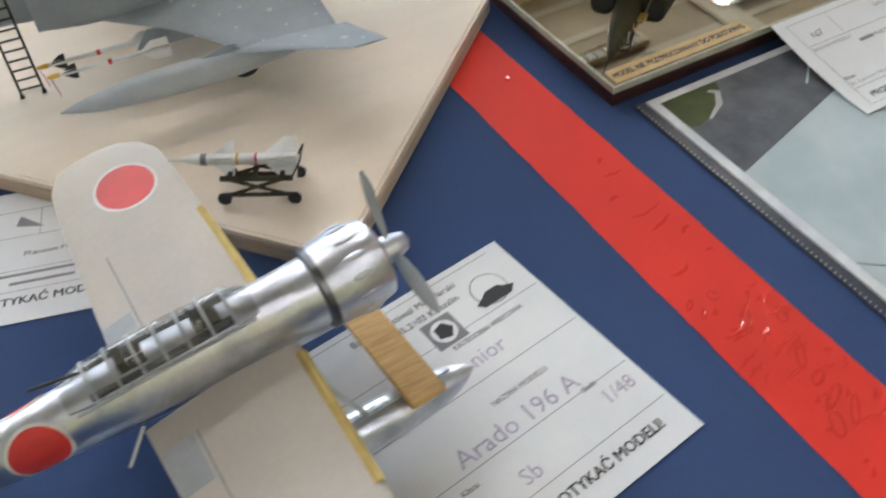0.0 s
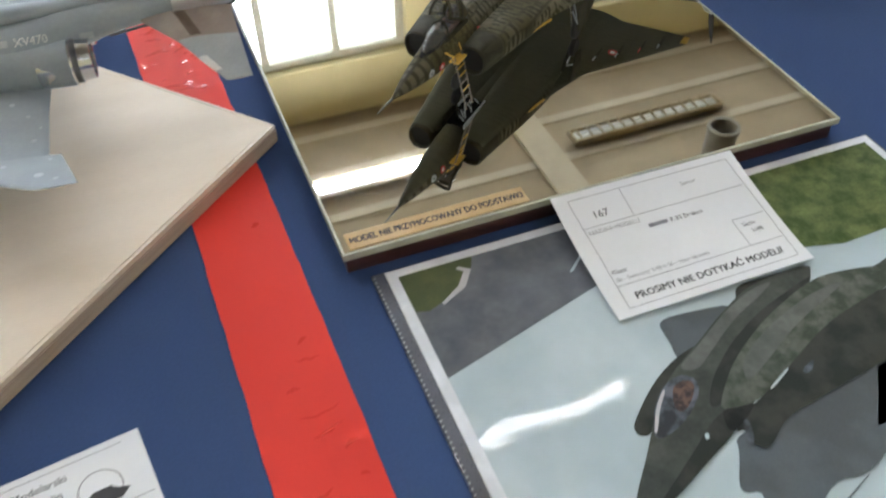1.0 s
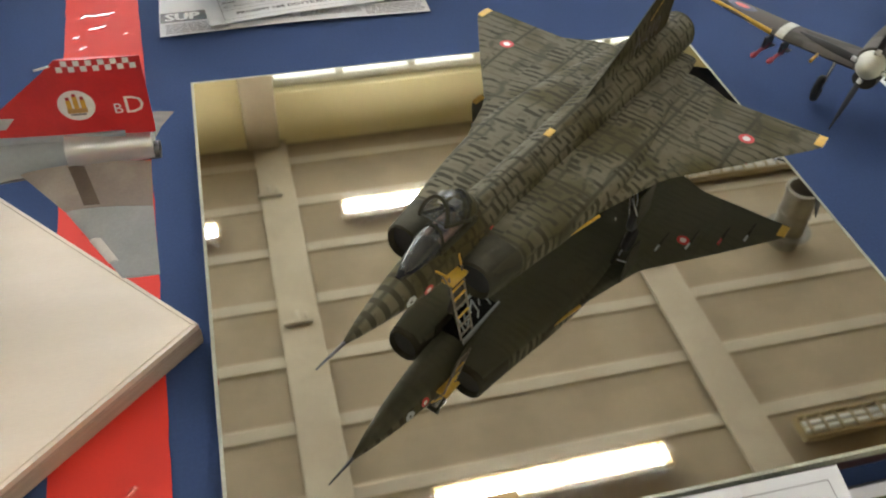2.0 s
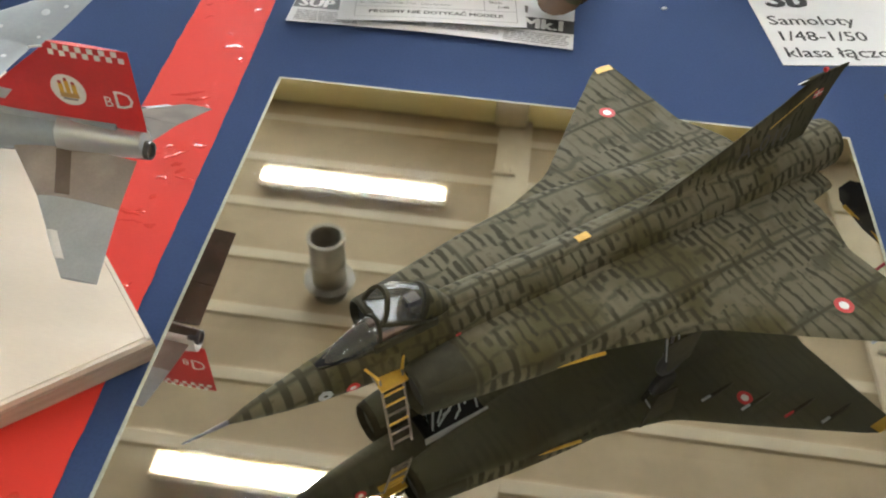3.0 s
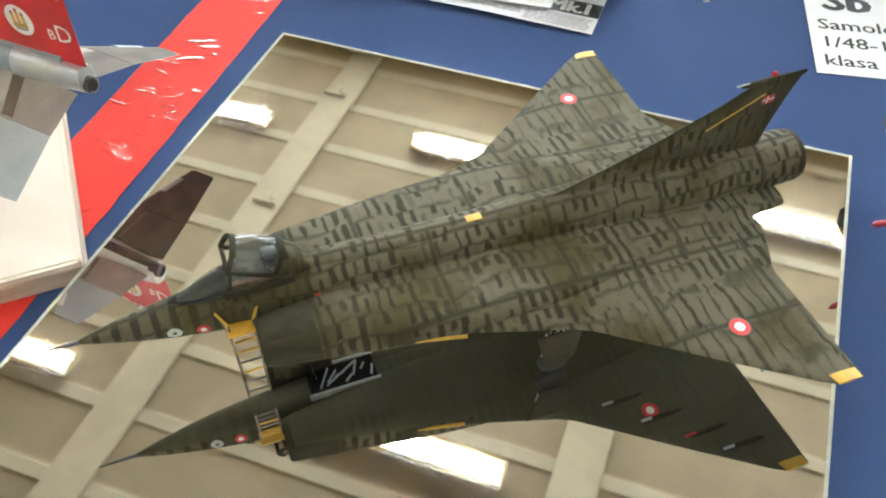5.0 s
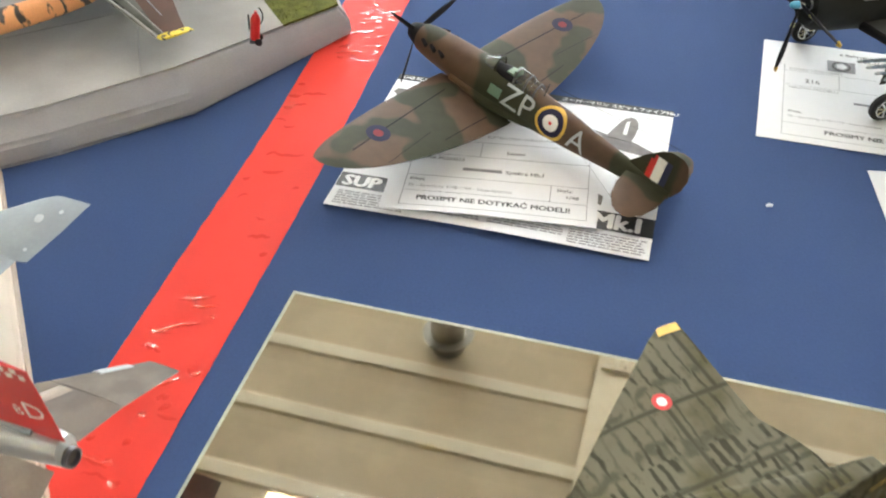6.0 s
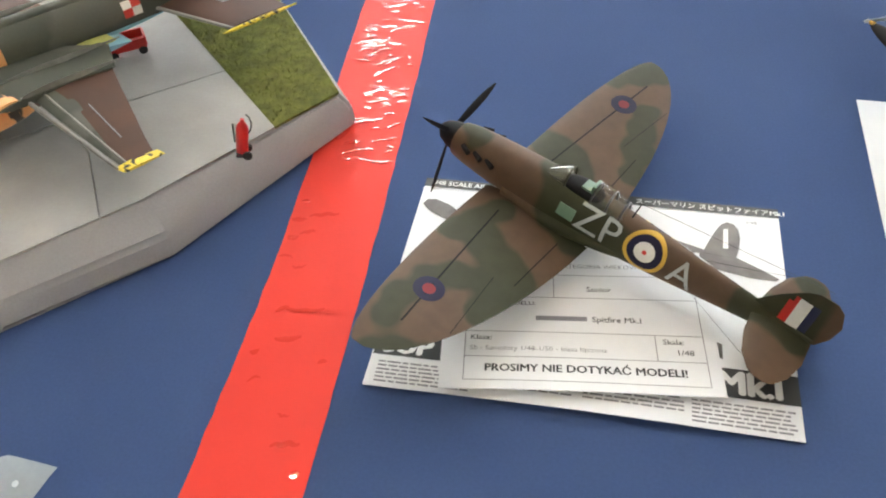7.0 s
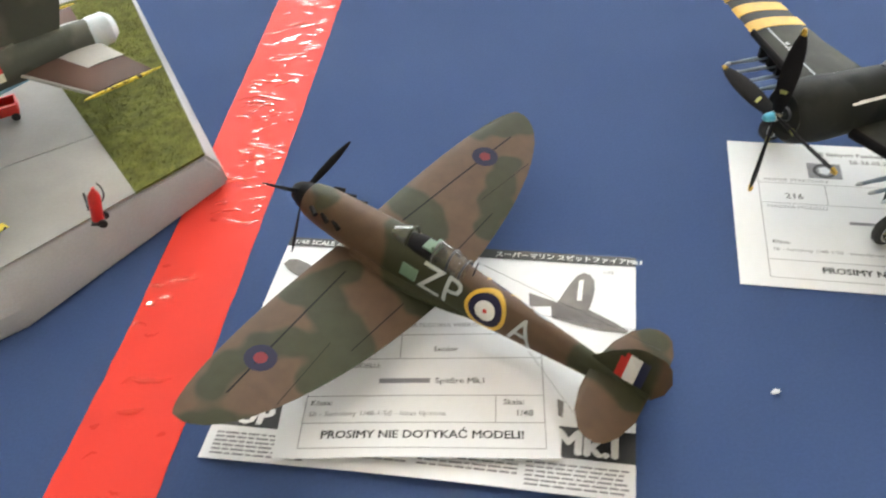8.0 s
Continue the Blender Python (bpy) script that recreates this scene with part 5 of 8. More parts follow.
outlined("printed_roundel", [(94.1, 71.5), (96.1, 71.8), (95.6, 69.4), (93.4, 68.6)], 9, P_PALE)
outlined("printed_probe", [(45.3, 45.9), (45.8, 45.1), (31.9, 34.3), (31.2, 35.0)], 6, P_DARK)
outlined("printed_line", [(5.2, 66.9), (36.8, 42.5), (61.2, 23.9), (60.9, 23.4), (36.4, 41.8), (4.9, 66.1)], 3, P_SHADE)
outlined("printed_line", [(95.6, 10.4), (119.5, 21.4), (146.1, 31.5), (146.3, 30.9), (119.6, 20.7), (95.6, 9.6)], 3, P_SHADE)
printed("printed_kerb", [(0.036, PH - 0.010), (0.041, PH - 0.014), (0.034, PH - 0.024), (0.020, PH - 0.031), (0.0195, PH - 0.0295), (0.031, PH - 0.022), (0.037, PH - 0.014), (0.034, PH - 0.011)], 3, P_PINK)
# punched edge of the sleeve
for k in range(72):
    part("punch_mark", box(-0.0060, -0.0050, 0.004 + k * 0.0029, 0.0046 + k * 0.0029, 0.0022, 0.0025), LIGHTGREY, ph, smooth=0)

# ---- delta jet on the mirror ----


def delta_jet():
    a = thing("model_jet", pose(0.0392, 0.0550, 0.0150, 0, 0, 40.4), "olive hatched delta jet model, canopy open, standing on a mirror", "model aircraft", "model aircraft")
    fus = part("fuselage", body([(14, 38.0, 0.7, 0.7), (24, 38.0, 3.2, 3.2), (40, 37.8, 6.2, 6.4), (55, 37.8, 8.2, 8.6), (72, 37.6, 9.6, 10.2), (92, 37.4, 10.5, 11), (120, 36.6, 10.8, 10.6), (160, 36, 10.8, 10.4), (200, 36, 11, 10.6), (240, 35.6, 11.6, 11.0), (275, 35.0, 11.8, 11.2), (295, 34.8, 11.4, 10.8)], 60), HATCH, a)
    part("probe", rod((-0.001, 0, 0.0381), (0.0145, 0, 0.0380), 0.0003, r2=0.0008), GUN, a)
    part("exhaust", spin([(0.293, 0.0106), (0.2975, 0.0105), (0.2975, 0.0096), (0.284, 0.0086), (0.2835, 0.0)], "x", 28, (0, 0, 0.0348)), DARKOLIVE, a, "dark burnt metal exhaust")
    for s in (1, -1):
        part("intake_trunk", body([(74, 32.6, 8.0, 8.4, 17.5 * s), (95, 32.4, 11.5, 8.6, 17.5 * s), (130, 32, 17, 8.0, 18 * s), (170, 31.6, 20, 6.8, 18 * s), (215, 31, 17, 5.4, 15 * s), (262, 29.6, 11.5, 3.6, 11 * s), (283, 28.8, 10.5, 2.6, 9 * s)], 30, 3.2), HATCH, a)
        part("intake_lip", loft([[(p[0] / 1000, p[1] / 1000, p[2] / 1000) for p in ring(x, 33, ry, rz, 17.5 * s, 2.3)] for x, ry, rz in ((90, 10.95, 8.98), (84, 9.9, 8.9), (72, 8.3, 8.8), (71, 7.6, 8.0), (74, 6.8, 7.2), (84, 6.4, 6.8))], False), DARKOLIVE, a, "dark olive intake lip")
        # thin black disc stands for the shaded depth of the intake
        part("intake_duct", loft([[(p[0] / 1000, p[1] / 1000, p[2] / 1000) for p in ring(x, 33, ry, rz, 17.5 * s, 2.3)] for x, ry, rz in ((73.8, 6.6, 7.0), (73.9, 6.6, 7.0))]), BLACK, a)
        wing = part("wing", surface([(10, 80, 265, 31.0, 15), (20, 86, 266, 31.0, 13.5), (27, 100, 266, 30.6, 11), (36, 138, 263.5, 30.2, 8), (48, 176, 258, 29.8, 5.2), (51, 182, 257.5, 29.8, 4.8), (75, 214, 258, 29.8, 3.2), (96, 243, 258.5, 29.8, 1.5), (99, 248, 258.8, 29.8, 0.9)], s), HATCH, a)
        part("wing_tip", surface([(95.4, 245, 258.2, 29.8, 1.9), (99.5, 248.8, 258.4, 29.8, 1.5)], s), YELLOW, a, "yellow wing tip")
        decal(wing, disc(0.0019, 0.0038), (0.2300, 0.0682 * s, 0.034), (0, 1, 0), (-1, 0, 0), RED, wing, "roundel_ring")
        decal(wing, disc(0, 0.0019, rings=1), (0.2300, 0.0682 * s, 0.034), (0, 1, 0), (-1, 0, 0), WHITE, wing, "roundel_centre", 0.00014)
        decal(wing, disc(0.0017, 0.0034), (0.2120, 0.058 * s, 0.029), (0, 1, 0), (1, 0, 0), RED, wing, "roundel_ring")
        decal(wing, disc(0, 0.0017, rings=1), (0.2120, 0.058 * s, 0.029), (0, 1, 0), (1, 0, 0), WHITE, wing, "roundel_centre", 0.00014)
        decal(fus, disc(0.0011, 0.0024), (0.0545, 0.012 * s, 0.0365), (-s, 0, 0), (0, 0, 1), RED, fus, "roundel_ring")
        decal(fus, disc(0, 0.0011, rings=1), (0.0545, 0.012 * s, 0.0365), (-s, 0, 0), (0, 0, 1), WHITE, fus, "roundel_centre", 0.00014)
        decal(fus, disc(0.0008, 0.0027, 7, 1), (0.0450, 0.012 * s, 0.0372), (-s, 0, 0), (0, 0, 1), LIGHTGREY, fus, "squadron_badge")
        part("yellow_edge", rod((0.104, 0.0288 * s, 0.0296), (0.140, 0.0372 * s, 0.0292), 0.0007), YELLOW, a, "yellow leading-edge line")
        # stores pylons
        for y, x0, tip in ((50, 196, LIGHTGREY), (62, 207, LIGHTGREY), (74, 220, FINRED), (84, 231, LIGHTGREY)):
            py = part("pylon", loft([[((x0 + dx) / 1000, (y * s + dy) / 1000, z / 1000) for dx, dy in ((0, 0), (4, 0.7), (14, 0.5), (17, 0), (14, -0.5), (4, -0.7))] for z in (30, 27)]), DARKOLIVE, a)
            part("rail", rod(((x0 - 1.5) / 1000, y * s / 1000, 0.0266), ((x0 + 3) / 1000, y * s / 1000, 0.0266), 0.0006), tip, py)
        # main gear
        leg = part("main_gear_leg", rod((0.174, 0.036 * s, 0.028), (0.173, 0.040 * s, 0.0065), 0.0011), STEEL, a)
        part("oleo_link", rod((0.178, 0.036 * s, 0.026), (0.174, 0.040 * s, 0.012), 0.0006), GUN, leg)
        wheel(a, (0.173, 0.0425 * s, 0.0066), 0.0064, 0.0034)
        part("gear_door", loft([[(x / 1000, (y * s) / 1000, z / 1000) for x, z in ((163, 27), (181, 27), (179, 10), (168, 8))] for y in (45.5, 46.1)]), DARKOLIVE, a, "dark open gear door", 0)
        part("door_link", rod((0.1700, 0.0400 * s, 0.0200), (0.1660, 0.0455 * s, 0.0150), 0.0004), LIGHTGREY, a)
        part("brake_line", merged(rod((0.1765, 0.0380 * s, 0.0230), (0.1780, 0.0400 * s, 0.0140), 0.0003), rod((0.1780, 0.0400 * s, 0.0140), (0.1750, 0.0415 * s, 0.0080), 0.0003)), LIGHTGREY, leg)
    # fin and dorsal spine
    fin = part("fin", surface([(43, 174, 278, 0, 5.5), (48, 190, 279, 0, 5.0), (54, 210, 280.5, 0, 4.2), (62, 233, 283, 0, 3.2), (71, 255, 286.5, 0, 2.2), (76.5, 266, 289, 0, 1.8), (77, 262, 290.5, 0, 2.2), (78.5, 262.5, 291, 0, 2.2), (79, 268, 290, 0, 1.0)], 1, True), HATCH, a)
    part("fin_probe", rod((0.2600, 0, 0.0785), (0.2755, 0, 0.0785), 0.00028), WHITE, fin, "white fin probe with a red tip")
    part("fin_lamp", spin([(0, 0.0), (0.0006, 0.0010), (0.0018, 0.0010), (0.0024, 0)], "x", 10, (0.2745, 0, 0.0803)), RED, fin)
    for s in (1, -1):
        u = (1, 0, 0) if s < 0 else (-1, 0, 0)
        decal(fin, text_faces("A-010", 0.0125), (0.2500, 0.002 * s, 0.0545), (u[0], 0, 0), (0, 0, 1), BLACK, fin, "serial_lettering")
        decal(fin, patch(0.026, 0.0009, 8, 1), (0.262, 0.002 * s, 0.0668), (0.90, 0, 0.42), (-0.42, 0, 0.90), YELLOW, fin, "yellow_line") if s < 0 else None
        decal(fin, patch(0.0055, 0.0036, 3, 2), (0.2760, 0.002 * s, 0.0690), (u[0], 0, 0), (0, 0, 1), FINRED, fin, "fin_flag")
        decal(fin, patch(0.0055, 0.0007, 3, 1), (0.2760, 0.002 * s, 0.0690), (u[0], 0, 0), (0, 0, 1), WHITE, fin, "flag_cross", 0.0002)
        decal(fin, patch(0.0007, 0.0036, 1, 2), (0.2755, 0.002 * s, 0.0690), (u[0], 0, 0), (0, 0, 1), WHITE, fin, "flag_cross", 0.0002)
    part("spine", body([(88, 46.5, 3.5, 2.8), (110, 45.8, 4.2, 3.0), (150, 44.6, 4.2, 2.6), (200, 45.0, 3.6, 2.6), (262, 45.6, 2.5, 2.0)], 24), HATCH, a)
    part("fuel_filler", box(0.1535, 0.1595, -0.0016, 0.0016, 0.0468, 0.0474, 0.0002), YELLOW, a, "yellow filler mark")
    part("ventral_fin", surface([(28, 240, 276, 0, 2.5), (20, 258, 278, 0, 1.2)], 1, True), HATCH, a)
    # cockpit: dark tub, side consoles, seat and clutter below a glazed windscreen
    part("cockpit_tub", body([(58, 45.4, 3.4, 1.6), (64, 46.4, 5.4, 2.0), (76, 47.2, 6.2, 2.2), (86, 48.2, 5.6, 2.2), (90, 49.0, 3.5, 1.4)], 14), COCKPIT, a)
    for s in (1, -1):
        part("side_console", box(0.0665, 0.0850, 0.0036 * s - 0.0012, 0.0036 * s + 0.0012, 0.0470, 0.0502, 0.0004), TUBBROWN, a, "dull brown side console")
        part("sill", box(0.0640, 0.0885, 0.0060 * s - 0.0007, 0.0060 * s + 0.0007, 0.0462, 0.0496, 0.0004), DARKOLIVE, a)
    part("control_stick", merged(rod((0.0705, 0, 0.048), (0.0700, 0, 0.0525), 0.0003), rod((0.0700, 0, 0.0525), (0.0698, 0, 0.0545), 0.0006)), SOOT, a)
    seat = part("ejection_seat", merged(box(0.0800, 0.0835, -0.0032, 0.0032, 0.047, 0.0555, 0.0006), box(0.0735, 0.0800, -0.0032, 0.0032, 0.047, 0.0500, 0.0006), box(0.0795, 0.0842, -0.0022, 0.0022, 0.0545, 0.0580, 0.0006)), GUN, a)
    part("harness", merged(box(0.0793, 0.0798, -0.0020, -0.0011, 0.0500, 0.0555), box(0.0793, 0.0798, 0.0011, 0.0020, 0.0500, 0.0555), rod((0.0770, -0.0030, 0.0503), (0.0770, 0.0030, 0.0503), 0.0004)), TUBBROWN, seat)
    part("headrest", box(0.0788, 0.0796, -0.0014, 0.0014, 0.0552, 0.0572, 0.0003), SOOT, seat)
    part("instrument_hood", body([(45.5, 44.6, 1.6, 1.0), (52, 46.0, 3.4, 1.6), (58, 47.4, 4.8, 2.2), (64, 48.8, 5.2, 2.6), (66, 49.2, 4.6, 2.0)], 12), SOOT, a)
    screen = part("windscreen", loft([[(x + 0.0035 * math.cos(t), 0.0058 * f * math.sin(t), z0 + (0.0088 * f) * math.cos(t)) for t in [math.pi * (k / 16 - 0.5) for k in range(17)]] for x, f, z0 in ((0.0440, 0.14, 0.0446), (0.0490, 0.42, 0.0451), (0.0540, 0.70, 0.0457), (0.0590, 0.90, 0.0463), (0.0640, 1.0, 0.0468))], False), CANOPY, a, "clear curved windscreen", 60)
    part("windscreen_frame", loft([[(0.0672 + dx - 0.0022 * (1 - math.cos(t)), 0.0062 * math.sin(t) * f, 0.0468 + 0.0094 * math.cos(t) * f) for t in [math.pi * (k / 16 - 0.5) for k in range(17)]] for dx, f in ((0, 1.0), (0.0013, 1.0), (0.0013, 0.9), (0, 0.9), (0, 1.0))], False), DARKOLIVE, screen)
    for s in (1, -1):
        part("windscreen_rail", rod((0.0455, 0.0012 * s, 0.0452), (0.0655, 0.0060 * s, 0.0472), 0.0005), DARKOLIVE, screen)
    # canopy hinged up at its rear edge
    lift = Matrix.Translation((0.0895, 0, 0.0490)) @ Matrix.Rotation(radians(27), 4, "Y") @ Matrix.Translation((-0.0895, 0, -0.0490))
    arcs = lambda x, ry, rz, z0: [(x, ry * math.sin(t), z0 + rz * math.cos(t)) for t in [math.pi * (k / 16 - 0.5) for k in range(17)]]
    can = part("canopy", moved(loft([arcs(0.0650, 0.0062, 0.0096, 0.0480), arcs(0.0715, 0.0066, 0.0106, 0.0482), arcs(0.0775, 0.0066, 0.0102, 0.0485), arcs(0.0830, 0.0060, 0.0086, 0.0488)], False), lift), CANOPY, a, "clear canopy hinged open", 60)
    fr = merged(*[loft([arcs(x, ry * f, rz * f, z0) for x, f in ((x0, 1.04), (x0 + 0.0017, 1.04), (x0 + 0.0017, 0.90), (x0, 0.90), (x0, 1.04))], False) for x0, ry, rz, z0 in ((0.0640, 0.0063, 0.0097, 0.0480), (0.0805, 0.0063, 0.0095, 0.0487))])
    part("canopy_frame", moved(fr, lift), DARKOLIVE, can)
    part("canopy_rear", moved(body([(82.5, 49.0, 6.2, 8.8), (88, 49.6, 5.2, 6.6), (96, 49.4, 3.4, 2.6)], 8), lift), HATCH, can)
    part("canopy_mirror", moved(box(0.0665, 0.0672, -0.0012, 0.0012, 0.0545, 0.0562, 0.0002), lift), STEEL, can)
    for s in (1, -1):
        part("canopy_sill", moved(box(0.0645, 0.0850, 0.0061 * s - 0.0006, 0.0061 * s + 0.0006, 0.0470, 0.0486, 0.0003), lift), DARKOLIVE, can)
        part("canopy_strut", rod((0.0840, 0.0035 * s, 0.0480), (0.0800, 0.0035 * s, 0.0540), 0.0004), STEEL, can)
        part("rescue_mark", moved(box(-0.0009, 0.0009, -0.0002, 0.0002, -0.0009, 0.0009), Matrix.Translation((0.0945, 0.0102 * s, 0.0402))), RED, a, "small red rescue mark", 0)
    # nose gear and doors
    part("nose_gear_leg", rod((0.090, 0, 0.030), (0.087, 0, 0.0055), 0.0009), STEEL, a)
    wheel(a, (0.087, 0, 0.0054), 0.0053, 0.0026)
    part("nose_gear_door", loft([[(x / 1000, y / 1000, z / 1000) for x, z in ((80, 27), (98, 27), (97, 19), (81, 19))] for y in (5.6, 6.1)]), DARKOLIVE, a, smooth=0)
    bay = part("nose_gear_bay", box(0.086, 0.114, -0.0062, 0.0062, 0.0252, 0.0275, 0.0003), SOOT, a, "open dark gear bay")
    for y in (-0.0066, 0.0066):
        part("bay_edge", box(0.085, 0.115, y - 0.0005, y + 0.0005, 0.0240, 0.0275, 0.0002), LIGHTGREY, bay)
    part("bay_wiring", merged(*[rod((0.090 + 0.0036 * k, -0.004 + 0.002 * (k % 3), 0.0250), (0.095 + 0.0030 * k, 0.004 - 0.002 * (k % 4), 0.0238), 0.00045) for k in range(7)], rod((0.093, -0.0035, 0.0247), (0.107, 0.0040, 0.0236), 0.00045)), LIGHTGREY, a)
    return a


def crew_ladder():
    l = thing("crew_ladder", pose(0.0392, 0.0550, 0.0150, 0, 0, 40.4) @ pose(0.0668, -0.0165, 0.0003), "thin dark model ladder with yellow top hooked on a jet's cockpit", "ladder", "ladders")
    for x in (-0.0043, 0.0043):
        part("rail", rod((x * 0.9, -0.0026, 0.0060), (x, 0.0050, 0.0385), 0.00048), BRONZE, l)
        part("hook", merged(rod((x, 0.0050, 0.0385), (x * 1.7, 0.0088, 0.0420), 0.0005), rod((x * 1.7, 0.0088, 0.0420), (x * 1.6, 0.0112, 0.0400), 0.0005)), YELLOW, l, "yellow hook")
        part("brace", rod((x * 0.98, 0.0036, 0.0330), (x * 1.5, 0.0075, 0.0405), 0.00032), BRONZE, l)
    for k in range(6):
        t = (k + 0.5) / 7.2
        part("rung", rod((-0.0042, -0.0026 + 0.0076 * t, 0.0060 + 0.0325 * t), (0.0042, -0.0026 + 0.0076 * t, 0.0060 + 0.0325 * t), 0.00045), YELLOW if k in (2, 4, 5) else BRONZE, l)
    part("platform", box(-0.0052, 0.0052, 0.0020, 0.0078, 0.0352, 0.0362, 0.0002), YELLOW, l, "yellow top plate")


delta_jet()
crew_ladder()

# ---- plywood board with grey jet ----
BOARD = [(-0.0040, 0.1210), (-0.2090, 0.3560), (-0.3850, 0.2000), (-0.1800, -0.0350)]


def inset(poly, d):
    out, c = [], Vector((sum(p[0] for p in poly) / 4, sum(p[1] for p in poly) / 4))
    for i, p in enumerate(poly):
        q, a, b = Vector(p), Vector(poly[i - 1]), Vector(poly[(i + 1) % 4])
        out.append(tuple(q + (a - q).normalized() * d + (b - q).normalized() * d))
    return out


def plywood_board():
    b = thing("plywood_board", pose(0, 0, 0), "pale plywood display board with a low stepped edge", "display board")
    part("tray", prism(BOARD, 0.0003, 0.0092, bevel=0.0006), PLY_EDGE, b, "sawn plywood edge")
    part("panel", prism(inset(BOARD, 0.0024), 0.0094, 0.0124, bevel=0.0005), PLY, b, "smooth pale plywood panel")
    for i in range(4):
        p, q = inset(BOARD, 0.0006)[i], inset(BOARD, 0.0006)[(i + 1) % 4]
        d = (Vector(q) - Vector(p)).normalized()
        nrm = Vector((-d.y, d.x)) * 0.0016
        part("edge_strip", prism([p, q, (q[0] + nrm.x, q[1] + nrm.y), (p[0] + nrm.x, p[1] + nrm.y)], 0.0094, 0.0122), PLY, b, smooth=0)


def grey_jet():
    """Grey two-seat jet with a red fin; x runs from nose to tail."""
    A = pose(-0.3785, 0.1940, 0.0127, 0, 0, -4.5)
    a = thing("model_jet", A, "grey model jet with red checkered fin on a plywood board", "model aircraft", "model aircraft")
    fus = part("fuselage", body([(0, 46, 0.5, 0.5), (15, 47, 6, 6.5), (50, 50, 11, 13), (90, 53, 12.5, 16), (120, 53, 15, 17), (160, 52, 23, 17), (220, 51, 24, 16), (262, 52, 22, 15.5), (285, 58, 14, 12), (310, 61.5, 9.5, 9), (345, 62.5, 6.5, 7), (368, 62.5, 3.5, 4.5)], 60, 2.4), GREYJET, a)
    for s in (1, -1):
        part("intake", body([(120, 50, 5, 12, 20 * s), (145, 50, 8, 13, 22 * s), (200, 49, 9, 12, 20 * s), (255, 46.6, 11.5, 12.4, 17.2 * s), (279, 46.2, 12.6, 12.6, 17.5 * s)], 22, 2.4), GREYJET, a)
        noz = part("nozzle", spin([(0.262, 0.0122), (0.279, 0.0118), (0.290, 0.0106), (0.290, 0.0094), (0.268, 0.0086), (0.2675, 0.0)], "x", 28, (0, 0.0175 * s, 0.0460)), STEEL, a, "bright metal nozzle")
        part("nozzle_ring", spin([(0.2800, 0.0116), (0.2803, 0.0121), (0.2830, 0.0119), (0.2835, 0.0113)], "x", 28, (0, 0.0175 * s, 0.0460)), GUN, noz)
        wing = part("wing", surface([(14, 140, 266, 37, 11), (50, 183, 265, 37.4, 7.5), (84, 214, 265, 35.5, 4.6), (85, 206, 270.5, 35.8, 4.6), (104, 238, 276, 39.5, 3), (117, 256, 279.5, 42.6, 1.8), (120, 262, 280.5, 43.2, 1.0)], s), GREYJET, a)
        for x, y, r in ((262, 106, 2.2), (245, 92, 1.4), (258, 72, 1.3), (236, 60, 1.6), (222, 52, 1.2), (247, 40, 1.4), (270, 112, 1.1), (215, 68, 1.0), (200, 40, 1.0), (228, 36, 0.8), (255, 52, 0.9), (240, 76, 0.8), (266, 90, 0.9), (225, 84, 0.7), (250, 112, 0.8), (210, 54, 0.7), (261, 62, 0.7), (236, 98, 0.6), (190, 30, 1.4)):
            decal(wing, disc(0, r / 1000, 12, 1), (x / 1000, y * s / 1000, 0.045), (0, 1, 0), (-1, 0, 0), PATCHGREY, wing, "paint_patch")
        # the s > 0 stabilator gets darker colours than the s < 0 one
        stab = part("stabilator", surface([(6, 316, 368, 59, 4.6), (26, 336, 369, 52.5, 3.2)], s), BAREMETAL if s < 0 else DULLBROWN, a, "bare metal stabilator root")
        part("stabilator_panel", surface([(26.2, 336.2, 369, 52.4, 3.3), (53, 357, 371, 41, 1.6)], s), LIGHTGREY if s < 0 else DULLBROWN, stab, "grey outer stabilator panel")
        part("heat_strip", surface([(8, 334, 348, 58.5, 4.9), (25, 342, 353, 53, 3.9)], s), BROWNMETAL, stab, "brown heat-stained strip")
        part("leading_tip", surface([(38, 345, 352, 47.4, 2.8), (47, 352, 358, 43.6, 2.4)], s), WHITE if s < 0 else LIGHTGREY, stab)
        # main gear and stores
        part("main_gear_leg", rod((0.215, 0.052 * s, 0.035), (0.217, 0.054 * s, 0.008), 0.0014), WHITE, a)
        wheel(a, (0.217, 0.056 * s, 0.0090), 0.0088, 0.0045)
        tank = part("drop_tank", body([(118, 24, 0.4, 0.4, 78 * s), (135, 24.4, 4.5, 4.5, 78 * s), (165, 25, 7.2, 7.2, 78 * s), (205, 25.5, 7.2, 7.2, 78 * s), (240, 26, 3.5, 3.5, 78 * s), (252, 26, 0.5, 0.5, 78 * s)], 26), TANKGREY, a)
        part("tank_pylon", loft([[((x0 + dx) / 1000, (78 * s + dy) / 1000, z / 1000) for dx, dy in ((0, 0), (8, 1.0), (34, 0.8), (42, 0), (34, -0.8), (8, -1.0))] for x0, z in ((205, 37), (185, 31))]), GREYJET, tank)
        pyl = part("missile_pylon", loft([[((x0 + dx) / 1000, (42 * s + dy) / 1000, z / 1000) for dx, dy in ((0, 0), (6, 1.2), (34, 1.0), (42, 0), (34, -1.0), (6, -1.2))] for x0, z in ((172, 36), (164, 25))]), GREYJET, a)
        for y, z, x0 in ((48.5, 27, 0.0), (38.5, 28, -0.004)):
            at = Matrix.Translation((x0, y * s / 1000, z / 1000))
            msl = part("missile", moved(spin([(0.119, 0.0004), (0.121, 0.0009), (0.126, 0.0012), (0.180, 0.0012), (0.181, 0.0009)], "x", 12), at), WHITE, pyl, "white missile with a red band")
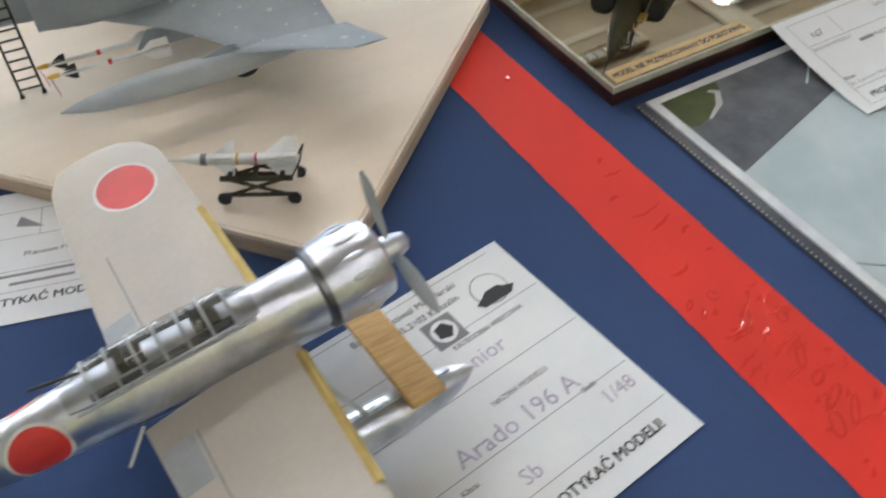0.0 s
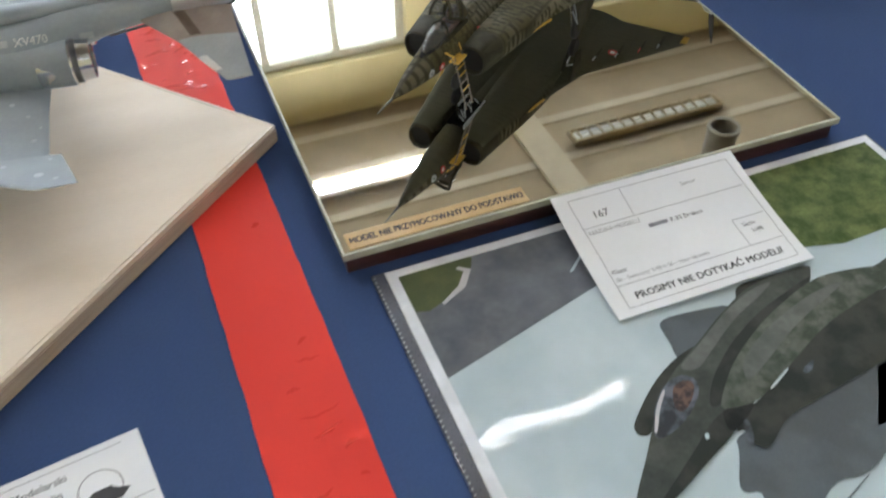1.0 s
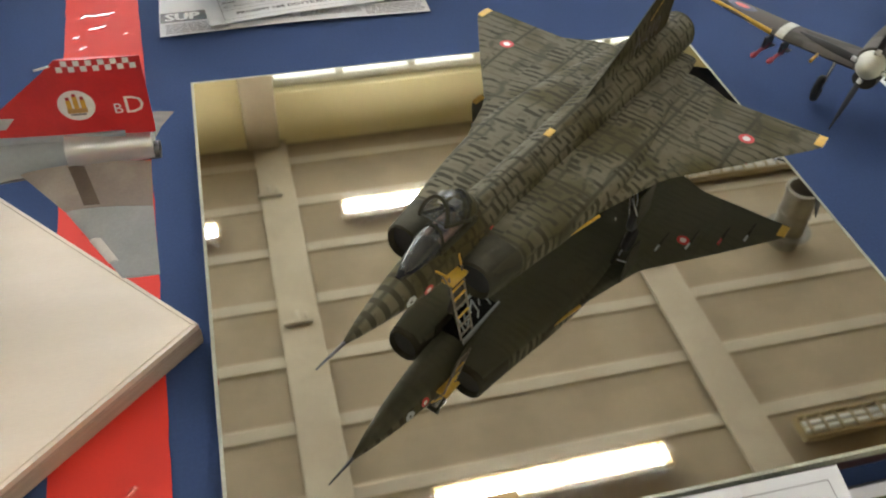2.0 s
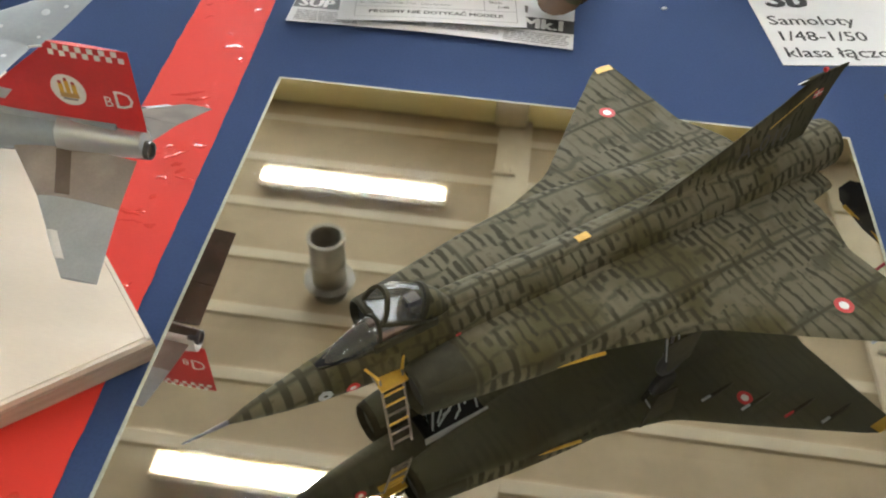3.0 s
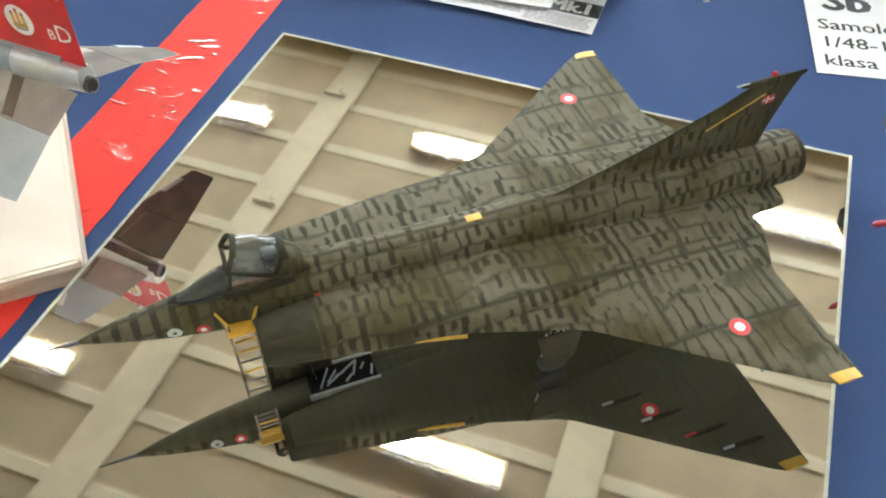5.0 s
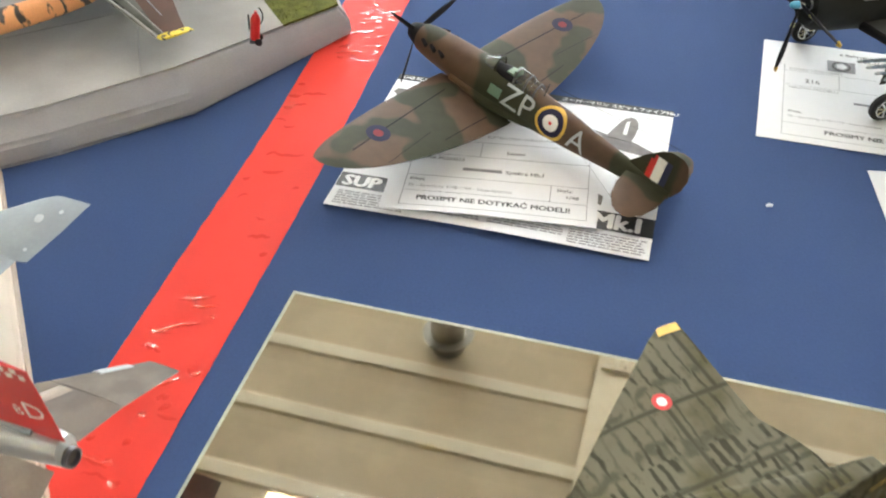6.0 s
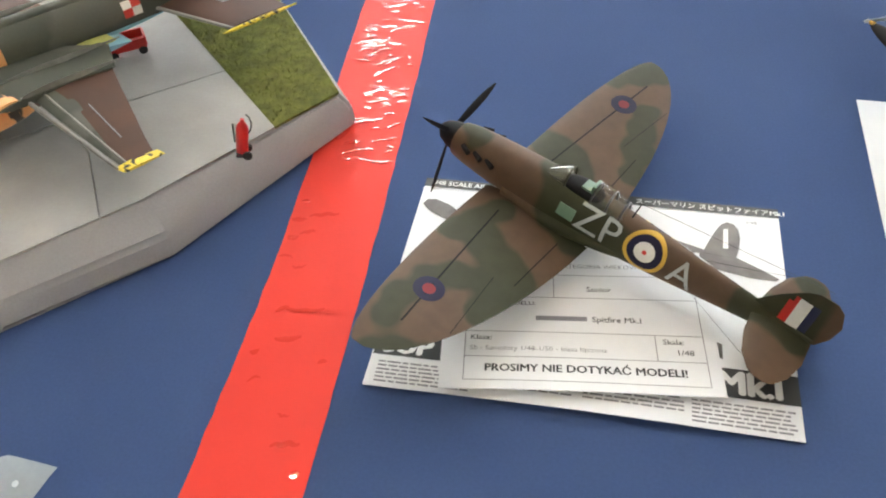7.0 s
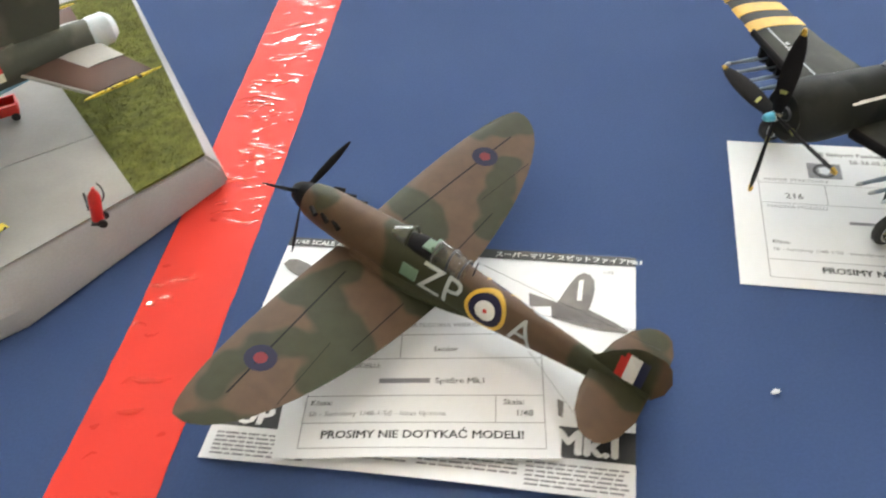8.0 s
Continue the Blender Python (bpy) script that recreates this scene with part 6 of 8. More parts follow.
            part("seeker", moved(spin([(0.1165, 0.0006), (0.118, 0.0011), (0.1225, 0.0014), (0.123, 0.0012)], "x", 12), at), YELLOW, msl)
            part("band", moved(spin([(0.148, 0.0012), (0.1481, 0.0014), (0.1500, 0.0014), (0.1501, 0.0012)], "x", 12), at), RED, msl)
            for tilt in (0, 90, 180, 270):
                q = at @ Matrix.Rotation(radians(45 + tilt), 4, "X")
                part("front_fin", moved(prism([(0.125, 0.0011), (0.132, 0.0011), (0.132, 0.0040), (0.1295, 0.0038)], -0.0002, 0.0002), q), BLACK, msl, smooth=0)
                part("tail_fin", moved(prism([(0.166, 0.0011), (0.181, 0.0011), (0.181, 0.0052), (0.172, 0.0052)], -0.0002, 0.0002), q), WHITE, msl, smooth=0)
            part("warning_tag", moved(box(-0.0001, 0.0001, -0.0009, 0.0009, -0.0125, 0.0, 0), at @ Matrix.Translation((0.1180, 0, 0)) @ Matrix.Rotation(radians(-8), 4, "Y")), RED, msl, smooth=0)
    part("nose_gear_leg", rod((0.070, 0, 0.038), (0.070, 0, 0.008), 0.0012), WHITE, a)
    wheel(a, (0.070, 0.003, 0.0062), 0.0062, 0.003)
    part("canopy", body([(48, 62, 4, 3), (65, 66, 8, 8), (95, 68, 8.5, 8.5), (118, 66, 6, 4)], 14), GUN, a, "dark tinted canopy")
    part("spine", body([(115, 66, 7, 6), (180, 67.5, 8, 6), (250, 68.5, 7, 5), (305, 69.5, 4, 3), (360, 69.2, 2.2, 2.0)], 20), GREYJET, a)
    fin = part("fin", surface([(69, 283, 371.5, 0, 5.0), (74, 298, 371.8, 0, 4.4), (80, 312, 371.8, 0, 3.9), (99, 336, 372, 0, 2.6)], 1, True), FINRED, a, "glossy red fin")
    cap = part("fin_cap", surface([(99, 336, 372, 0, 2.6), (104, 341.5, 372, 0, 2.3)], 1, True), FINRED, fin, "red and white checker band")
    for s in (1, -1):
        for r in range(2):
            for k in range(7):
                x = 0.3415 + 0.0044 * k + 0.0022 * (r % 2) + 0.0011
                decal(cap, patch(0.0022, 0.0023, 1, 1), (x, 0.0016 * s, 0.1003 + 0.0024 * r), (-s, 0, 0), (0, 0, 1), WHITE, fin, "white_check", 0.00025)
        decal(fin, disc(0, 0.0068, 30, 2), (0.3450, 0.0016 * s, 0.0845), (-s, 0, 0), (0, 0, 1), WHITE, fin, "badge_disc", 0.00018)
        decal(fin, patch(0.0074, 0.0022, 4, 2), (0.3450, 0.0016 * s, 0.0822), (-s, 0, 0), (0, 0, 1), TANWOOD, fin, "badge_motif", 0.0003)
        decal(fin, patch(0.0058, 0.0009, 4, 1), (0.3450, 0.0016 * s, 0.0805), (-s, 0, 0), (0, 0, 1), GREYINK, fin, "badge_motif", 0.0003)
        for k, high in ((-1, 0.0010), (0, 0.0024), (1, 0.0010)):
            decal(fin, patch(0.0018, 0.0032 + high, 2, 2), (0.3450 + 0.0026 * k, 0.0016 * s, 0.0846 + high / 2), (-s, 0, 0), (0, 0, 1), YELLOW, fin, "badge_motif", 0.0003)
            decal(fin, disc(0, 0.0008, 8, 1), (0.3450 + 0.0026 * k, 0.0016 * s, 0.0868 + high), (-s, 0, 0), (0, 0, 1), ROCKETRED, fin, "badge_motif", 0.0004)
        decal(fin, text_faces("D", 0.0110), (0.3660 if s < 0 else 0.3608, 0.0016 * s, 0.0832), (-s, 0, 0), (0, 0, 1), WHITE, fin, "code_letter", 0.0003)
        decal(fin, text_faces("B", 0.0066), (0.3598 if s < 0 else 0.3672, 0.0016 * s, 0.0818), (-s, 0, 0), (0, 0, 1), WHITE, fin, "code_letter", 0.0003)
        decal(fin, patch(0.0090, 0.0048, 4, 2, 0.0045), (0.3145, 0.0018 * s, 0.0780), (-s, 0, 0), (0, 0, 1), LIGHTGREY, fin, "grey_panel", 0.00018)
        part("tail_shield", body([(337, 62.8, 8.1, 8.3), (340, 62.8, 8.0, 8.2), (369.5, 63.0, 4.6, 5.8)], 12, 2.4), SHIELD, a, "polished metal tail shield") if s > 0 else None
        part("fin_light", rod((0.3395, 0, 0.1015), (0.3335, 0, 0.1000), 0.0004), WHITE, fin) if s > 0 else None
    part("tail_underside", body([(298, 57.0, 5.6, 4.6), (330, 58.4, 4.8, 5.0), (352, 59.4, 3.8, 4.8), (370, 60.0, 2.6, 4.2)], 14), DULLBROWN, a, "dull heat-stained metal under the tail")
    part("tail_pipe", spin([(0.366, 0.0040), (0.3715, 0.0036), (0.3715, 0.0028), (0.367, 0.0028), (0.3669, 0)], "x", 16, (0, 0, 0.0600)), GUN, a)
    part("arrester_hook", rod((0.300, 0, 0.048), (0.352, 0, 0.055), 0.0008), GUN, a)
    # serial on the rear fuselage side and small access panels
    decal(fus, text_faces("XV470", 0.0060), (0.2630, -0.020, 0.0630), (1, 0, 0), (0, 0.4, 0.9), WHITE, fus, "serial_lettering", 0.0003)
    for x, z in ((0.248, 0.062), (0.290, 0.060), (0.236, 0.052)):
        decal(fus, patch(0.007, 0.0035, 2, 2), (x, -0.018, z), (1, 0, 0), (0, 0.5, 0.86), LIGHTGREY, fus, "access_panel", 0.0002)


def boarding_ladder():
    l = thing("boarding_ladder", pose(-0.2760, 0.1690, 0.0128, 0, 0, -4), "dark green model boarding ladder leaning on a grey jet", "ladder", "ladders")
    for x in (-0.0060, 0.0060):
        part("rail", rod((x, -0.001, 0.0), (x * 0.95, 0.003, 0.056), 0.0007), DARKOLIVE, l)
        part("foot", box(x - 0.0012, x + 0.0012, -0.0025, 0.0, 0.0, 0.0016, 0.0003), DARKOLIVE, l)
    for k in range(9):
        t = (k + 0.8) / 9.5
        part("rung", rod((-0.0058, -0.001 + 0.004 * t, 0.056 * t), (0.0058, -0.001 + 0.004 * t, 0.056 * t), 0.0006), DARKOLIVE, l)


def missile_trolley():
    t = thing("missile_trolley", pose(-0.1945, 0.0270, 0.0127, 0, 0, -30), "olive four-wheeled model trolley on a plywood board", "trolley")
    for y in (-0.0075, 0.0075):
        part("lower_rail", rod((-0.017, y, 0.0042), (0.018, y, 0.0042), 0.0011), DARKOLIVE, t)
        part("upper_rail", box(-0.017, 0.018, y - 0.0010, y + 0.0010, 0.0135, 0.0158, 0.0003), DARKOLIVE, t)
        part("scissor_arm", merged(rod((-0.014, y, 0.0042), (0.013, y, 0.0140), 0.0009), rod((0.014, y, 0.0042), (-0.013, y, 0.0140), 0.0009)), DARKOLIVE, t)
        for x in (-0.0165, 0.0175):
            wheel(t, (x, y * 1.25, 0.0034), 0.0033, 0.0026, hub=DARKOLIVE)
    for x in (-0.012, 0.0, 0.013):
        part("cradle", merged(box(x - 0.0012, x + 0.0012, -0.0085, 0.0085, 0.0152, 0.0166, 0.0003)), DARKOLIVE, t)
    part("push_handle", merged(rod((0.0175, -0.006, 0.0140), (0.0225, -0.006, 0.0240), 0.0004), rod((0.0175, 0.006, 0.0140), (0.0225, 0.006, 0.0240), 0.0004), rod((0.0225, -0.006, 0.0240), (0.0225, 0.006, 0.0240), 0.0004)), BLACK, t)
    m = thing("model_missile", pose(-0.1945, 0.0270, 0.0127, 0, 0, -30) @ pose(0, 0, 0.0205), "white model missile lying on an olive trolley", "missile")
    part("body", spin([(-0.058, 0.0003), (-0.050, 0.0007), (-0.036, 0.0008), (-0.032, 0.0019), (-0.027, 0.0027), (0.020, 0.0027), (0.0205, 0.0016)], "x", 16), WHITE, m)
    part("nose_band", spin([(-0.026, 0.0027), (-0.0259, 0.0029), (-0.0232, 0.0029), (-0.0231, 0.0027)], "x", 16), GREYINK, m)
    part("red_band", spin([(0.000, 0.0027), (0.0001, 0.0029), (0.0012, 0.0029), (0.0013, 0.0027)], "x", 16), RED, m)
    part("yellow_band", spin([(-0.0090, 0.0027), (-0.0089, 0.0029), (-0.0078, 0.0029), (-0.0077, 0.0027)], "x", 16), YELLOW, m)
    for k in range(4):
        q = Matrix.Rotation(radians(45 + 90 * k), 4, "X")
        part("wing_fin", moved(prism([(-0.021, 0.002), (-0.010, 0.002), (-0.010, 0.0090), (-0.012, 0.0090)], -0.0002, 0.0002), q), WHITE, m, smooth=0)
        part("tail_fin", moved(prism([(0.004, 0.002), (0.020, 0.002), (0.020, 0.0105), (0.014, 0.0105)], -0.0002, 0.0002), q), WHITE, m, smooth=0)


plywood_board()
grey_jet()
boarding_ladder()
missile_trolley()

# ---- silver floatplane ----


def floatplane():
    """x runs from the cowling's front edge to the tail."""
    A = pose(-0.1795, -0.0918, 0.0004, -1.0, 5.0, 183.2)
    a = thing("model_floatplane", A, "silver model floatplane with grey wings and red discs", "model aircraft", "model aircraft")
    fus = part("fuselage", body([(22, 73, 13, 13.5), (40, 73, 12.2, 14), (60, 74, 11.5, 14), (100, 75, 11, 13.5), (140, 76, 8.5, 11), (180, 77.5, 5.5, 8), (218, 79, 2, 5)], 44), SILVER, a)
    cowl = part("cowling", spin([(0.0015, 0.0095), (0.0, 0.0125), (0.0015, 0.0150), (0.008, 0.0163), (0.018, 0.0163), (0.024, 0.0155), (0.024, 0.0135), (0.010, 0.0120), (0.0095, 0.0)], "x", 36, (0, 0, 0.073)), SILVER, a, "polished silver engine cowling")
    for k in range(14):
        q = Matrix.Translation((0.0115, 0, 0.073)) @ Matrix.Rotation(2 * math.pi * k / 14, 4, "X")
        part("cowl_bulge", moved(spin([(-0.0045, 0.0002), (-0.003, 0.0010), (0.0, 0.0014), (0.003, 0.0010), (0.0045, 0.0002)], "x", 10, (0, 0, 0.0160)), q), SILVER, cowl)
    part("exhaust_collar", spin([(0.0235, 0.0140), (0.0240, 0.0158), (0.0265, 0.0158), (0.0270, 0.0140)], "x", 32, (0, 0, 0.073)), GUN, a, "dark exhaust collar")
    part("engine", spin([(0.009, 0.0118), (0.0085, 0.006), (0.004, 0.004), (0.0035, 0.0)], "x", 18, (0, 0, 0.073)), GUN, a)
    part("spinner", spin([(-0.0125, 0.0008), (-0.011, 0.0035), (-0.006, 0.0052), (0.001, 0.0054), (0.002, 0.003)], "x", 20, (0, 0, 0.073)), SILVER, a)
    for k in range(3):
        part("propeller_blade", moved(blade(0.0325, 0.0062), Matrix.Translation((-0.005, 0, 0.073)) @ Matrix.Rotation(radians(22 + 120 * k), 4, "X")), LIGHTGREY, a, "grey propeller blade")
    for s in (1, -1):
        wing = part("wing", surface([(8, 40, 99, 60, 9), (30, 40.5, 98, 61, 8.5), (70, 42, 96, 63.2, 7), (100, 43.5, 94, 64.8, 5.6), (116, 45, 92, 65.8, 4.4), (124, 50, 88, 66.4, 3.2), (128, 57, 81, 66.7, 2), (129, 63, 74, 66.8, 1)], s), WINGGREY, a, "warm grey painted wing")
        decal(wing, disc(0, 0.0122, 36, 4), (0.0645, 0.1000 * s, 0.068), (0, 1, 0), (-1, 0, 0), HINO, wing, "red_disc")
        decal(wing, disc(0.0122, 0.0134, 36, 1), (0.0645, 0.1000 * s, 0.068), (0, 1, 0), (-1, 0, 0), WHITE, wing, "white_ring")
        part("leading_strip", surface([(13, 39.2, 45.5, 60.2, 6.6), (40, 40.2, 46, 61.5, 6.0), (72, 41.4, 46.6, 63.3, 5.0)], s), FADEDYELLOW, wing, "faded yellow leading edge strip")
        decal(wing, patch(0.0005, 0.05, 1, 8), (0.0840, 0.045 * s, 0.068), (1, 0, 0), (0, 1, 0), GREYINK, wing, "panel_line")
        decal(wing, patch(0.012, 0.020, 3, 3), (0.0915, 0.030 * s, 0.068), (1, 0, 0), (0, 1, 0), LIGHTGREY, wing, "walkway_panel")
        decal(fus, disc(0, 0.0092, 30, 4), (0.1270, 0.009 * s, 0.0790), (-s, 0, 0), (0, -0.45 * s, 0.89), HINO, fus, "red_disc", 0.0003)
        decal(fus, disc(0.0092, 0.0102, 30, 1), (0.1270, 0.009 * s, 0.0790), (-s, 0, 0), (0, -0.45 * s, 0.89), WHITE, fus, "white_ring", 0.0003)
        # float and struts
        fl = part("float", body([(-17, 19.0, 0.6, 0.6, 30 * s), (-10, 19, 4.6, 4.8, 30 * s), (5, 19.4, 7.6, 8, 30 * s), (40, 21.5, 8.6, 9.5, 30 * s), (80, 24.5, 8.4, 9.5, 30 * s), (120, 29, 6.2, 7, 30 * s), (150, 33.5, 2.4, 3.2, 30 * s)], 36, 2.3), SILVER, a, "polished silver float")
        part("keel_strip", moved(box(-0.004, 0.100, (30 * s - 0.6) / 1000, (30 * s + 0.6) / 1000, 0.0268, 0.0285, 0.0003), Matrix.Rotation(radians(-4), 4, "Y")), SILVER, fl)
        for x0, x1 in ((46, 30), (82, 78)):
            part("strut", rod((x0 / 1000, 0.013 * s, 0.060), (x1 / 1000, 0.030 * s, 0.030), 0.0011), SILVER, a)
        part("strut", rod((0.048, 0.012 * s, 0.061), (0.078, 0.030 * s, 0.030), 0.0009), SILVER, a)
        part("tailplane", surface([(3, 186, 213, 79, 3), (34, 190, 212, 79, 2), (40, 196, 208, 79, 1)], s), WINGGREY, a)
    part("fin", surface([(80, 182, 220, 0, 3), (98, 194, 222, 0, 2), (108, 204, 219, 0, 1)], 1, True), WINGGREY, a)
    part("tail_band", body([(158, 76.6, 7.6, 9.9), (170, 77.1, 6.7, 9.2)], 6), YELLOW, a, "faded yellow tail band")
    # glazed cockpit
    can = part("canopy", loft([[(x, ry * math.sin(t), z0 + rz * math.cos(t)) for t in [math.pi * (k / 12 - 0.5) for k in range(13)]] for x, ry, rz, z0 in ((0.048, 0.0068, 0.0030, 0.0850), (0.056, 0.0078, 0.0100, 0.0848), (0.080, 0.0082, 0.0110, 0.0848), (0.104, 0.0080, 0.0095, 0.0850), (0.114, 0.0070, 0.0040, 0.0856))], False), CANOPY, a, "clear framed greenhouse canopy", 50)
    for x in (0.056, 0.064, 0.072, 0.080, 0.088, 0.096, 0.104):
        h = curve_of(x, [0.048, 0.056, 0.08, 0.104, 0.114], [0.003, 0.0100, 0.0110, 0.0095, 0.004])
        part("canopy_frame", loft([[(x + dx, 0.0083 * f * math.sin(t), 0.0848 + (h + 0.0002) * f * math.cos(t)) for t in [math.pi * (k / 12 - 0.5) for k in range(13)]] for dx, f in ((0, 1.0), (0.0009, 1.0), (0.0009, 0.93), (0, 0.93))], False), LIGHTGREY, can)
    for y in (-0.0083, 0.0083):
        part("canopy_rail", box(0.050, 0.112, y - 0.0005, y + 0.0005, 0.0845, 0.0855), LIGHTGREY, can)
    part("cockpit_floor", box(0.056, 0.106, -0.0068, 0.0068, 0.0858, 0.0872), COCKPIT, a)
    for x in (0.066, 0.092):
        part("seat", merged(box(x, x + 0.0030, -0.004, 0.004, 0.0872, 0.0930, 0.0006), box(x - 0.006, x, -0.004, 0.004, 0.0872, 0.0885, 0.0005)), DARKOLIVE, a)
    part("rear_gun", rod((0.104, 0, 0.0935), (0.120, 0, 0.0975), 0.0006), BLACK, a)
    part("aerial_hook", rod((0.098, 0.010, 0.0660), (0.108, 0.016, 0.058), 0.0006), WHITE, a)
    return a


def plank():
    p = thing("wooden_plank", pose(0, 0, 0), "short varnished wooden plank resting across silver floats", "plank")
    x0, y0, x1, y1, w = -0.1930, -0.0815, -0.1880, -0.1325, 0.0076
    d = Vector((x1 - x0, y1 - y0)).normalized()
    n2 = Vector((-d.y, d.x)) * w
    part("board", prism([(x0 + n2.x, y0 + n2.y), (x0 - n2.x, y0 - n2.y), (x1 - n2.x, y1 - n2.y), (x1 + n2.x, y1 + n2.y)], 0.0302, 0.0332, bevel=0.0005), TANWOOD, p)


floatplane()
plank()

# ---- camouflaged propeller fighter ----


def camo_fighter():
    """x runs from the spinner's tip to the tail; nose slightly high."""
    A = pose(-0.0150, 0.5092, 0.0410, -2.0, 10.8, -26.7) @ Matrix.Scale(1.055, 4)
    a = thing("model_fighter", A, "brown and green camouflaged model fighter standing on an instruction sheet", "model aircraft", "model aircraft")
    fus = part("fuselage", body([(19.0, 0, 7.6, 7.8), (25, 0.2, 8.8, 9.2), (42, 0.4, 9.8, 11.0), (62, 0.8, 10.4, 12.2), (80, 1.8, 10.2, 12.6), (100, 2.2, 9.2, 11.6), (125, 2.8, 7.4, 9.6), (150, 3.6, 5.2, 7.2), (175, 4.5, 3.0, 4.8), (190, 5.2, 1.2, 2.2)], 50, 2.1), CAMO, a)
    part("spinner", spin([(0.0082, 0.0006), (0.0088, 0.0026), (0.0108, 0.0046), (0.0145, 0.0061), (0.0187, 0.0070), (0.0191, 0.0070)], "x", 24), SOOT, a)
    for k in range(3):
        b = part("propeller_blade", moved(blade(0.0345, 0.0036), Matrix.Translation((0.0135, 0, 0)) @ Matrix.Rotation(radians(46 + 120 * k), 4, "X")), SOOT, a)
    for s in (1, -1):
        st = []
        for j in range(15):
            y = 8 + (116.5 - 8) * (1 - (1 - j / 14) ** 1.7)
            c = 54 * math.sqrt(max(1 - (y / 117) ** 2, 0.0004))
            le = 57.5 - c * 0.30
            st.append((y, le, le + c, -8.6 + (y - 8) * 0.095, max(c * 0.115 * (1 - 0.3 * y / 117), 0.4)))
        wing = part("wing", surface(st, s), CAMO, a)
        decal(wing, disc(0.0027, 0.0064), (0.0620, 0.078 * s, 0.002), (0, 1, 0), (-1, 0, 0), BLUEINK, wing, "roundel_ring")
        decal(wing, disc(0, 0.0027, rings=1), (0.0620, 0.078 * s, 0.002), (0, 1, 0), (-1, 0, 0), DULLRED, wing, "roundel_centre", 0.00014)
        decal(wing, patch(0.0008, 0.078, 1, 24), (0.0600, 0.0590 * s, 0.002), (1, -0.105 * s, 0.0), (0.105 * s, 1, 0), SOOT, wing, "wing_line")
        decal(wing, patch(0.0005, 0.034, 1, 10), (0.0850, 0.0340 * s, 0.002), (1, 0, 0.0), (0, 1, 0), SOOT, wing, "flap_line")
        decal(wing, patch(0.0003, 0.040, 1, 8), (0.0790, 0.074 * s, 0.002), (1, -0.12 * s, 0), (0.12 * s, 1, 0), SOOT, wing, "aileron_line")
        part("wing_fillet", body([(50, -4.5, 3, 3.2, 8.0 * s), (75, -5, 4.2, 3.4, 8.6 * s), (100, -3.5, 2.6, 2.6, 7.5 * s), (116, -2, 0.8, 1, 5.5 * s)], 14), CAMO, a)
        part("tailplane", surface([(2, 165, 190, 6.2, 3), (14, 166.5, 191, 6.4, 2.4), (24, 170, 189, 6.6, 1.8), (30, 175, 185.5, 6.7, 1), (31.5, 178, 183, 6.7, 0.5)], s), CAMO, a)
        # gear
        part("gear_leg", rod((0.056, 0.018 * s, -0.010), (0.049, 0.020 * s, -0.0210), 0.0009), LIGHTGREY, a)
        wheel(a, (0.0485, 0.0215 * s, -0.0207), 0.0062, 0.0032)
        part("gear_cover", loft([[(x / 1000, (22.6 * s + d) / 1000, z / 1000) for x, z in ((52, -10), (60, -10), (54, -21), (46, -20))] for d in (0, 0.5)]), LIGHTGREY, a, smooth=0)
        for k in range(3):
            part("exhaust_stub", rod((0.0255 + 0.0065 * k, 0.0078 * s, 0.0048), (0.0300 + 0.0065 * k, 0.0102 * s, 0.0046), 0.0012), SOOT, a)
    fin = part("fin", surface([(5, 160, 191, 0, 3.0), (12, 165, 194.5, 0, 2.6), (20, 171, 195.5, 0, 2.0), (27, 178, 193, 0, 1.3), (29.5, 182.5, 189.5, 0, 0.7)], 1, True), CAMO, a)
    for s in (1, -1):
        for k, m in enumerate((HINO, WHITE, ROUNDBLUE)):
            decal(fin, patch((0.0034, 0.0050, 0.0034)[k], 0.0150, 2, 5, 0.0), (0.1758 + 0.0042 * k, 0.0015 * s, 0.0160), (-s, 0, 0), (0, 0, 1), m, fin, "fin_flash", 0.00022)
        # identity letters and ringed marking on the fuselage side
        decal(fus, disc(0.0, 0.0010, 30, 3), (0.1180, 0.0055 * s, 0.0058), (-s, 0, 0), ((0, 0.5, 0.87) if s < 0 else (0, 0, 1)), HINO, fus, "roundel_centre", 0.00024)
        decal(fus, disc(0.0010, 0.0045, 30, 3), (0.1180, 0.0055 * s, 0.0058), (-s, 0, 0), ((0, 0.5, 0.87) if s < 0 else (0, 0, 1)), WHITE, fus, "roundel_ring", 0.00024)
        decal(fus, disc(0.0045, 0.0076, 30, 3), (0.1180, 0.0055 * s, 0.0058), (-s, 0, 0), ((0, 0.5, 0.87) if s < 0 else (0, 0, 1)), BLUEINK, fus, "roundel_ring", 0.00024)
        decal(fus, disc(0.0076, 0.0093, 30, 3), (0.1180, 0.0055 * s, 0.0058), (-s, 0, 0), ((0, 0.5, 0.87) if s < 0 else (0, 0, 1)), YELLOW, fus, "roundel_ring", 0.00024)
        decal(fus, text_faces("ZP" if s < 0 else "A", 0.0180), (0.0960, 0.0065 * s, 0.0062), (-s, 0, 0), ((0, 0.5, 0.87) if s < 0 else (0, 0, 1)), LIGHTGREY, fus, "code_letters", 0.00026)
        decal(fus, text_faces("A" if s < 0 else "ZP", 0.0165), (0.1350, 0.0055 * s, 0.0058), (-s, 0, 0), ((0, 0.5, 0.87) if s < 0 else (0, 0, 1)), LIGHTGREY, fus, "code_letters", 0.00026)
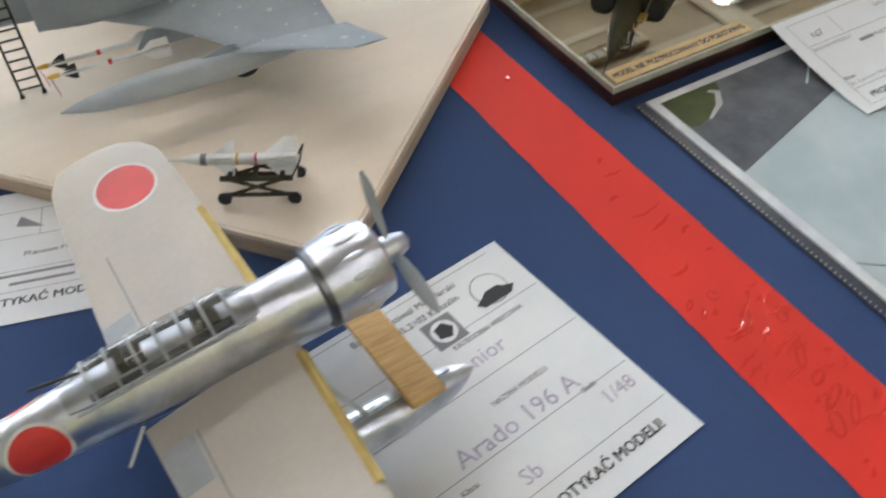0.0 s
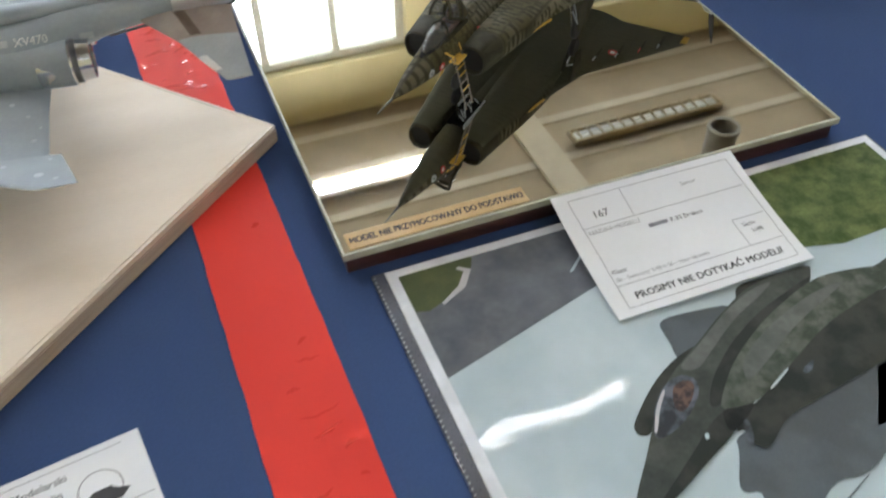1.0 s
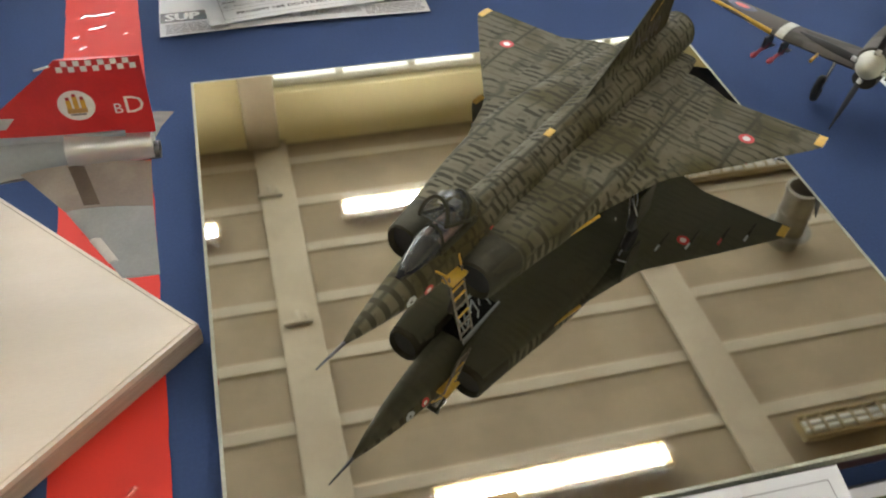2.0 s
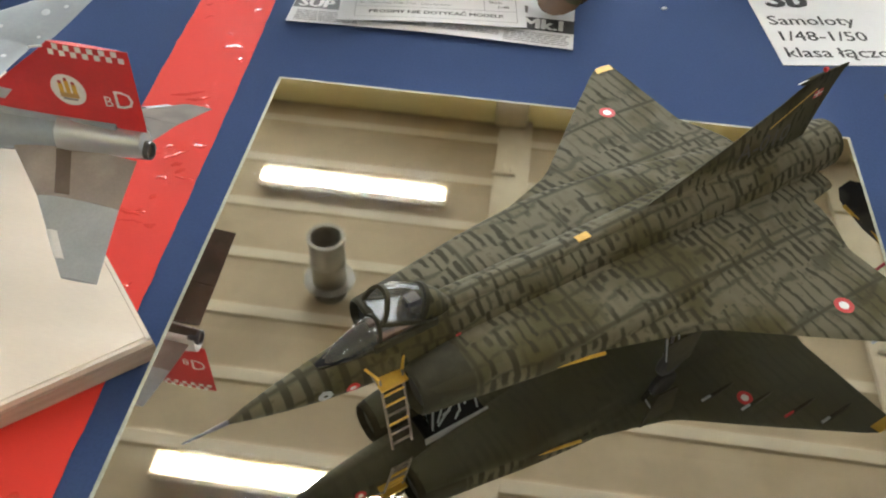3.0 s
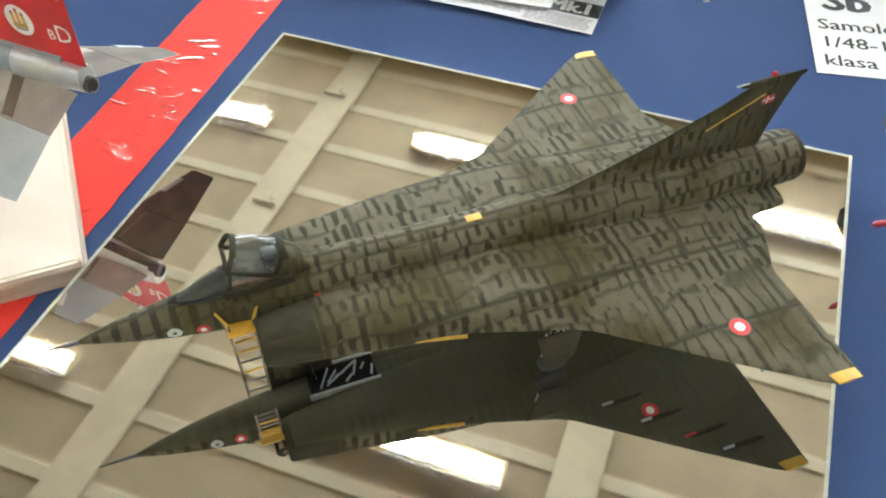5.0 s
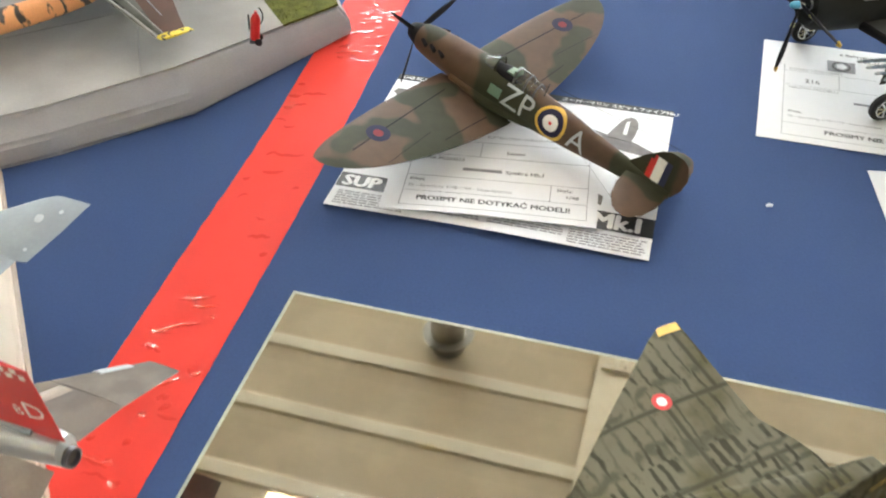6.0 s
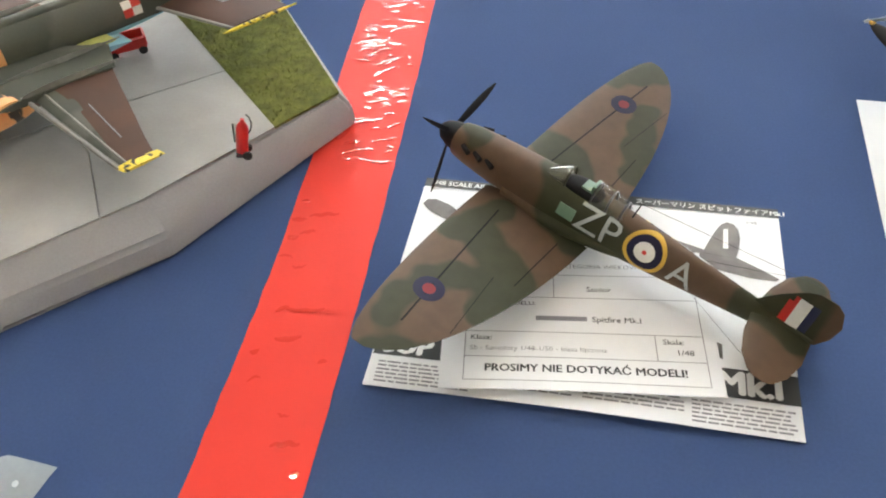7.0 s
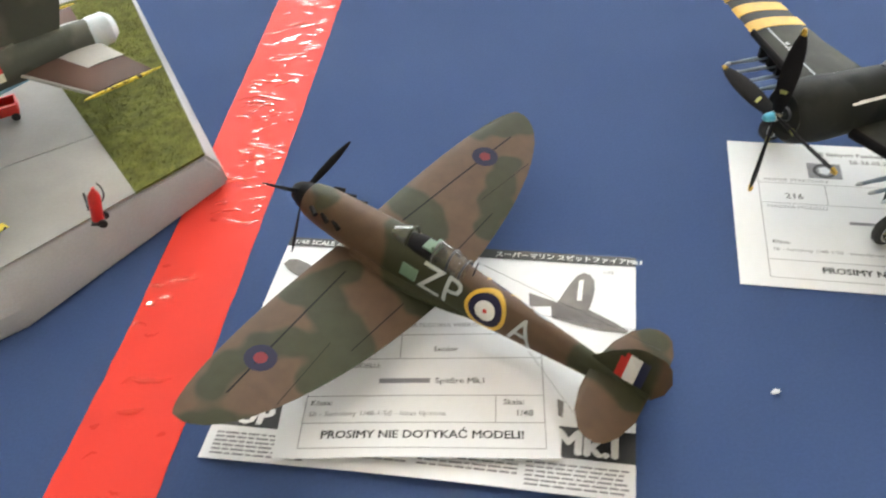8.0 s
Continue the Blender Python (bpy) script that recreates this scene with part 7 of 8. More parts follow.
    # cockpit, open door and slid-back hood
    part("cockpit", body([(73, 12.6, 3.8, 2.2), (80, 13.4, 5.2, 2.6), (88, 13.4, 5.0, 2.4), (92, 12.6, 3.2, 1.6)], 10), SOOT, a)
    part("seat", merged(box(0.0865, 0.0885, -0.003, 0.003, 0.0125, 0.0195, 0.0005), box(0.0820, 0.0865, -0.003, 0.003, 0.0125, 0.0165, 0.0004)), CAMOGREEN, a)
    part("cockpit_door", moved(box(-0.0040, 0.0040, -0.0003, 0.0003, -0.0055, 0.0, 0.0001), Matrix.Translation((0.0815, -0.0092, 0.0085)) @ Matrix.Rotation(radians(-22), 4, "X")), CAMOGREEN, a, "open green cockpit door")
    arcs = lambda x, ry, rz, z0: [(x, ry * math.sin(t), z0 + rz * math.cos(t)) for t in [math.pi * (k / 12 - 0.5) for k in range(13)]]
    scr = part("windscreen", loft([arcs(0.0655, 0.0028, 0.0012, 0.0130), arcs(0.0705, 0.0044, 0.0050, 0.0130), arcs(0.0750, 0.0050, 0.0072, 0.0130)], False), CANOPY, a, "clear windscreen", 50)
    part("windscreen_frame", loft([arcs(0.0748, 0.0051, 0.0073, 0.0130), arcs(0.0756, 0.0051, 0.0073, 0.0130), arcs(0.0756, 0.0046, 0.0067, 0.0130), arcs(0.0748, 0.0046, 0.0067, 0.0130)], False), CAMO, scr)
    hood = part("canopy", loft([arcs(0.0880, 0.0052, 0.0078, 0.0126), arcs(0.0940, 0.0054, 0.0080, 0.0124), arcs(0.1000, 0.0050, 0.0068, 0.0122), arcs(0.1040, 0.0040, 0.0044, 0.0122)], False), CANOPY, a, "clear hood slid back", 50)
    for x in (0.0880, 0.0955, 0.1020):
        k = {0.0880: 0.0079, 0.0955: 0.0079, 0.1020: 0.0058}[x]
        part("hood_frame", loft([arcs(x, 0.0054, k, 0.0125), arcs(x + 0.0007, 0.0054, k, 0.0125), arcs(x + 0.0007, 0.0049, k - 0.0006, 0.0125), arcs(x, 0.0049, k - 0.0006, 0.0125)], False), GUN, hood)
    part("aerial_mast", rod((0.1060, 0, 0.0125), (0.1075, 0, 0.0225), 0.0004, r2=0.0002), BLACK, a)
    part("aerial_wire", rod((0.1075, 0, 0.0224), (0.186, 0, 0.0335), 0.00008, k=5), BLACK, a)
    for s in (1, -1):
        part("aerial_wire", rod((0.130, 0.005 * s, 0.004), (0.180, 0.030 * s, 0.0072), 0.00008, k=5), BLACK, a)
    part("tail_wheel", spin([(-0.0008, 0.0010), (-0.0008, 0.0022), (0.0008, 0.0022), (0.0008, 0.0010)], "y", 14, (0.176, 0, 0.0004)), RUBBER, a)
    part("tail_wheel_leg", rod((0.172, 0, 0.002), (0.176, 0, -0.0025), 0.0006), LIGHTGREY, a)


camo_fighter()

# ---- airfield base with swing-wing jet ----
OUT = [(-0.0665, 0.5520), (-0.1266, 0.4366), (-0.1865, 0.3794), (-0.4000, 0.2050), (-0.5600, 0.5200), (-0.2550, 0.8150)]


def airfield_base():
    b = thing("airfield_base", pose(0, 0, 0), "grey concrete airfield base with a grass corner and sloping edges", "display base")
    cx, cy = -0.30, 0.52
    top = [(x + (cx - x) * 0.085, y + (cy - y) * 0.085) for x, y in OUT]
    top[1] = (-0.1420, 0.4480)
    top[0] = (-0.0724, 0.5462)
    top[5] = (-0.2552, 0.8085)
    bm = bmesh.new()
    r0 = [bm.verts.new((x, y, 0.0003)) for x, y in OUT]
    r1 = [bm.verts.new((x * 0.85 + tx * 0.15, y * 0.85 + ty * 0.15, 0.0130)) for (x, y), (tx, ty) in zip(OUT, top)]
    r2 = [bm.verts.new((x, y, 0.0243)) for x, y in top]
    for p, q in ((r0, r1), (r1, r2)):
        for i in range(6):
            bm.faces.new((p[i], p[(i + 1) % 6], q[(i + 1) % 6], q[i]))
    bm.faces.new(r0)
    bm.faces.new(r2)
    bmesh.ops.bevel(bm, geom=[e for e in bm.edges], offset=0.002, segments=2, affect="EDGES")
    part("base", bm, CONCRETE_EDGE, b, "smooth grey painted sloping edge")
    # slabs with dark joints between them
    u = Vector((-0.155, -0.130)).normalized()
    v = Vector((-0.126, 0.200)).normalized()

    def clip(poly):
        """Cuts a polygon to the flat top of the base (convex)."""
        ring_ = top
        area = sum(ring_[i][0] * ring_[(i + 1) % 6][1] - ring_[(i + 1) % 6][0] * ring_[i][1] for i in range(6))
        for i in range(6):
            p, q = Vector(ring_[i]), Vector(ring_[(i + 1) % 6])
            e = q - p
            nn = Vector((-e.y, e.x)) * (1 if area > 0 else -1)
            out = []
            for j in range(len(poly)):
                s, t = Vector(poly[j]), Vector(poly[(j + 1) % len(poly)])
                ds, dt = (s - p).dot(nn), (t - p).dot(nn)
                if ds >= 0:
                    out.append(tuple(s))
                if ds * dt < 0:
                    out.append(tuple(s + (t - s) * (ds / (ds - dt))))
            poly = out
            if len(poly) < 3:
                return None
        return poly
    jw = 0.0004
    g0 = Vector((-0.0935, 0.5075))
    for i in range(-3, 6):
        for j in range(-1, 5):
            a0 = Vector((-0.1520, 0.4260)) + u * 0.0960 * i + v * (0.0960 * j)
            q = [a0 + u * jw + v * jw, a0 + u * (0.0960 - jw) + v * jw, a0 + u * (0.0960 - jw) + v * (0.0960 - jw), a0 + u * jw + v * (0.0960 - jw)]
            # keep the slabs off the grass corner
            pol = clip([tuple(p) for p in q])
            if pol:
                d = v
                nn = Vector((-0.103, 0.107))
                nrm = Vector((nn.y, -nn.x)).normalized()
                cut = []
                for k in range(len(pol)):
                    s, t = Vector(pol[k]), Vector(pol[(k + 1) % len(pol)])
                    ds, dt = (s - g0).dot(nrm), (t - g0).dot(nrm)
                    if ds <= 0:
                        cut.append(tuple(s))
                    if ds * dt < 0:
                        cut.append(tuple(s + (t - s) * (ds / (ds - dt))))
                if len(cut) > 2:
                    part("slab", prism(cut, 0.0244, 0.0256), CONCRETE, b, smooth=0)
    # grass corner
    nn = Vector((-0.103, 0.107)).normalized()
    far = g0 + nn * 0.25
    gp = clip([tuple(g0 - nn * 0.01), tuple(far), (far.x + 0.25, far.y + 0.2), (g0.x + 0.25, g0.y + 0.05)])
    part("turf", prism(gp, 0.0244, 0.0258), GRASS, b, "short dry model turf", 0)
    bl = bmesh.new()
    rnd = random.Random(5)
    xs_, ys_ = [p[0] for p in gp], [p[1] for p in gp]
    made = 0
    while made < 9000:
        x, y = rnd.uniform(min(xs_), max(xs_)), rnd.uniform(min(ys_), max(ys_))
        ok = True
        sgn = None
        for i in range(len(gp)):
            p, q = gp[i], gp[(i + 1) % len(gp)]
            c = (q[0] - p[0]) * (y - p[1]) - (q[1] - p[1]) * (x - p[0])
            if sgn is None:
                sgn = c > 0
            elif (c > 0) != sgn:
                ok = False
                break
        if not ok:
            continue
        t, h, w = rnd.uniform(0, 6.28), rnd.uniform(0.0007, 0.0018), 0.00022
        dx, dy = math.cos(t), math.sin(t)
        vs = [bl.verts.new(p) for p in ((x - dx * w, y - dy * w, 0.0257), (x + dx * w, y + dy * w, 0.0257), (x + dy * h * 0.6, y - dx * h * 0.6, 0.0257 + h))]
        bl.faces.new(vs)
        made += 1
    gb = new("turf_pile", bpy.data.meshes.new("turf_pile"))
    bl.to_mesh(gb.data)
    bl.free()
    gb.data.materials.append(GRASS)
    gb.parent = b
    tagged(gb, kind="stuff")


def swing_jet():
    """x runs from nose to tail; the near wing, tail and stabilator come into view."""
    A = pose(-0.1500, 0.6130, 0.0256, 0, 0, 51) @ pose(-0.380, 0, 0)
    a = thing("model_jet", A, "green-brown model jet with orange tiger stripes on concrete", "model aircraft", "model aircraft")
    fus = part("fuselage", body([(10, 38, 6, 6), (60, 39, 10, 11), (140, 39, 13, 14), (230, 38, 12.5, 13.5), (300, 37, 11, 12), (372, 36, 8.5, 9)], 50), JETGREEN, a)
    part("tiger_panel", body([(90, 39, 11.6, 12.9), (140, 39, 13.5, 14.5), (180, 38.6, 13.4, 14.4), (242, 37.9, 12.7, 13.7)], 30), TIGER, a, "orange and black tiger stripes")
    part("belly", body([(110, 27, 9, 4), (230, 27, 10.5, 4.5), (318, 28.5, 7.5, 3.6), (340, 29.5, 6.0, 2.5)], 20), JETBLUE, a, "pale blue belly")
    part("tail_cover", spin([(0.370, 0.0088), (0.374, 0.0095), (0.382, 0.0092), (0.386, 0.0060), (0.387, 0.0)], "x", 24, (0, 0, 0.036)), CAPWHITE, a, "pale cover over the tail pipe")
    part("spine", body([(90, 50, 5, 4), (200, 51, 4.5, 3.5), (330, 46, 3, 3)], 16), JETGREEN, a)
    for s in (1, -1):
        glove = part("wing_glove", surface([(8, 150, 268, 33, 9), (24, 190, 290, 32, 7), (44, 226, 284, 30.5, 5.2)], s), JETGREEN, a, "grey-green fixed inner wing")
        part("tiger_panel", surface([(8.2, 149.4, 250, 33, 9.9), (24, 189.4, 250, 32, 7.9), (43, 225, 241, 30.6, 5.9)], s), TIGER, glove, "orange and black tiger stripes")
        wg = part("wing", surface([(18, 238, 288, 31.4, 4.4), (60, 244, 279, 28.2, 3.6), (100, 250.5, 270, 24.6, 2.4), (113, 253, 268, 23.4, 1.6)], s), JETGREEN, a)
        part("brown_panel", surface([(36, 245.4, 284, 30.2, 4.5), (100, 252.6, 270.6, 24.8, 2.7), (112.8, 254.2, 268.6, 23.5, 1.9)], s), JETBROWN, wg, "brown outer wing paint")
        part("leading_strip", surface([(20, 234, 236.8, 31.2, 3.2), (113, 250, 251.8, 23.4, 1.6)], s), SLATGREY, wg, "light grey slat edge")
        part("leading_strip", surface([(20, 243.6, 245.2, 33.0, 1.6), (112, 254.4, 256.0, 24.4, 1.2)], s), SLATGREY, wg, "light grey slat edge")
        part("wing_tip", surface([(112, 250, 271, 23.4, 2.4), (116.5, 252, 272.5, 22.9, 1.6)], s), HAZARD, wg, "yellow wing tip")
        part("wing_line", box(0.2600, 0.2606, min(60 * s, 100 * s) / 1000, max(60 * s, 100 * s) / 1000, 0.0292, 0.0296), GREYINK, wg, smooth=0)
        part("fence", surface([(43, 236, 289, 33.5, 1.0), (44, 236, 289, 33.5, 4.6)], s), SLATGREY, wg, "light grey wing fence")
        part("fence", surface([(26, 232, 296, 35, 1.0), (27, 232, 296, 35, 4.0)], s), SLATGREY, wg, "light grey wing fence")
        fl = part("flap", surface([(12, 272, 301, 28.5, 4.6), (22, 274, 303, 27.5, 4.2)], s), JETBLUE, glove, "pale blue drooped flap")
        part("flap_stripe", surface([(12, 276, 294, 31.2, 1.5), (20, 278, 296, 30.4, 1.4)], s), LIMEPAINT, fl, "yellow-green flap stripe")
        part("gear_leg", rod((0.256, 0.014 * s, 0.032), (0.258, 0.016 * s, 0.008), 0.0012), LIGHTGREY, a)
        wheel(a, (0.258, 0.0185 * s, 0.0085), 0.0084, 0.0042)
        tank = part("drop_tank", body([(120, 23, 0.6, 0.6, 34 * s), (140, 23, 6, 6, 34 * s), (190, 23, 7.5, 7.5, 34 * s), (232, 23, 5.5, 5.5, 34 * s), (250, 23, 0.8, 0.8, 34 * s)], 18), TIGER, a, "tiger-striped drop tank")
        part("tank_pylon", box(0.226, 0.244, (34 * s - 1) / 1000, (34 * s + 1) / 1000, 0.026, 0.031, 0.0004), JETGREEN, tank)
        st = part("stabilator", surface([(7, 325, 372, 33, 3.8), (30, 336, 376, 32, 2.8), (54, 347, 381, 31, 1.6)], s), JETBROWN, a, "brown stabilator")
        part("inner_panel", surface([(7.2, 342, 372.5, 33.2, 4.0), (30, 352, 376.4, 32.2, 3.0)], s), CONCRETE, st, "bare grey inner panel")
        part("leading_strip", surface([(7, 323.5, 326.5, 33, 2.4), (54, 345, 348, 31, 1.6)], s), SLATGREY, st, "light grey leading strip")
        part("flutter_weight", spin([(0.340, 0.0003), (0.346, 0.0010), (0.374, 0.0010), (0.386, 0.0003)], "x", 12, (0, 0.056 * s, 0.031)), HAZARD, st, "yellow flutter weight")
    fin = part("fin", surface([(44, 268, 356, 0, 4.5), (66, 304, 364, 0, 3.2), (96, 342, 376, 0, 1.6)], 1, True), JETGREEN, a)
    for s in (1, -1):
        for i in range(2):
            for j in range(2):
                decal(fus, patch(0.0052, 0.0046, 2, 2), (0.3120 + (i - 0.5) * 0.0052, 0.012 * s, 0.0395 + (j - 0.5) * 0.0046), (-s, 0, 0), (0, -0.3 * s, 0.95), WHITE if (i + j + (s > 0)) % 2 else HINO, fus, "checker_square", 0.0003)
    part("nose_gear_leg", rod((0.070, 0, 0.030), (0.070, 0, 0.007), 0.001), LIGHTGREY, a)
    wheel(a, (0.070, 0.003, 0.0062), 0.006, 0.003)


def extinguisher():
    e = thing("fire_extinguisher", pose(-0.1056, 0.4862, 0.0257, 0, 11, 20), "red model wheeled fire extinguisher on the concrete base", "extinguisher")
    part("bottle", spin([(0.0025, 0.0024), (0.003, 0.0030), (0.017, 0.0030), (0.0195, 0.0020), (0.0205, 0.0010), (0.0220, 0.0010)], "z", 18), RED, e)
    part("hose", merged(*[rod((0.0018 + 0.0026 * math.sin(t), 0.001, 0.0215 + 0.0026 * math.cos(t) - 0.0014 * k), (0.0018 + 0.0026 * math.sin(t + 0.6), 0.001, 0.0215 + 0.0026 * math.cos(t + 0.6) - 0.0014 * (k + 1)), 0.0004, k=6) for k, t in enumerate([0.6 * q for q in range(7)])]), BLACK, e)
    part("handle", rod((-0.0035, 0, 0.0085), (-0.0045, 0.0, 0.019), 0.0005), BLACK, e)
    for y in (-0.0034, 0.0034):
        wheel(e, (0.0026, y, 0.0024), 0.0023, 0.0014, hub=GUN)
    part("foot_plate", box(-0.003, 0.003, -0.003, 0.003, 0.0006, 0.0022, 0.0003), GUN, e)


def red_cart():
    c = thing("red_cart", pose(-0.2062, 0.5690, 0.0257, 0, 0, 35), "open red model cart beside a parked jet", "cart")
    part("floor_pan", box(-0.011, 0.011, -0.006, 0.006, 0.0040, 0.0052, 0.0003), RED, c)
    for y in (-0.006, 0.006):
        part("side", box(-0.011, 0.011, y - 0.0006, y + 0.0006, 0.0053, 0.0105, 0.0002), RED, c)
    for x in (-0.011, 0.011):
        part("end", box(x - 0.0006, x + 0.0006, -0.0052, 0.0052, 0.0053, 0.0105, 0.0002), RED, c)
        for y in (-0.0055, 0.0055):
            wheel(c, (x * 0.75, y, 0.0026), 0.0025, 0.0016, hub=GUN)


airfield_base()
swing_jet()
extinguisher()
red_cart()

# ---- black carrier plane ----


def radial_fighter(name, at, label, paint, tip_blades, stripes):
    """A radial-engined attack plane; x runs from the propeller hub to the tail."""
    a = thing(name, at, label, "model aircraft", "model aircraft")
    part("fuselage", body([(6, 0, 13, 13.5), (20, 0, 14.5, 15), (60, 0, 13, 16), (110, 2, 9, 12), (170, 5, 4, 7), (205, 6, 1, 3)], 36), paint, a)
    part("cowling", spin([(0.002, 0.0095), (0.0, 0.012), (0.003, 0.0145), (0.016, 0.0158), (0.030, 0.0152), (0.030, 0.0140)], "x", 32), paint, a)
    part("engine", spin([(0.005, 0.0118), (0.0045, 0.005), (0.001, 0.003), (0.0, 0)], "x", 18), GUN, a)
    part("hub", spin([(-0.0108, 0.0004), (-0.0102, 0.0015), (-0.0085, 0.0022), (-0.0055, 0.0023)], "x", 16), HUBBLUE, a, "pale blue propeller hub")
    part("hub_collar", spin([(-0.0056, 0.0022), (-0.0050, 0.0026), (-0.002, 0.0026), (0.001, 0.0030)], "x", 16), STEEL, a, "bare metal hub collar")
    for k in range(4):
        q = Matrix.Translation((-0.004, 0, 0)) @ Matrix.Rotation(radians(tip_blades + 90 * k), 4, "X")
        b = part("propeller_blade", moved(blade(0.0450, 0.0086), q @ Matrix.Diagonal((1, -1, 1, 1))), SOOT, a)
        part("blade_tip", moved(spin([(0.0425, 0.0018), (0.0453, 0.0010)], "z", 8), q @ Matrix.Diagonal((0.6, 1, 1, 1))), YELLOW, b, "yellow blade tip")
        part("blade_mark", moved(box(-0.0018, 0.0018, -0.0013, 0.0013, 0.0290, 0.0320, 0.0004), q @ Matrix.Rotation(radians(-34), 4, "Z") @ Matrix.Diagonal((1, 0.5, 1, 1))), TANWOOD, b)
        part("blade_stencil", moved(box(-0.0016, 0.0016, -0.0013, 0.0013, 0.0125, 0.0145, 0.0003), q @ Matrix.Rotation(radians(-46), 4, "Z") @ Matrix.Diagonal((1, 0.75, 1, 1))), LIMEPAINT, b)
    for s in (1, -1):
        w = part("wing", surface([(10, 30, 80, -9, 8), (60, 33, 69, -3, 6), (110, 36, 65, 3.5, 4.5), (150, 40, 62, 8, 3), (156, 46, 58, 8.8, 1)], s), NIGHTWING, a, "dark olive-grey wing")
        if stripes:
            for y0 in (75, 90, 105):
                part("wing_stripe", surface([(q, 32.4 + (q - 60) * 0.06, 69.6 - (q - 60) * 0.08, -3 + 0.13 * (q - 60), 6.6 - (q - 60) * 0.03) for q in (y0, y0 + 8)], s), YELLOW, w, "yellow wing band")
        # chipped pale line and lettering along the wing, dark leading edge
        decal(w, patch(0.0010, 0.046, 1, 12), (0.0420, 0.0510 * s, 0.004), (1, 0, 0), (0, 1, 0), LIGHTGREY, w, "pale_line", 0.0003)
        for k in range(4):
            decal(w, patch(0.0020, 0.0024, 1, 1), (0.0440, (46 + 4.2 * k) * s / 1000, 0.004), (1, 0, 0), (0, 1, 0), LIGHTGREY, w, "lettering_bar", 0.0003)
        part("leading_edge", surface([(14, 29.4, 36, -8.4, 6.4), (60, 32.4, 37, -3, 5.0), (76, 33.2, 37.5, -1, 4.6)], s), SOOT, w, "black leading edge")
        for y0 in (42, 50, 58, 66):
            zr = -0.0135 + 0.0012 * (y0 - 48) / 10
            rk = part("rocket", spin([(0.014, 0.0002), (0.0155, 0.0009), (0.0250, 0.0010), (0.0255, 0.0012), (0.040, 0.0012), (0.041, 0.0007)], "x", 10, (0, y0 * s / 1000, zr)), ROCKETGREY, a, "blue-grey rocket")
            part("rocket_nose", spin([(0.0135, 0.0001), (0.0145, 0.0008), (0.0165, 0.0011), (0.0168, 0.0009)], "x", 10, (0, y0 * s / 1000, zr)), LIGHTGREY, rk)
            part("rocket_pylon", box(0.034, 0.0405, y0 * s / 1000 - 0.0007, y0 * s / 1000 + 0.0007, zr, -0.0040 + 0.0012 * (y0 - 48) / 10), SOOT, rk)
            for tilt in (45, 135, 225, 315):
                part("rocket_fin", moved(prism([(0.034, 0.0010), (0.040, 0.0010), (0.0405, 0.0032), (0.037, 0.0032)], -0.0002, 0.0002), Matrix.Translation((0, y0 * s / 1000, zr)) @ Matrix.Rotation(radians(tilt), 4, "X")), SOOT, rk, smooth=0)
        part("tailplane", surface([(4, 176, 202, 7, 3), (48, 184, 200, 8, 1.5)], s), paint, a)
        part("gear_leg", rod((0.046, 0.043 * s, -0.006), (0.041, 0.044 * s, -0.0430), 0.0013), LIGHTGREY, a)
        spoked_wheel(a, (0.041, 0.0465 * s, -0.0436), 0.0088, 0.0042)
        part("gear_door", loft([[(x / 1000, (40.5 * s + d) / 1000, z / 1000) for x, z in ((36, -9), (47, -8), (44, -31), (37, -32))] for d in (0, 0.6)]), NIGHTWING, a, smooth=0)
        part("gear_strut", rod((0.054, 0.043 * s, -0.008), (0.042, 0.044 * s, -0.030), 0.0008), STEEL, a)
    part("fin", surface([(6, 170, 206, 0, 3), (40, 186, 207, 0, 1.2)], 1, True), paint, a)
    part("canopy", body([(52, 14, 4, 3), (64, 18, 6, 7), (84, 17, 6, 7), (104, 13, 3, 3)], 12), GUN, a)
    part("side_line", body([(26, 8.4, 14.4, 0.35), (60, 9.0, 12.4, 0.35), (104, 8.4, 8.6, 0.3)], 14), WHITE, a, "thin white cowl line")
    return a


radial_fighter("model_attack_plane", pose(0.2205, 0.5570, 0.0560, 0, 5.0, 28), "black model carrier plane with yellow wing bands on card", NIGHT, 2, True)

# ---- white-nosed fighter ----


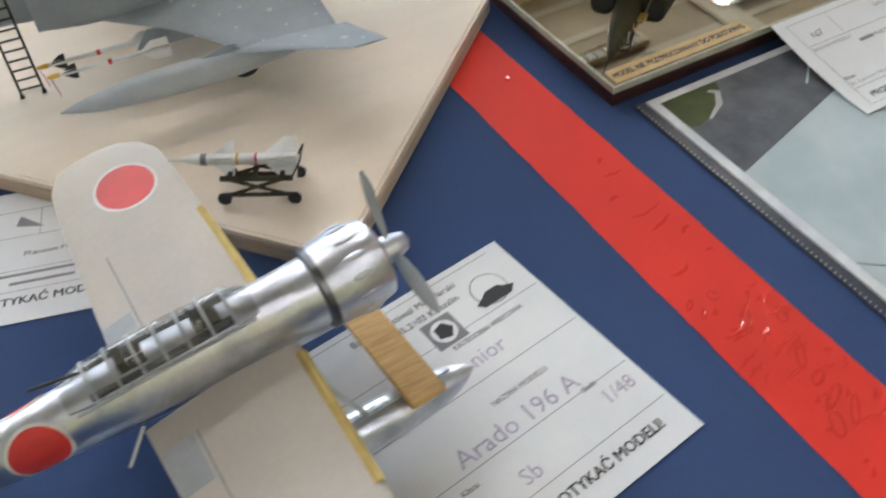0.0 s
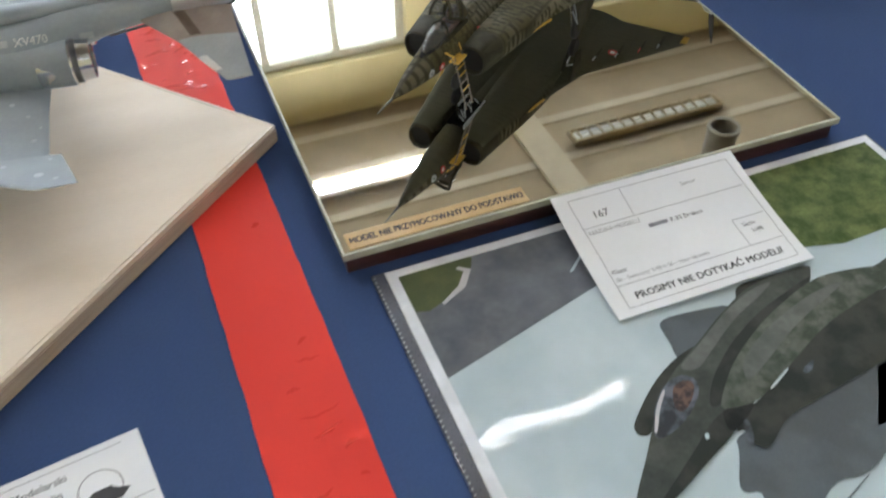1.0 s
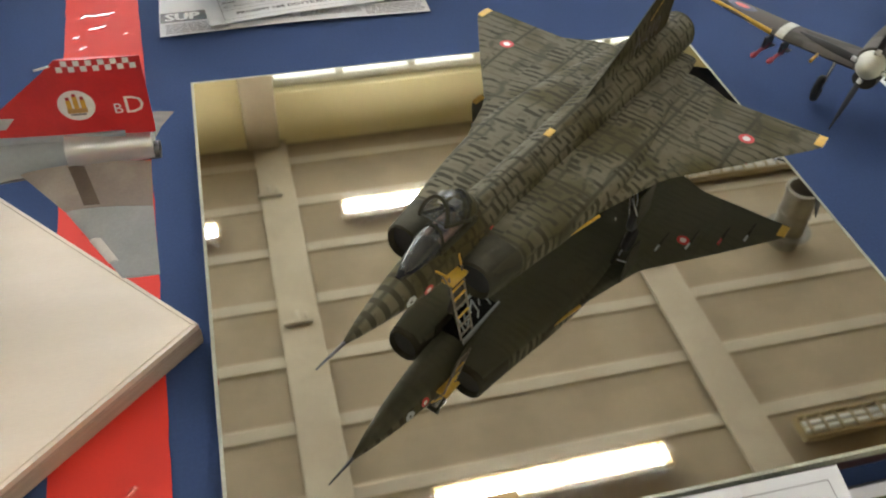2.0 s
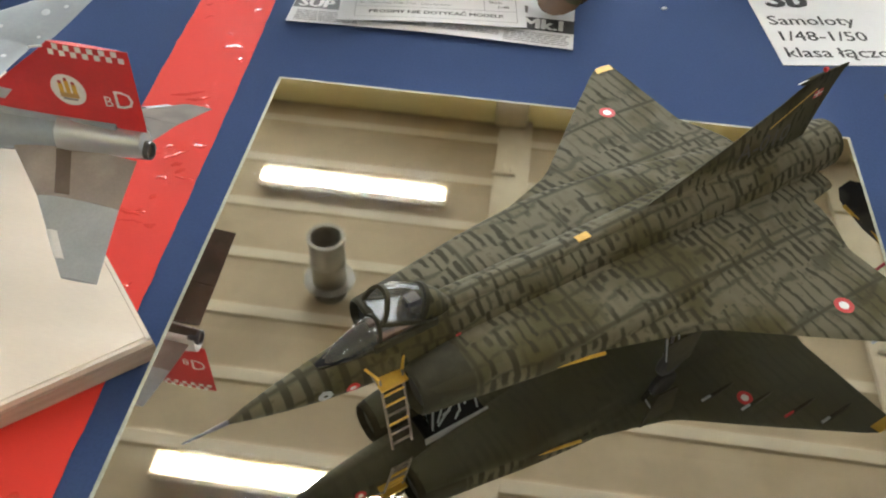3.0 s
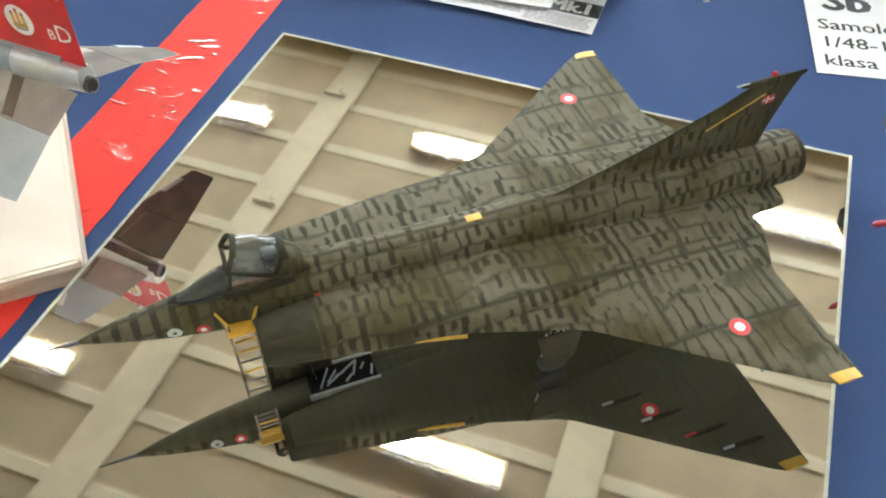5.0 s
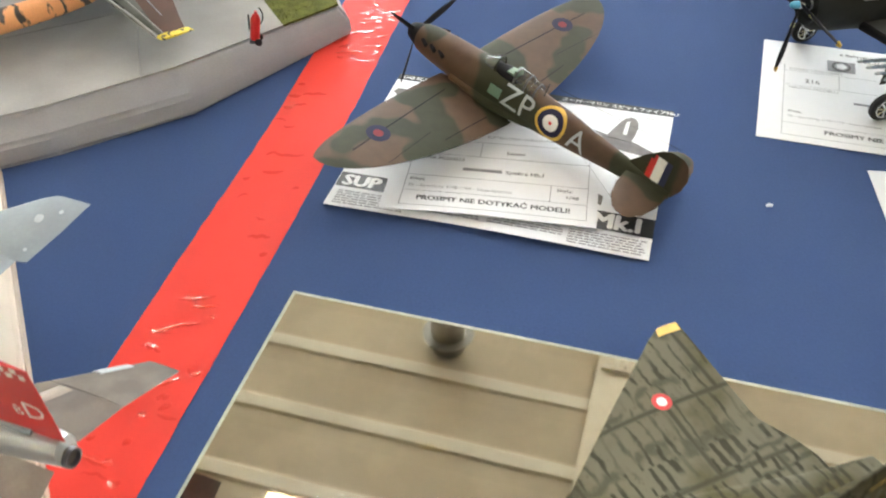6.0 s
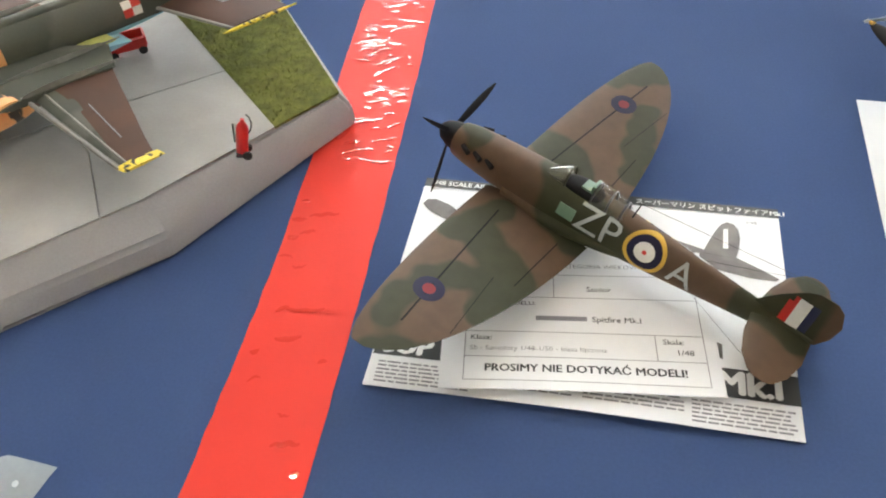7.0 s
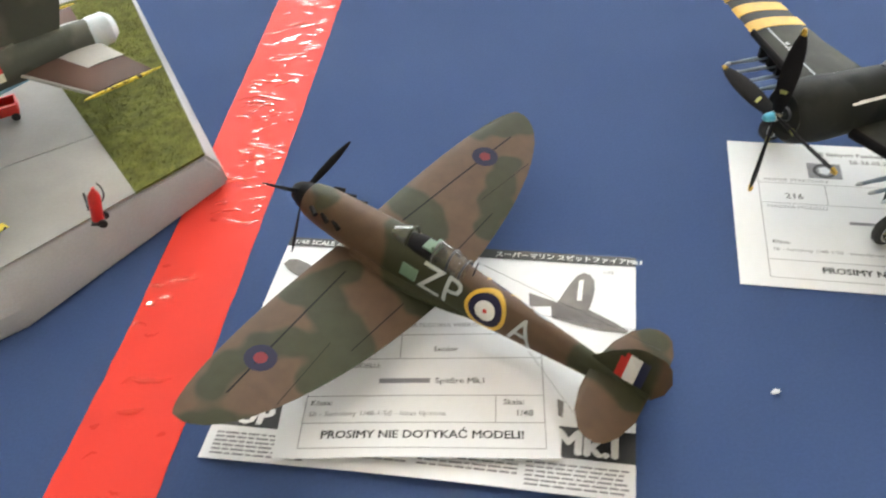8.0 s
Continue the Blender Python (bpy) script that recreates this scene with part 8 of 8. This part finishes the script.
def white_nosed_fighter():
    """x runs from the spinner's tip to the tail."""
    a = thing("model_fighter", pose(0.3430, 0.1855, 0.0530, 0, 13, 40) @ Matrix.Scale(0.95, 4), "grey-green model fighter with white spinner and red rockets", "model aircraft", "model aircraft")
    part("fuselage", body([(15, 0, 9, 9.5), (40, -1, 10, 13), (80, 0, 9.5, 12.5), (120, 2, 7, 9.5), (170, 4, 3.5, 6), (205, 5, 1, 2)], 36), DRAB, a)
    part("chin_intake", body([(14, -9, 6.5, 5.5), (40, -10, 7, 6), (66, -9, 4, 4)], 10), DRAB, a)
    part("spinner", spin([(0.0, 0.0010), (0.002, 0.0040), (0.007, 0.0069), (0.0145, 0.0079), (0.0150, 0.0076)], "x", 28), SPINNERWHITE, a, "round white spinner")
    for k in range(4):
        q = Matrix.Translation((0.0095, 0, 0)) @ Matrix.Rotation(radians(8 + 90 * k), 4, "X")
        b = part("propeller_blade", moved(blade(0.0420, 0.0050), q @ Matrix.Diagonal((1, -1, 1, 1))), BLACK, a)
        part("blade_cuff", moved(spin([(0.0078, 0.0016), (0.0105, 0.0016)], "z", 8), q), WHITE, b)
    for s in (1, -1):
        w = part("wing", surface([(9, 24, 72, -8, 8), (50, 23, 64, -5.5, 6), (86, 29, 60, -1.5, 4.4), (108, 37, 56, 1, 3), (115, 44, 53, 2, 1)], s), DRAB, a)
        part("white_band", surface([(52, 22.8, 64.2, -5.2, 6.4), (57, 23.6, 63.8, -4.6, 6.2)], s), SPINNERWHITE, w, "white wing band")
        part("yellow_edge", surface([(60, 23.8, 28, -4.3, 3.8), (104, 34.8, 38, 0.8, 2.6)], s), YELLOW, w, "yellow leading edge")
        decal(w, disc(0.0046, 0.0095), (0.045, 0.086 * s, 0.004), (0, 1, 0), (-1, 0, 0), ROUNDBLUE, w, "roundel_ring")
        decal(w, disc(0, 0.0046, rings=1), (0.045, 0.086 * s, 0.004), (0, 1, 0), (-1, 0, 0), HINO, w, "roundel_centre")
        for y0 in (50, 60):
            rk = part("rocket", spin([(-0.003, 0.0004), (-0.001, 0.0014), (0.005, 0.0014), (0.006, 0.0009), (0.036, 0.0009)], "x", 10, (0, y0 * s / 1000, -0.0130)), ROCKETRED, a, "dark red rocket")
            part("rocket_rail", box(0.018, 0.036, y0 * s / 1000 - 0.0007, y0 * s / 1000 + 0.0007, -0.0122, -0.0060), BLACK, rk)
            part("rocket_fin", merged(box(0.029, 0.036, y0 * s / 1000 - 0.0032, y0 * s / 1000 + 0.0032, -0.0132, -0.0128), box(0.029, 0.036, y0 * s / 1000 - 0.0002, y0 * s / 1000 + 0.0002, -0.0160, -0.0100)), BLACK, rk)
        part("cannon", rod((0.008, 0.030 * s, -0.0075), (0.024, 0.030 * s, -0.0070), 0.0008), YELLOW, a)
        part("gear_leg", rod((0.052, 0.022 * s, -0.010), (0.052, 0.024 * s, -0.0335), 0.0012), STEEL, a)
        wheel(a, (0.053, 0.0260 * s, -0.0345), 0.0085, 0.0042)
        part("tailplane", surface([(3, 176, 202, 6, 3), (42, 184, 200, 6, 1.2)], s), DRAB, a)
    part("fin", surface([(6, 168, 206, 0, 3), (36, 186, 207, 0, 1.2)], 1, True), DRAB, a)
    part("canopy", body([(70, 11, 4, 3), (82, 15, 5.5, 6), (100, 14, 5, 5), (116, 11, 2, 2)], 12), GUN, a)


white_nosed_fighter()
